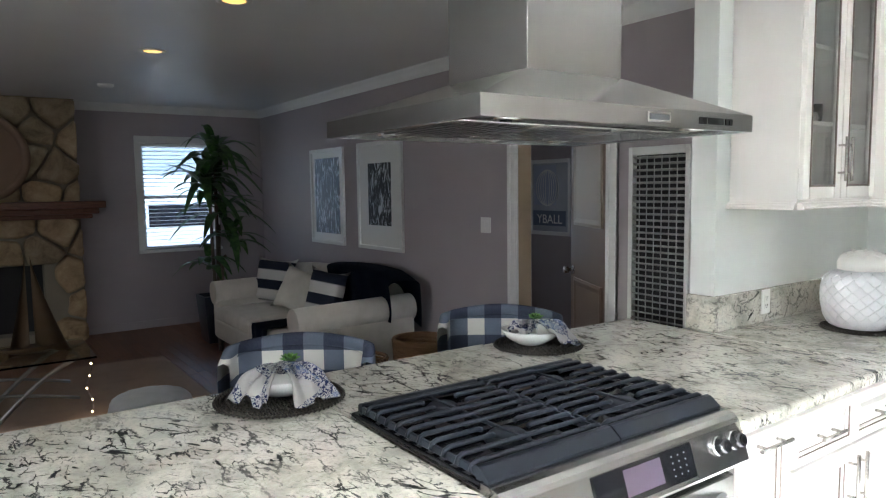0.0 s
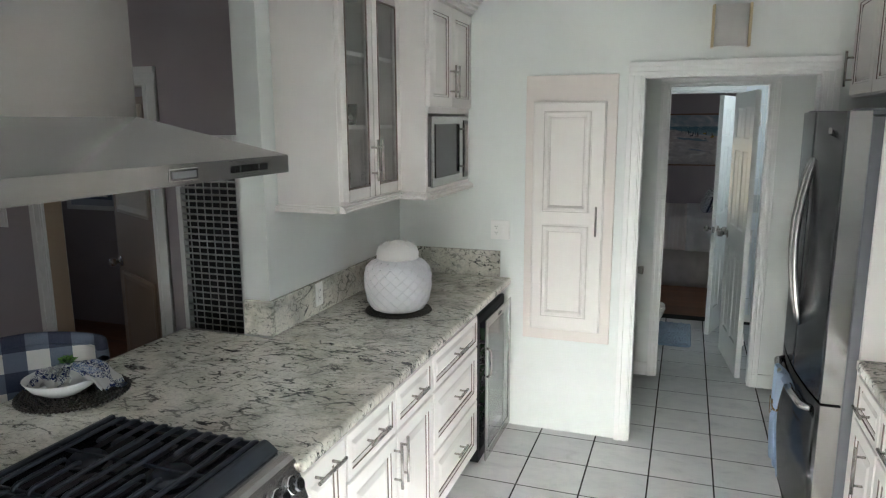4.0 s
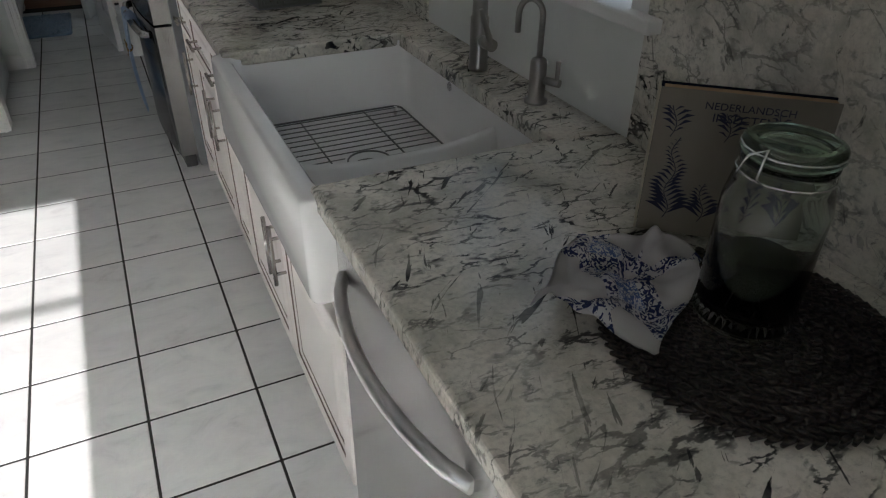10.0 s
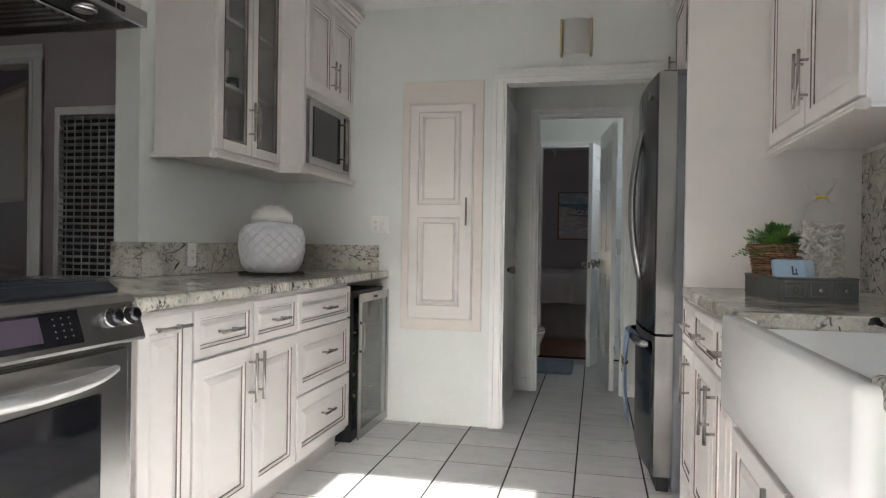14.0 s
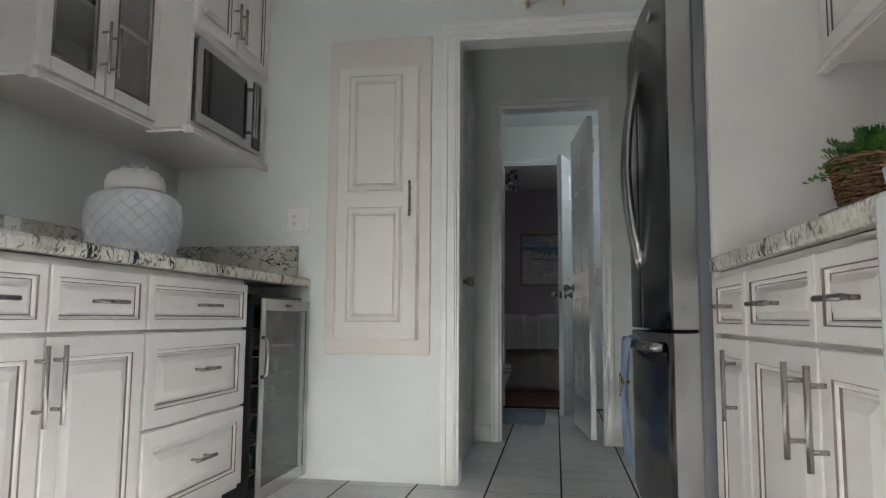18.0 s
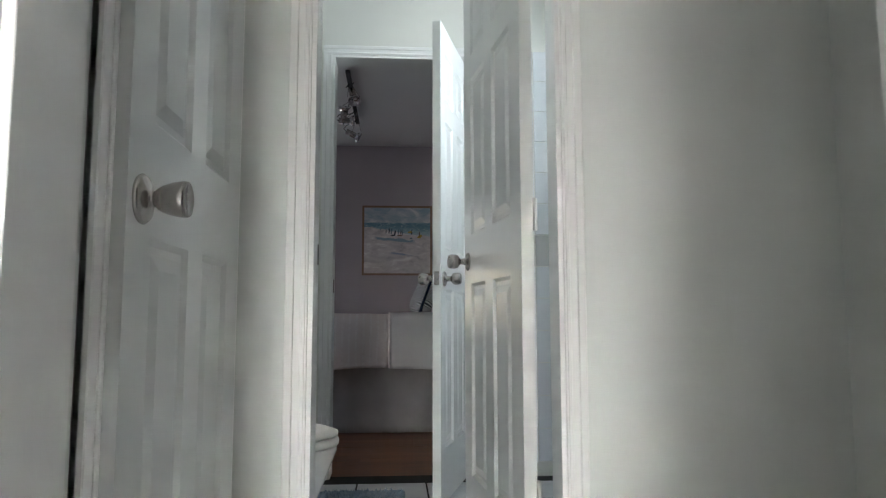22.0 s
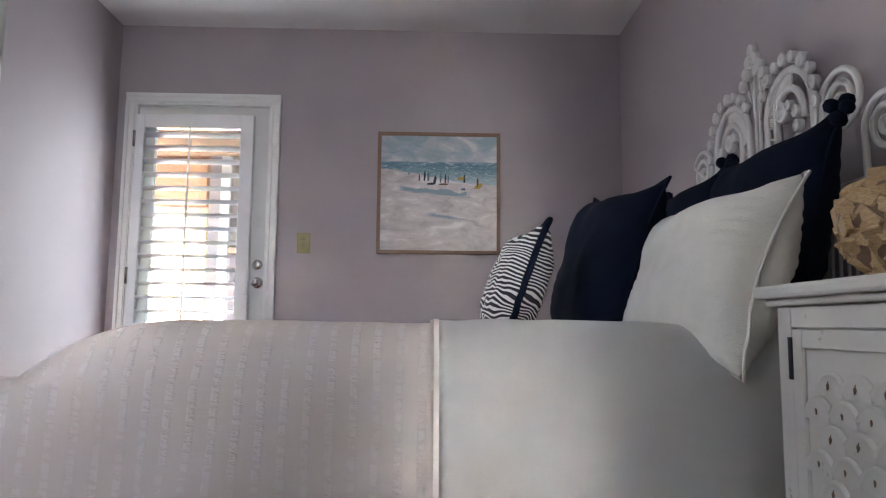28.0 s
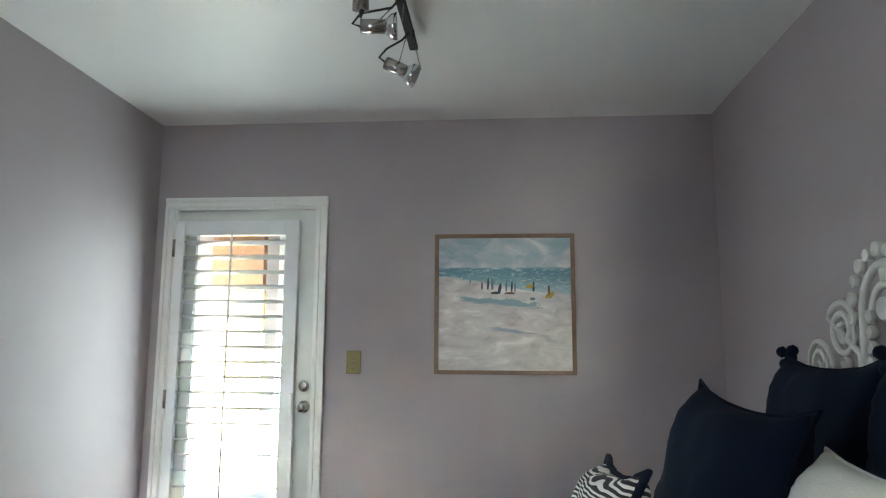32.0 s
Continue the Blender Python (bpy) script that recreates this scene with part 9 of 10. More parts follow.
def ruched(name, label, mat, m, w, h, d, ears=0.1, knots=False, seed=1, group=""):
    t = thing(name, label, "pillow", m, group)
    bm = B()
    cushion(bm, w, d, h, 0.5, ears, 52 if mat == "fluffy" else 26)
    for v in bm.verts:
        q = v.co
        e = max(abs(q.x) / (w / 2), abs(q.z) / (h / 2))
        n = noise.noise(Vector((q.x * 9, q.z * 9, seed))) + 0.5 * noise.noise(Vector((q.x * 24, q.z * 24, seed)))
        fine = 210 if mat == "fluffy" else 120
        ruck = math.sin(q.z * fine + 3 * n) * 0.009 * max(0.0, min(1.0, (abs(q.x) / (w / 2) - 0.62) * 4))
        v.co.y += (0.010 * n + ruck) * (1 if q.y >= 0 else -1) * max(0.0, 1.15 - e)
    part("cover", bm, mat, t)
    bm = B()
    ring = []
    for k in range(4):
        c = [(-1, -1), (1, -1), (1, 1), (-1, 1)][k]
        n_ = [(1, -1), (1, 1), (-1, 1), (-1, -1)][k]
        for j in range(10):
            a = c[0] + (n_[0] - c[0]) * j / 10
            b = c[1] + (n_[1] - c[1]) * j / 10
            pin = 1 - 0.10 * (1 - abs(a) ** 2) * (abs(b) ** 6)
            pin2 = 1 - 0.10 * (1 - abs(b) ** 2) * (abs(a) ** 6)
            e = 1 + ears * (abs(a) ** 8) * (abs(b) ** 8)
            ring.append((a * w / 2 * pin2 * e, 0.003 * math.sin(j * 3 + k), b * h / 2 * pin * e))
    if mat == "fluffy":
        ring = [Vector(q) + Vector((0, 0.006 * math.sin(7.0 * k), 0)) for k, q in enumerate(ring)]
        tube(bm, ring, 0.005, 6, 0, True)
        part("gathered_edge", bm, mat, t)
    else:
        tube(bm, ring, 0.010 if mat == "zebra" else 0.006, 6, 0, True)
        part("edge_piping", bm, "navy", t, "wide black edge piping" if mat == "zebra" else "")
    if knots:
        for sx in (-1, 1):
            bm = B()
            for j in range(5):
                a = j * 1.26
                c = Vector((sx * w * 0.515 + 0.026 * math.cos(a), 0.014 * math.sin(a * 2), h * 0.515 + 0.026 * math.sin(a)))
                lathe(bm, ((0.001, -0.02), (0.016, -0.012), (0.020, 0.0), (0.016, 0.012), (0.001, 0.02)), c, 10)
            part("tied_corner", bm, mat, t)
    return t


ruched("euro_sham", "large navy pillow with tied corners against the headboard", "navy", pose(1.275, 8.935, 1.075, -12, 0, -90), 0.60, 0.54, 0.20, 0.12, True, 3, "navy euro shams")
ruched("euro_sham", "large navy pillow with tied corners beside another navy pillow", "navy", pose(1.28, 9.56, 1.075, -11, 0, -92), 0.64, 0.54, 0.20, 0.12, True, 8, "navy euro shams")
ruched("sham_pillow", "fluffy cream sham pillow with ruched edges on the duvet", "fluffy", pose(1.035, 8.775, 0.928, -20, 0, -87), 0.63, 0.45, 0.25, 0.06, False, 5)
ruched("throw_pillow", "plain navy square pillow leaning on the shams", "navy", pose(0.900, 9.23, 1.008, -17, 4, -82), 0.52, 0.50, 0.21, 0.08, False, 12)
ruched("accent_pillow", "small black and white zebra-print pillow", "zebra", pose(0.597, 9.13, 0.932, -20, -4, -87), 0.34, 0.33, 0.17, 0.12, False, 15)

# peacock headboard
hb = thing("headboard", "white painted rattan peacock headboard with scrolls and discs", "headboard", pose(1.455, 9.27, 0, 0, 0, -90))


def bead(x, z, r):
    bm = B()
    lathe(bm, ((r, -0.010), (r * 1.02, 0.0), (r, 0.010), (r * 0.82, 0.012), (r * 0.78, 0.008), (r * 0.5, 0.012), (r * 0.45, 0.008), (r * 0.2, 0.012), (0.001, 0.012)), (0, 0, 0), 16)
    part("disc", bm, "rattan_white", hb, at=pose(x, -0.012, z, 90, 0, 0))


def rod(pts, r, name="cane_rod"):
    bm = B()
    tube(bm, pts, r * 0.78, 8)
    return part(name, bm, "rattan_white", hb)


def spiral(x, z, r, turns, hand, tr, start=90.0):
    pts = []
    n = int(turns * 26)
    for k in range(n + 1):
        a = radians(start) + hand * 2 * math.pi * turns * k / n
        rr = r * (1 - 0.86 * k / n)
        pts.append((x + rr * math.cos(a), 0, z + rr * math.sin(a)))
    return pts


rod([(-0.012, 0, 0.55), (-0.012, 0, 1.68)], 0.009, "stem")
rod([(0.012, 0, 0.55), (0.012, 0, 1.68)], 0.009, "stem")
for s in (-1, 1):
    outer = [(s * 0.055, 0, 1.02), (s * 0.065, 0, 1.16), (s * 0.062, 0, 1.32)]
    inner = [(s * 0.175, 0, 1.02), (s * 0.155, 0, 1.16), (s * 0.128, 0, 1.30)]
    for k in range(15):
        a = math.pi * (1.0 - 1.02 * k / 14)
        outer.append((s * (0.195 + 0.135 * math.cos(a)), 0, 1.475 + 0.145 * math.sin(a)))
        inner.append((s * (0.200 + 0.080 * math.cos(a)), 0, 1.455 + 0.105 * math.sin(a)))
    outer += [(s * 0.335, 0, 1.30), (s * 0.345, 0, 1.10), (s * 0.345, 0, 0.6)]
    rod(outer, 0.017, "arch_tube")
    rod(inner, 0.015, "arch_tube")
    bm = B()
    for k in range(1, len(outer) - 10):
        for j in range(4):
            f = j / 4
            if k + 1 < len(inner):
                p = Vector(outer[k]).lerp(Vector(outer[k + 1]), f)
                q = Vector(inner[k]).lerp(Vector(inner[k + 1]), f)
                tube(bm, [p, q], 0.0042, 5)
    ob = part("lattice", bm, "rattan_white", hb)
    ob["kind"] = "stuff"
    rod([(s * 0.115, 0, 1.02), (s * 0.11, 0, 1.25), (s * 0.10, 0, 1.40)], 0.006)
    # big scroll, small outer scroll
    rod([(s * 0.36, 0, 0.6), (s * 0.365, 0, 1.20), (s * 0.362, 0, 1.36)] + [((s * 0.46 + s * -(p[0])), 0, p[2]) for p in spiral(0.0, 1.435, 0.098, 2.35, -1, 0.012, 180.0)][2:] if s < 0 else
        [(0.36, 0, 0.6), (0.365, 0, 1.20), (0.362, 0, 1.36)] + [(0.46 + p[0], 0, p[2]) for p in spiral(0.0, 1.435, 0.098, 2.35, -1, 0.012, 180.0)][2:], 0.0135, "scroll")
    rod([(s * 0.555, 0, 0.6), (s * 0.552, 0, 1.2)] + [(s * (0.635 + p[0]), 0, p[2]) for p in spiral(0.0, 1.325, 0.085, 2.2, -1, 0.012, 180.0)], 0.0125, "scroll")
    rod([(s * 0.72, 0, 0.02), (s * 0.72, 0, 1.325)], 0.016, "post")
    rod([(s * 0.335, 0, 1.20), (s * 0.72, 0, 1.20)], 0.010)
    for k in range(10):
        x = s * (0.38 + 0.036 * k)
        rod([(x, 0, 0.62), (x, 0, 1.20)], 0.006)
    # discs along the crest
    for k in range(9):
        a = math.pi * (0.80 - 0.82 * k / 8)
        bead(s * (0.195 + 0.168 * math.cos(a)), 1.480 + 0.178 * math.sin(a), 0.019 + 0.003 * (k % 2))
    for k, (x, z) in enumerate(((0.024, 1.735), (0.045, 1.70), (0.070, 1.665), (0.028, 1.690))):
        bead(s * x, z, 0.021)
        rod([(s * 0.012, 0, 1.50), (s * (0.012 + (x - 0.012) * 0.35), 0, 1.58), (s * x, 0, z)], 0.0045)
    bead(s * 0.185, 1.488, 0.033)
    bead(s * 0.150 if s < 0 else 0.222, 1.500, 0.018)
    for k in range(4):
        bead(s * (0.262 + 0.003 * k), 1.47 - 0.045 * k, 0.019)
    bead(s * 0.425, 1.33, 0.022)
bead(0.0, 1.768, 0.024)
rod([(-0.72, 0, 0.62), (0.72, 0, 0.62)], 0.014, "rail")
rod([(-0.335, 0, 1.05), (0.335, 0, 1.05)], 0.012, "rail")

# carved nightstand
ns = thing("nightstand", "distressed white nightstand with scallop-carved door", "nightstand")
NX, NY0, NY1, NZ = 1.02, 7.78, 8.375, 0.895
dm = painted("distressed_white_paint", (0.66, 0.64, 0.60), 0.6, 0.06, 60.0, 0.15)
v_ = coords(dm)
chip = noise_of(dm, v_, 26.0, 5.0, 0.7)
wear = noise_of(dm, v_, 3.0, 3.0, 0.6)
base_sock = dm.node_tree.nodes["Principled BSDF"].inputs["Base Color"].links[0].from_socket
cm = mix(dm, 1.0, ramp(dm, chip, (0.64, (0, 0, 0)), (0.68, (1, 1, 1))), ramp(dm, wear, (0.42, (0.15, 0.15, 0.15)), (0.6, (1, 1, 1))), "MULTIPLY")
finish(dm, mix(dm, cm, base_sock, (0.16, 0.115, 0.075)))
M["distressed"] = dm
bm = B()
box(bm, NX + 0.012, 1.50, NY0, NY1, 0.06, NZ - 0.035)
part("body", bm, "distressed", ns)
bm = B()
box(bm, NX - 0.035, 1.515, NY0 - 0.03, NY1 + 0.03, NZ - 0.026, NZ, 0.007, 2)
box(bm, NX - 0.018, 1.505, NY0 - 0.014, NY1 + 0.014, NZ - 0.040, NZ - 0.026, 0.005, 2)
part("top", bm, "distressed", ns)
for y in (NY0 + 0.03, NY1 - 0.03):
    for x in (NX + 0.045, 1.47):
        bm = B()
        box(bm, x - 0.022, x + 0.022, y - 0.022, y + 0.022, 0.0, 0.06, 0.003)
        part("foot", bm, "distressed", ns)
bm = B()
box(bm, NX, NX + 0.012, NY1 - 0.050, NY1, 0.06, NZ - 0.042, 0.002)
box(bm, NX, NX + 0.012, NY0, NY0 + 0.050, 0.06, NZ - 0.042, 0.002)
box(bm, NX, NX + 0.012, NY0 + 0.05, NY1 - 0.05, NZ - 0.082, NZ - 0.042, 0.002)
box(bm, NX, NX + 0.012, NY0 + 0.05, NY1 - 0.05, 0.06, 0.10, 0.002)
part("face_frame", bm, "distressed", ns)
y0, y1, z0, z1 = NY0 + 0.053, NY1 - 0.053, 0.103, NZ - 0.085
dn = B()
box(dn, NX + 0.006, NX + 0.012, y0, y1, z0, z1)
door = part("door", dn, "distressed", ns)
for nm, c in (("stile", (y0, y0 + 0.035, z0, z1)), ("stile", (y1 - 0.035, y1, z0, z1)), ("rail", (y0 + 0.035, y1 - 0.035, z1 - 0.035, z1)), ("rail", (y0 + 0.035, y1 - 0.035, z0, z0 + 0.035))):
    bm = B()
    box(bm, NX - 0.002, NX + 0.0058, *c, 0.002)
    part(nm, bm, "distressed", door)
shell = B()
for k in range(12):
    a0, a1 = math.pi * k / 12, math.pi * (k + 1) / 12
    prev = None
    for rr, d in ((0.042, 0.0), (0.040, 0.009), (0.035, 0.006), (0.022, 0.007), (0.010, 0.003)):
        cur = [shell.verts.new((-d, rr * math.cos(a), rr * math.sin(a))) for a in (a0, a1)]
        if prev:
            shell.faces.new((prev[0], prev[1], cur[1], cur[0])).smooth = True
        prev = cur
    shell.faces.new((prev[0], prev[1], shell.verts.new((-0.002, 0, 0))))
bmesh.ops.recalc_face_normals(shell, faces=shell.faces[:])
bmesh.ops.remove_doubles(shell, verts=shell.verts[:], dist=0.0006)
shell_me = mesh_of("scallop", shell, "distressed")
slit = B()
lathe(slit, ((0.001, -0.009), (0.0035, 0.0), (0.001, 0.009)), (0, 0, 0), 8)
slit_me = mesh_of("slit", slit, M["frame_wood"])
for j in range(14):
    for i in range(6):
        y = y0 + 0.072 + 0.076 * i + (0.038 if j % 2 else 0)
        z = z0 + 0.040 + 0.046 * j
        if y > y1 - 0.065 or z > z1 - 0.078:
            continue
        part("scallop", shell_me, None, door, at=pose(NX + 0.0055 - 0.0015 * (j % 2), y, z))
        part("carved_slit", slit_me, None, door, at=pose(NX - 0.0005, y + 0.004, z + 0.018, 18, 0, 0))
bm = B()
cyl(bm, (NX - 0.004, NY1 - 0.052, 0.715), (NX - 0.004, NY1 - 0.052, 0.795), 0.005, seg=8)
part("hinge", bm, "iron", ns)
wbq = thing("wood_chip_ball", "decorative ball of pale overlapping wood chips", "ornament", pose(1.205, 8.265, NZ + 0.111))
rng = random.Random(17)
bm = B()
lathe(bm, [(0.105 * math.sin(math.pi * k / 12) + 0.0005, -0.105 * math.cos(math.pi * k / 12)) for k in range(13)], (0, 0, 0), 20)
part("core", bm, "frame_wood", wbq)
for k in range(96):
    zz = 1 - 2 * (k + 0.5) / 96
    a = k * 2.39996
    d = Vector((math.sqrt(1 - zz * zz) * math.cos(a), math.sqrt(1 - zz * zz) * math.sin(a), zz))
    m_ = d.to_track_quat("Z", "Y").to_matrix().to_4x4()
    m_.translation = d * 0.100
    m_ = m_ @ pose(0, 0, 0, rng.uniform(-20, 20), rng.uniform(-20, 20), rng.uniform(0, 180))
    bm = B()
    w, l = rng.uniform(0.013, 0.019), rng.uniform(0.026, 0.038)
    box(bm, -l, l, -w, w, -0.006, 0.006, 0.0015)
    part("chip", bm, "light_wood", wbq, at=m_)

# outside door with a plantation shutter
od = thing("door_outside", "white glazed outside door with a louvred shutter, closed", "door", kind="structure")
DY = BY1 + 0.03
bm = B()
for c in ((-1.472, -1.36, 0.012, 2.155), (-0.80, -0.648, 0.012, 2.155), (-1.36, -0.80, 2.01, 2.155), (-1.36, -0.80, 0.012, 0.26)):
    box(bm, c[0], c[1], DY, DY + 0.042, c[2], c[3])
part("leaf_frame", bm, "door_white", od)
bm = B()
box(bm, -1.36, -0.80, DY + 0.018, DY + 0.023, 0.26, 2.01)
ob = part("pane", bm, "glass", od)
ob.visible_shadow = False
SY = BY1 - 0.016
sh = part("shutter", (lambda b: (box(b, -1.462, -1.411, SY, SY + 0.034, 0.17, 2.085, 0.003), box(b, -0.826, -0.748, SY, SY + 0.034, 0.17, 2.085, 0.003), box(b, -1.411, -0.826, SY, SY + 0.034, 2.0, 2.085, 0.003), box(b, -1.411, -0.826, SY, SY + 0.034, 0.17, 0.26, 0.003), b)[-1])(B()), "shutter", od, "white louvred shutter frame")
bm = B()
prof = [(0.034 * math.cos(a), 0.0045 * math.sin(a)) for a in [2 * math.pi * k / 10 for k in range(10)]]
ends = [[bm.verts.new((x, q[0], q[1])) for q in prof] for x in (-1.409, -0.828)]
for k in range(10):
    bm.faces.new((ends[0][k], ends[0][(k + 1) % 10], ends[1][(k + 1) % 10], ends[1][k])).smooth = True
bm.faces.new(ends[0][::-1])
bm.faces.new(ends[1])
bmesh.ops.recalc_face_normals(bm, faces=bm.faces[:])
lou = mesh_of("louvre", bm, "shutter")
for k in range(21):
    part("louvre", lou, None, sh, at=pose(0, SY + 0.017, 1.958 - 0.083 * k, -15, 0, 0))
bm = B()
box(bm, -1.132, -1.120, SY - 0.028, SY - 0.018, 0.30, 2.02, 0.003)
part("tilt_rod", bm, "shutter", sh)
bm = B()
box(bm, -0.772, -0.752, SY - 0.006, SY + 0.001, 0.98, 1.13, 0.004)
part("magnet_catch", bm, "shutter", sh)
dk = knob(od, -0.700, 1.055, DY, -1)
bm = B()
lathe(bm, ((0.030, 0.0), (0.031, 0.006), (0.024, 0.014), (0.012, 0.016), (0.001, 0.016)), (0, 0, 0), 22)
part("deadbolt", bm, "nickel", od, at=pose(-0.702, DY, 1.165, 90, 0, 0))
for z in (0.28, 1.09, 1.93):
    bm = B()
    cyl(bm, (-1.474, BY1 - 0.008, z - 0.05), (-1.474, BY1 - 0.008, z + 0.05), 0.008, seg=10)
    part("hinge", bm, "nickel", od)
bm = B()
box(bm, -1.475, -0.645, BY1 - 0.01, BY1 + 0.14, -0.01, 0.010, 0.003)
solid("trim_threshold", bm, "nickel", "metal threshold of the outside door", "threshold", "structure")

# the patio outside
pf = thing("patio_wall", "pale pinkish stucco patio wall", "wall", kind="structure")
bm = B()
box(bm, -4.0, 1.6, 14.2, 14.4, -0.3, 2.9)
part("stucco", bm, painted("pink_white_stucco", (0.30, 0.265, 0.27), 0.9, 0.08, 40.0, 0.4), pf)
bm = B()
box(bm, -4.0, 1.6, 11.30, 14.2, -0.2, -0.06)
solid("patio_slab", bm, painted("pale_concrete", (0.24, 0.235, 0.24), 0.85, 0.12, 30.0, 0.2), "pale concrete patio slab", "ground", "structure")
yp = painted("yellow_orange_plank", (0.66, 0.47, 0.20), 0.6, 0.15)
bm = B()
box(bm, -2.22, -1.80, 13.6, 13.66, 0.1, 1.9, 0.006)
solid("plank_door", bm, yp, "yellow-orange timber board leaning on the patio wall", "board")
bm = B()
box(bm, -2.27, -1.78, 13.5, 13.60, 1.92, 2.5, 0.006)
solid("patio_beam", bm, wood("brown_beam", (0.16, 0.08, 0.045), (0.34, 0.18, 0.10), 8.0, (14, 2, 14), 0.7), "weathered brown timber post block by the patio", "beam")
bm = B()
grid(bm, 90, 1, lambda u, v: (-1.72 + 1.6 * u, 13.9 + 0.012 * math.sin(u * 150), 1.55 + 0.95 * v))
bmesh.ops.solidify(bm, geom=bm.faces[:], thickness=0.004)
solid("corrugated_panel", bm, painted("weathered_corrugated_sheet", (0.52, 0.47, 0.42), 0.7, 0.15), "weathered corrugated screen above the patio wall", "fence panel")
bm = B()
box(bm, -1.72, -0.1, 13.85, 13.95, 1.50, 1.56, 0.004)
solid("screen_rail", bm, "frame_wood", "brown timber rail under the corrugated screen", "rail")
bm = B()
box(bm, -1.75, -1.66, 13.84, 13.94, -0.06, 2.5, 0.004)
solid("patio_post", bm, "trim", "white painted patio post", "post")
mb = thing("utility_box", "small white electrical box with conduit on the patio wall", "utility box")
bm = B()
box(bm, -1.20, -1.08, 14.12, 14.2, 1.20, 1.38, 0.006)
part("box", bm, "plastic_white", mb)
bm = B()
tube(bm, [(-1.14, 14.16, 1.20), (-1.14, 14.16, 0.98), (-1.05, 14.16, 0.86), (-0.9, 14.16, 0.84)], 0.016, 8)
part("conduit", bm, "plastic_white", mb)

# cover added to hold the sun off the patio wall and slab
bm = B()
box(bm, -4.0, 1.6, 11.31, 14.2, 2.62, 2.70, 0.004)
solid("patio_cover", bm, painted("patio_shade_boards", (0.60, 0.57, 0.52), 0.8, 0.1), "flat timber cover added above the patio to shade it", "patio cover")
bm = B()
box(bm, -2.40, -0.5, 13.20, 13.32, 2.36, 2.60, 0.004)
solid("cover_beam", bm, "frame_wood", "brown timber beam under the patio cover", "beam")

# unseen window assumed beside the bedroom doorway
bd = thing("window_bedroom", "assumed white-framed window in the bedroom's doorway wall", "window", kind="structure")
for c in ((-1.42, -1.37, 0.95, 2.10), (-0.67, -0.62, 0.95, 2.10), (-1.37, -0.67, 0.95, 1.0), (-1.37, -0.67, 2.05, 2.10), (-1.37, -0.67, 1.50, 1.54)):
    bm = B()
    box(bm, c[0], c[1], 7.30, 7.345, c[2], c[3], 0.003)
    part("window_frame", bm, "trim", bd)
bm = B()
box(bm, -1.37, -0.67, 7.320, 7.324, 1.0, 2.05)
ob = part("pane", bm, "glass", bd)
ob.visible_shadow = False

# painting and switch plate
pa = thing("beach_painting", "square beach painting in a slim brown wood frame", "painting")
bm = B()
box(bm, 0.040, 0.750, BY1 - 0.022, BY1 - 0.004, 1.26, 1.97)
part("canvas", bm, "painting", pa)
for c in ((0.018, 0.040, 1.238, 1.992), (0.750, 0.772, 1.238, 1.992), (0.040, 0.750, 1.238, 1.26), (0.040, 0.750, 1.97, 1.992)):
    bm = B()
    box(bm, c[0], c[1], BY1 - 0.034, BY1 - 0.0005, c[2], c[3], 0.002)
    part("frame", bm, "frame_wood", pa)
STROKES = {"dark": (0.02, 0.03, 0.05), "teal": (0.10, 0.18, 0.22), "gold": (0.42, 0.30, 0.06), "rust": (0.16, 0.08, 0.04)}
STROKES = {k: material(k + "_paint_stroke", c, 0.6) for k, c in STROKES.items()}
# along the canvas, up the canvas, height, half width, lean, paint: of 1
for a, b, hgt, w, lean, paint in (
        (0.24, 0.655, 0.03, 0.005, 0, "teal"), (0.33, 0.605, 0.06, 0.006, 0, "dark"), (0.375, 0.605, 0.09, 0.008, 0.004, "dark"), (0.41, 0.605, 0.09, 0.009, -0.004, "teal"),
        (0.46, 0.575, 0.08, 0.012, 0.012, "dark"), (0.515, 0.59, 0.09, 0.007, 0, "teal"), (0.555, 0.59, 0.08, 0.007, 0.003, "dark"), (0.58, 0.59, 0.075, 0.006, 0, "teal"),
        (0.43, 0.57, 0.02, 0.03, 0, "dark"), (0.54, 0.57, 0.015, 0.04, 0, "rust"), (0.69, 0.615, 0.03, 0.030, 0.01, "gold"), (0.72, 0.59, 0.075, 0.008, 0, "dark"),
        (0.83, 0.54, 0.05, 0.028, 0.03, "gold"), (0.835, 0.56, 0.08, 0.008, 0, "rust"), (0.835, 0.60, 0.03, 0.007, 0, "dark"), (0.71, 0.525, 0.02, 0.02, 0, "teal")):
    x, z, w, hgt, lean = 0.04 + 0.71 * a, 1.26 + 0.71 * b, 0.71 * w, 0.71 * hgt, 0.71 * lean
    bm = B()
    vs = [bm.verts.new((x + dx + lean * dz / hgt, BY1 - 0.0232, z + dz)) for dx, dz in ((-w, 0), (w * 0.7, -0.002), (w * 1.1, hgt * 0.5), (w * 0.5, hgt), (-w * 0.4, hgt * 0.95), (-w * 1.1, hgt * 0.55))]
    bm.faces.new(vs)
    part("brush_stroke", bm, STROKES[paint], pa)
sp = thing("switch_plate", "aged brass double switch plate on the mauve wall", "switch", pose(-0.423, BY1, 1.297))
bm = B()
box(bm, -0.040, 0.040, -0.006, -0.0005, -0.062, 0.062, 0.003, 2)
part("plate", bm, "brass_old", sp)
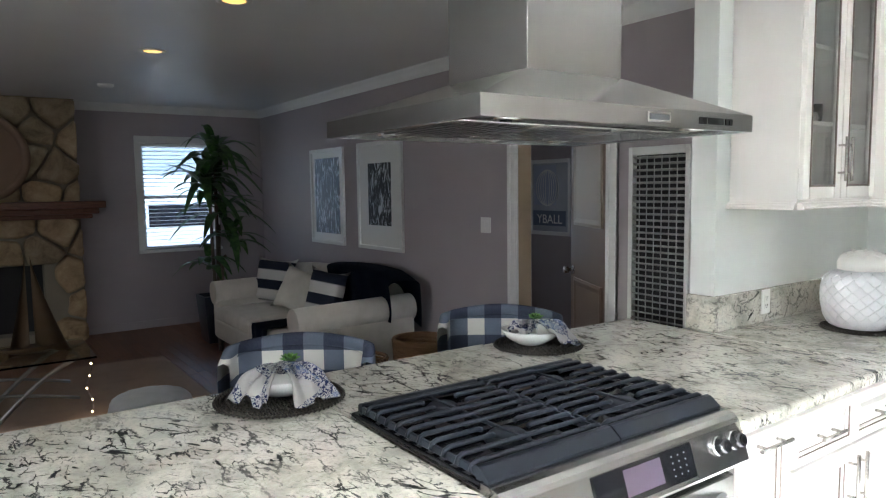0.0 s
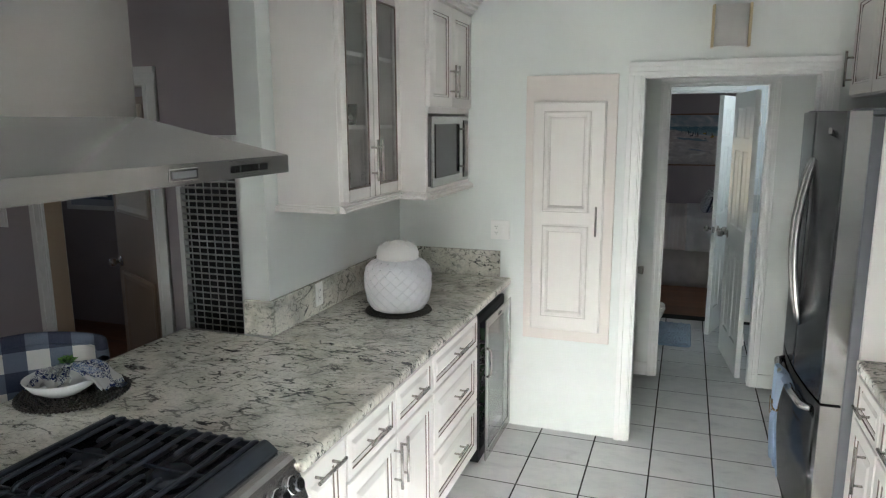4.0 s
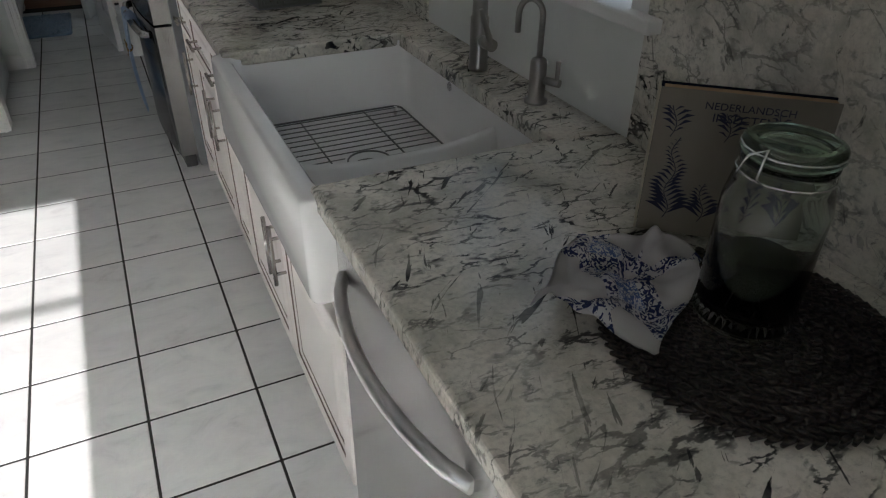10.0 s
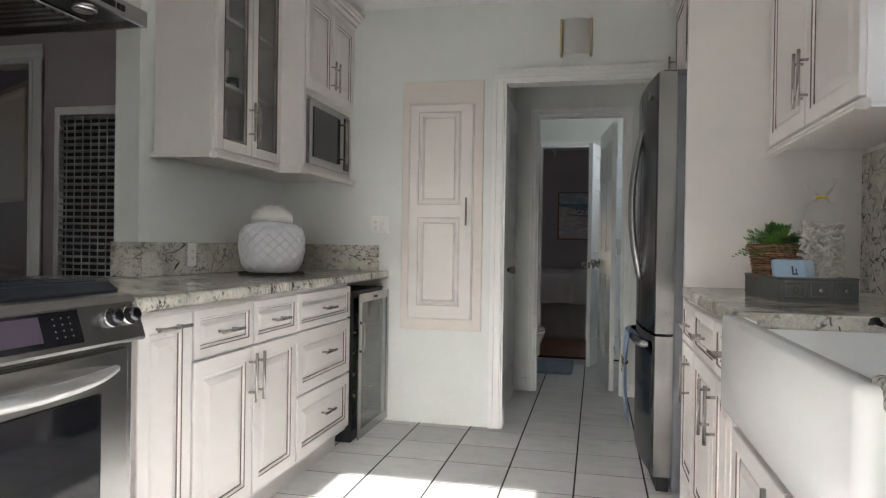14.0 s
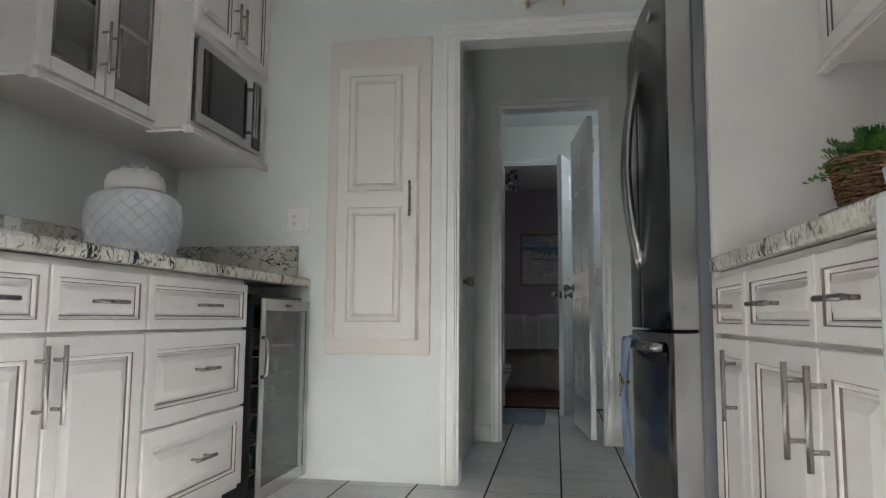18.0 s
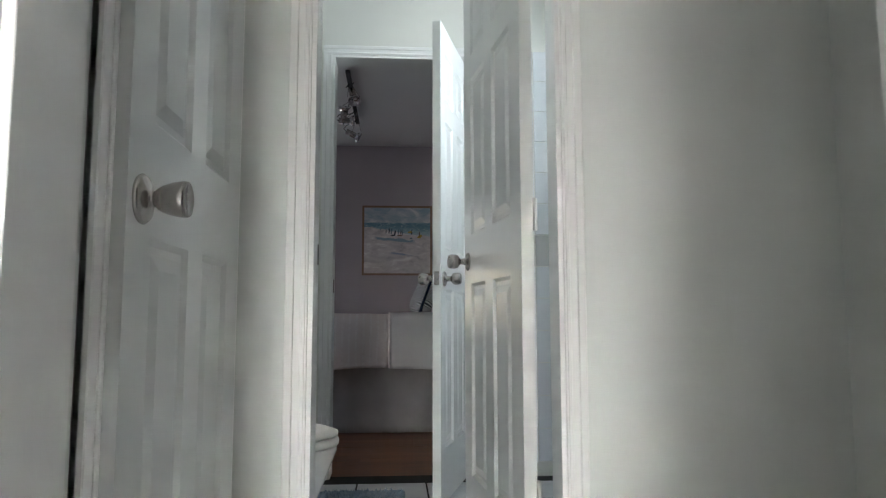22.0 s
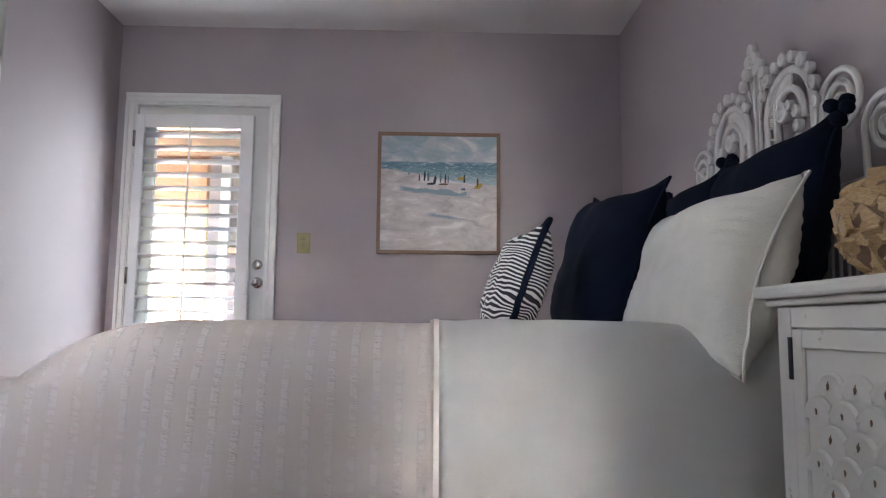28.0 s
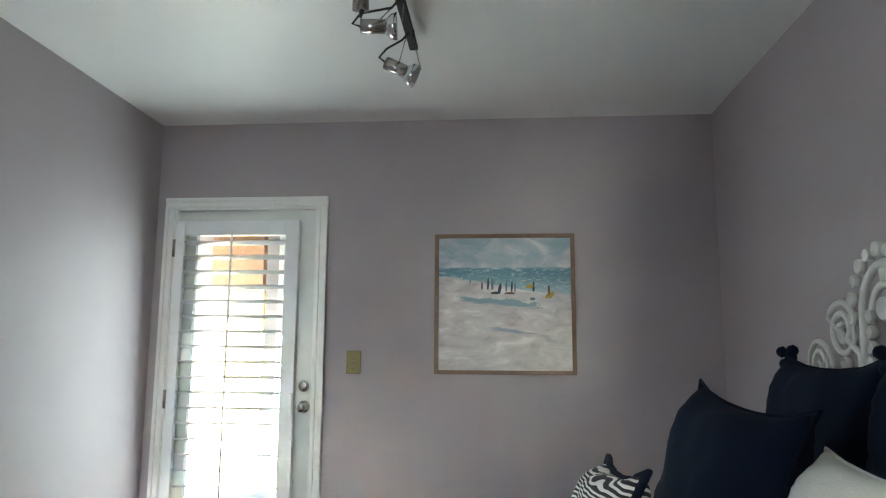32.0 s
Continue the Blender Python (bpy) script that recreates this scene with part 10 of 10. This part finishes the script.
for z in (-0.028, 0.0, 0.028):
    bm = B()
    box(bm, -0.010, 0.010, -0.010, -0.006, z - 0.008, z + 0.008, 0.002)
    part("rocker", bm, material("olive_rocker", (0.16, 0.13, 0.07), 0.4), sp)

# track light
tl = thing("track_light", "dark ceiling track with satin nickel spotlights on wire loops", "track light")
TX = 0.018
bm = B()
box(bm, TX - 0.017, TX + 0.017, 8.75, 10.12, 2.600, 2.622, 0.002)
part("track", bm, "black_matte", tl)
for y in (8.85, 9.45, 10.05):
    bm = B()
    cyl(bm, (TX, y, 2.62), (TX, y, BC), 0.012, seg=12)
    part("standoff", bm, "nickel", tl)


def spot(y, off, dirv, ln_=0.12):
    """A small cylinder spot with a flared rim, hung below the track on a wire yoke."""
    d = Vector(dirv).normalized()
    c = Vector((TX + off[0], y + off[1], 2.60 + off[2]))
    bm = B()
    cyl(bm, c - d * ln_ * 0.85, c - d * 0.01, 0.026, 0.026, 18)
    lathe(bm, ((0.001, 0.0), (0.014, 0.004), (0.026, 0.02)), (0, 0, 0), 18)
    bmesh.ops.delete(bm, geom=[v for v in bm.verts if v.co.length < 0.04], context="VERTS")
    head = part("spot_head", bm, "nickel", tl)
    bm = B()
    prof = ((0.028, -0.012), (0.046, 0.012), (0.050, 0.030), (0.047, 0.030), (0.040, 0.014), (0.001, 0.006))
    lathe(bm, prof, (0, 0, 0), 24)
    m_ = d.to_track_quat("Z", "Y").to_matrix().to_4x4()
    m_.translation = c
    part("reflector_rim", bm, "chrome", head, at=m_)
    bm = B()
    for s in (-1, 1):
        tube(bm, [(TX + s * 0.012, y, 2.60), c + Vector((s * 0.048, 0, 0.012))], 0.0022, 5)
    part("yoke_wire", bm, "nickel", head)
    bm = B()
    b = c - d * ln_ * 0.85
    tube(bm, [b, b - d * 0.03 + Vector((0, 0, 0.01)), b - d * 0.02 + Vector((0.02, 0.0, 0.05)), Vector((TX - 0.03, y, 2.58)), (TX, y - 0.02, 2.602)], 0.0045, 6)
    part("cable", bm, "black_matte", head)


spot(9.98, (-0.005, 0.03, -0.145), (0.88, 0.05, -0.42))
spot(9.72, (-0.045, 0.03, -0.075), (0.98, 0.10, 0.02))
spot(9.40, (-0.075, 0.0, -0.085), (0.05, -0.25, 0.95))
spot(9.02, (0.03, 0.0, -0.11), (0.2, -0.5, -0.8))

# ---- kitchen counter things ----
tr = thing("metal_tray", "galvanised metal tray with small drawer fronts on the counter", "tray", pose(1.310, 2.84, CT + 0.001, 0, 0, 4))
W, D, H_ = 0.120, 0.198, 0.075
bm = B()
box(bm, -W, W, -D, D, 0.0, 0.004)
part("base", bm, "steel_grey", tr)
gal = painted("weathered_galvanised", (0.15, 0.155, 0.145), 0.45, 0.3, 90.0, 0.1)
gal.node_tree.nodes["Principled BSDF"].inputs["Metallic"].default_value = 0.6
for c in ((-W, W, -D, -D + 0.004), (-W, W, D - 0.004, D), (-W, -W + 0.004, -D + 0.004, D - 0.004), (W - 0.004, W, -D + 0.004, D - 0.004)):
    bm = B()
    box(bm, c[0], c[1], c[2], c[3], 0.004, H_, 0.001)
    part("side", bm, gal, tr)
bm = B()
tube(bm, rrect(-W, W, -D, D, 0.008, H_, 3), 0.005, 6, 0, True)
part("rolled_rim", bm, gal, tr)
for k in range(3):
    bm = B()
    x = -0.076 + 0.076 * k
    panel_loops(bm, 0.066, 0.058, ((0.0, 0.0, 0), (0.0, 0.004, 0), (0.006, 0.005, 0), (0.010, 0.002, 0), (0.012, 0.002, 0)), x - 0.033, 0.009, -D)
    f = part("drawer_front", bm, gal, tr)
    bm = B()
    lathe(bm, ((0.005, 0.0), (0.004, 0.008), (0.009, 0.012), (0.007, 0.018), (0.001, 0.019)), (0, 0, 0), 14)
    part("knob", bm, "nickel", f, at=pose(x, -D - 0.002, 0.038, 90, 0, 0))
bk = thing("plant_basket", "small woven wicker pot basket in the tray", "basket", pose(1.255, 2.905, CT + 0.005))
bm = B()
for k in range(13):
    rr = 0.058 + 0.0022 * k
    tube(bm, [((rr + 0.003 * (1 if (i + k) % 2 else -1)) * math.cos(2 * math.pi * i / 32), (rr + 0.003 * (1 if (i + k) % 2 else -1)) * math.sin(2 * math.pi * i / 32), 0.008 + 0.0128 * k) for i in range(32)], 0.0068, 5, 0, True)
tube(bm, [(0.092 * math.cos(2 * math.pi * i / 32), 0.092 * math.sin(2 * math.pi * i / 32), 0.176 + 0.002 * (i % 2)) for i in range(32)], 0.009, 6, 0, True)
part("weave", bm, "wicker", bk)
bm = B()
lathe(bm, ((0.055, 0.0), (0.08, 0.155), (0.001, 0.16)), (0, 0, 0), 20)
part("soil", bm, "soil", bk)
fn_ = thing("fern", "small bright green fern in a wicker basket", "plant", pose(1.255, 2.905, CT + 0.170))
rng = random.Random(31)
bm = B()
for k in range(120):
    a, e = k * 2.39996, rng.uniform(0.1, 1.45)
    d = Vector((math.cos(a) * math.cos(e), math.sin(a) * math.cos(e), math.sin(e)))
    L = rng.uniform(0.07, 0.14)
    sd = d.cross(Vector((0, 0, 1))).normalized()
    for j in range(11):
        u = 0.15 + 0.85 * j / 10
        c = d * L * u + Vector((0, 0, -0.045 * u * u))
        wl = 0.024 * math.sin(math.pi * (0.15 + 0.8 * u)) + 0.004
        for s in (-1, 1):
            tip = c + sd * s * wl + d * 0.010 + Vector((0, 0, rng.uniform(-0.004, 0.008)))
            p1 = c + d * 0.008
            vs = [bm.verts.new(q) for q in (c, c + sd * s * wl * 0.55 - d * 0.003, tip, p1 + sd * s * wl * 0.5 + d * 0.004)]
            bm.faces.new(vs if s > 0 else vs[::-1])
part("fronds", bm, "leaf_fern", fn_)
cb = thing("cellophane_bag", "clear cellophane bag of pale wood curls with a yellow tie", "gift bag", pose(1.362, 2.765, CT + 0.005))
bm = B()
rng = random.Random(8)
for k in range(330):
    a, r, z = rng.uniform(0, 6.28), 0.060 * math.sqrt(rng.random()), rng.uniform(0.02, 0.25)
    c = Vector((r * math.cos(a), r * math.sin(a) * 0.8, z))
    d = Vector((rng.uniform(-1, 1), rng.uniform(-1, 1), rng.uniform(-1, 1))).normalized() * rng.uniform(0.012, 0.022)
    n = d.orthogonal().normalized() * 0.008
    tube(bm, [c - d, c + n, c + d], 0.0052, 5)
part("wood_curls", bm, painted("pale_wood_curl", (0.68, 0.62, 0.53), 0.6, 0.2), cb)
cello = material("cellophane", (0.85, 0.86, 0.86), 0.08)
cello.node_tree.nodes["Principled BSDF"].inputs["Alpha"].default_value = 0.16
bm = B()
lathe(bm, ((0.062, 0.0), (0.068, 0.02), (0.070, 0.16), (0.060, 0.27), (0.036, 0.32), (0.014, 0.345), (0.034, 0.375), (0.046, 0.395), (0.040, 0.41)), (0, 0, 0), 22, 0, lambda a, j: 0.006 * math.sin(a * 5 + j) + 0.004 * math.sin(a * 9 - j * 2))
ob = part("wrap", bm, cello, cb, "crinkled clear cellophane")
ob.visible_shadow = False
bm = B()
tube(bm, [(0.016 * math.cos(k * 0.785), 0.016 * math.sin(k * 0.785), 0.345) for k in range(8)], 0.004, 6, 0, True)
part("tie", bm, material("yellow_tie", (0.75, 0.52, 0.04), 0.5), cb)
cd = thing("gift_card", "pale blue card with a small dark logo standing in the tray", "card", pose(1.272, 2.700, CT + 0.030, -16, 0, 8))
bm = B()
box(bm, -0.066, 0.066, 0.0, 0.020, 0.0, 0.112, 0.002)
part("card", bm, painted("pale_blue_card", (0.42, 0.58, 0.72), 0.5, 0.04), cd)
bm = B()
box(bm, -0.060, 0.050, -0.0012, -0.0002, 0.008, 0.038)
part("white_band", bm, "plastic_white", cd)
bm = B()
box(bm, -0.008, -0.003, -0.0016, -0.0004, 0.058, 0.088)
box(bm, -0.003, 0.010, -0.0016, -0.0004, 0.058, 0.063)
box(bm, 0.004, 0.008, -0.0016, -0.0004, 0.063, 0.080)
box(bm, -0.030, 0.034, -0.0016, -0.0004, 0.046, 0.049)
part("logo_mark", bm, material("navy_print", (0.03, 0.05, 0.12), 0.5), cd)
bm = B()
for k, c in enumerate((-0.05, -0.034, -0.018, 0.0, 0.018)):
    box(bm, c, c + 0.012, -0.0020, -0.0012, 0.010, 0.026 + 0.004 * (k % 2))
part("colour_marks", bm, material("print_mix", (0.25, 0.40, 0.30), 0.5), cd)

# near counter: placemat, book, jar, napkin
placemat(1.43, 0.56, 0.215)
bo = thing("old_book", "old botanical book with tan pages standing on the placemat", "book", pose(1.556, 0.760, CT + 0.016, -4, 0, -41) @ Matrix.Diagonal((1, 1, 0.93, 1)))
bm = B()
box(bm, -0.132, 0.132, -0.004, 0.0, 0.0, 0.270, 0.001)
part("front_cover", bm, painted("aged_cream_cover", (0.23, 0.21, 0.17), 0.75, 0.25, 30.0, 0.1), bo)
bm = B()
box(bm, -0.126, 0.130, 0.0004, 0.032, 0.004, 0.266)
part("page_block", bm, painted("tan_page_block", (0.42, 0.27, 0.15), 0.9, 0.15, 500.0, 0.4), bo)
bm = B()
box(bm, -0.132, 0.132, 0.0324, 0.036, 0.0, 0.270, 0.001)
part("back_cover", bm, "navy", bo)
bm = B()
box(bm, -0.136, -0.1325, -0.004, 0.036, 0.0, 0.270, 0.001)
part("spine", bm, painted("worn_cloth_spine", (0.45, 0.40, 0.31), 0.85, 0.2), bo)
ink = material("faded_navy_ink", (0.012, 0.016, 0.045), 0.8)
letters("lettering", "NEDERLANDSCH", 0.0175, pose(0.005, -0.0042, 0.240, 90, 0, 0), ink, bo)
letters("lettering", "INSECTEN", 0.021, pose(0.0, -0.0042, 0.219, 90, 0, 0), ink, bo)
rng = random.Random(3)
for px_, hgt, kind in ((-0.092, 0.155, 0), (-0.035, 0.075, 0), (-0.022, 0.05, 1), (0.028, 0.16, 1), (0.085, 0.15, 0), (-0.105, 0.055, 1), (0.055, 0.06, 0)):
    bm = B()
    zb = 0.03 if hgt > 0.06 else 0.185
    n = int(hgt / 0.008)
    tube(bm, [(px_ + 0.006 * math.sin(k * 0.7), -0.0046, zb + hgt * k / n) for k in range(n + 1)], 0.0009, 4)
    for k in range(1, n):
        z = zb + hgt * k / n
        wl = (0.034 * (1 - k / n) + 0.005) if kind == 0 else 0.020 * math.sin(math.pi * k / n) + 0.006
        for s_ in (-1, 1):
            q = px_ + 0.006 * math.sin(k * 0.7)
            vs = [bm.verts.new(c) for c in ((q, -0.0048, z), (q + s_ * wl * 0.6, -0.0048, z + 0.001 + wl * 0.35), (q + s_ * wl, -0.0048, z + wl * 0.55), (q + s_ * wl * 0.5, -0.0048, z + wl * 0.6))]
            bm.faces.new(vs if s_ < 0 else vs[::-1])
    part("plant_engraving", bm, ink, bo)
jr = thing("clip_jar", "large green glass clip-lid jar with dark contents on the placemat", "jar", pose(1.438, 0.585, CT + 0.014) @ Matrix.Diagonal((1.05, 1.05, 1.09, 1)))
bm = B()
lathe(bm, ((0.058, 0.0), (0.066, 0.008), (0.066, 0.175), (0.060, 0.205), (0.053, 0.222), (0.057, 0.226), (0.057, 0.234), (0.050, 0.234), (0.050, 0.220), (0.062, 0.175), (0.062, 0.010), (0.001, 0.008)), (0, 0, 0), 36)
part("glass_body", bm, "glass_green", jr)
bm = B()
lathe(bm, ((0.001, 0.011), (0.060, 0.012), (0.061, 0.085), (0.040, 0.10), (0.001, 0.095)), (0, 0, 0), 24, 0, lambda a, j: 0.0008 * math.sin(a * 11 + j * 3))
part("contents", bm, painted("dark_dried_leaves", (0.02, 0.022, 0.014), 0.85, 0.4, 200.0, 0.8), jr)
bm = B()
lathe(bm, ((0.057, 0.237), (0.061, 0.243), (0.058, 0.254), (0.046, 0.258), (0.044, 0.252), (0.001, 0.250)), (0, 0, 0), 32)
part("lid", bm, glass_mat("green_lid_glass", (0.62, 0.85, 0.68)), jr, "green glass lid")
bm = B()
tube(bm, [(0.0585 * math.cos(k * 0.3927), 0.0585 * math.sin(k * 0.3927), 0.216) for k in range(16)], 0.0018, 5, 0, True)
part("wire_ring", bm, "chrome", jr)
bm = B()
tube(bm, [(0.060 * math.cos(k * 0.3927), 0.060 * math.sin(k * 0.3927), 0.248) for k in range(16)], 0.0015, 5, 0, True)
part("wire_ring", bm, "chrome", jr)
bm = B()
tube(bm, [(-0.058, 0.015, 0.216), (-0.072, 0.012, 0.225), (-0.075, 0.0, 0.25), (-0.060, -0.012, 0.258), (-0.068, -0.014, 0.225), (-0.058, -0.015, 0.216)], 0.0018, 5)
part("wire_clip", bm, "chrome", jr)
bm = B()
tube(bm, [(0.058, 0.02, 0.216), (0.080, 0.015, 0.20), (0.086, 0.0, 0.16), (0.080, -0.015, 0.20), (0.058, -0.02, 0.216)], 0.0018, 5)
part("wire_bail", bm, "chrome", jr)
cloth("napkin", pose(1.310, 0.705, CT + 0.012, 0, 0, 35), (0.26, 0.19), 14, "blue and white patterned napkin gathered on the counter", lift=0.042)

# glazed patio door
pd_ = thing("door_patio", "glazed patio door with a cross rail", "door", kind="structure")
PY = YN - 0.08
for c in ((-0.58, -0.575, 0.06, 2.08), (0.365, 0.37, 0.06, 2.08)):
    bm = B()
    box(bm, c[0], c[1], PY, PY + 0.04, c[2], c[3])
    part("stile", bm, "trim", pd_)
bm = B()
box(bm, -0.575, 0.365, PY + 0.008, PY + 0.020, 1.672, 1.692)
part("cross_rail", bm, "trim", pd_)
bm = B()
box(bm, -0.575, 0.365, PY + 0.012, PY + 0.016, 0.06, 1.672)
box(bm, -0.575, 0.365, PY + 0.012, PY + 0.016, 1.692, 2.08)
ob = part("pane", bm, "glass", pd_)
ob.visible_shadow = False

# shrubs and a pale wall outside the sink window
bm = B()
box(bm, 6.4, 6.6, -5, 16, -0.3, 4.6)
solid("neighbour_wall", bm, painted("pale_stucco_wall", (0.30, 0.33, 0.35), 0.9, 0.1, 40.0, 0.3), "pale blue-grey stucco wall of the house next door", "wall", "structure")
rng = random.Random(41)
for cx, cy, cz, rad in ((3.5, 2.9, 1.0, 0.75), (4.3, 1.2, 0.95, 0.9), (3.4, 4.5, 1.05, 0.8), (4.6, 5.2, 1.15, 0.95), (3.3, 6.3, 1.1, 0.85), (4.5, 7.4, 1.2, 1.0), (3.6, 8.8, 1.15, 0.9)):
    t = thing("shrub", "bright yellow-green garden shrub outside the window", "shrub", pose(cx, cy, -0.3), "garden shrubs")
    bm = B()
    for k in range(9):
        a = rng.uniform(0, 6.28)
        q = Vector((math.cos(a) * rad * 0.6, math.sin(a) * rad * 0.6, cz + rng.uniform(0, rad * 0.5)))
        tube(bm, [(0, 0, 0), q * 0.5 + Vector((0, 0, 0.1)), q], [0.02, 0.013, 0.005], 6)
    part("branches", bm, "bark", t)
    bm = B()
    for k in range(3000):
        z = rng.uniform(-0.9, 1)
        a = rng.uniform(0, 6.28)
        rr = rad * (0.55 + 0.5 * rng.random()) * (1 + 0.2 * math.sin(a * 3 + z * 4))
        d = Vector((math.sqrt(max(0, 1 - z * z)) * math.cos(a), math.sqrt(max(0, 1 - z * z)) * math.sin(a), z))
        c = d * rr + Vector((0, 0, cz))
        if c.z < 0.05:
            continue
        e1 = Vector((rng.uniform(-1, 1), rng.uniform(-1, 1), rng.uniform(-1, 1))).normalized() * 0.050
        e2 = e1.orthogonal().normalized() * 0.016
        vs = [bm.verts.new(q) for q in (c - e1, c + e2, c + e1, c - e2)]
        bm.faces.new(vs)
    part("crown", bm, "leaf_out", t)

# floor tiles
bm = B()
TX_, TY_ = 0.3295, 0.3185
box(bm, -TX_ / 2 + 0.0042, TX_ / 2 - 0.0042, -TY_ / 2 + 0.0042, TY_ / 2 - 0.0042, -0.006, 0.0, 0.0016)
tile_me = mesh_of("tile", bm, "tile")
ft = thing("floor_kitchen", "pale grey ceramic floor tiles with dark joints", "floor", kind="structure")
for i in range(-6, 5):
    for j in range(-13, 15):
        x, y = 0.534 + TX_ * (i + 0.5), 2.720 + TY_ * (j + 0.5)
        if x - TX_ / 2 > XR - 0.2 or y < -1.3 or y > 7.2 or x < -0.95 and y < 4.2 or (y > 4.5 and x < -0.5) or (y > 3.5 and y < 4.3 and x > 1.2):
            continue
        part("tile", tile_me, None, ft, at=pose(x, y, 0))

# glazed wall tiles of the tub end
bm = B()
WT = 0.1635
box(bm, 0.0022, WT - 0.0022, -0.007, -0.0005, 0.0022, WT - 0.0022, 0.0015)
wt_me = mesh_of("tile", bm, "wall_tile")
bm = B()
box(bm, 0.0022, WT - 0.0022, -0.007, -0.0005, 0.0022, WT - 0.0022, 0.0015)
wt_grey = mesh_of("tile", bm, "wall_tile_grey")
tw = thing("wall_tiling_bath", "white square glazed wall tiles with one grey band", "wall tiles", kind="structure")
for j in range(13):
    for i in range(6):
        part("tile", wt_grey if j == 6 else wt_me, None, tw, at=pose(0.775 + WT * i - (0.04 if i > 4 else 0), 7.275, 0.07 + WT * j))
    for i in range(9):
        y = 7.266 - WT * (i + 1)
        if y > 5.66 and not (6.22 - WT < y < 6.58 and 2.00 - WT < 0.07 + WT * j < 2.30):
            part("tile", wt_grey if j == 6 else wt_me, None, tw, at=pose(1.72, y + WT, 0.07 + WT * j, 0, 0, -90))
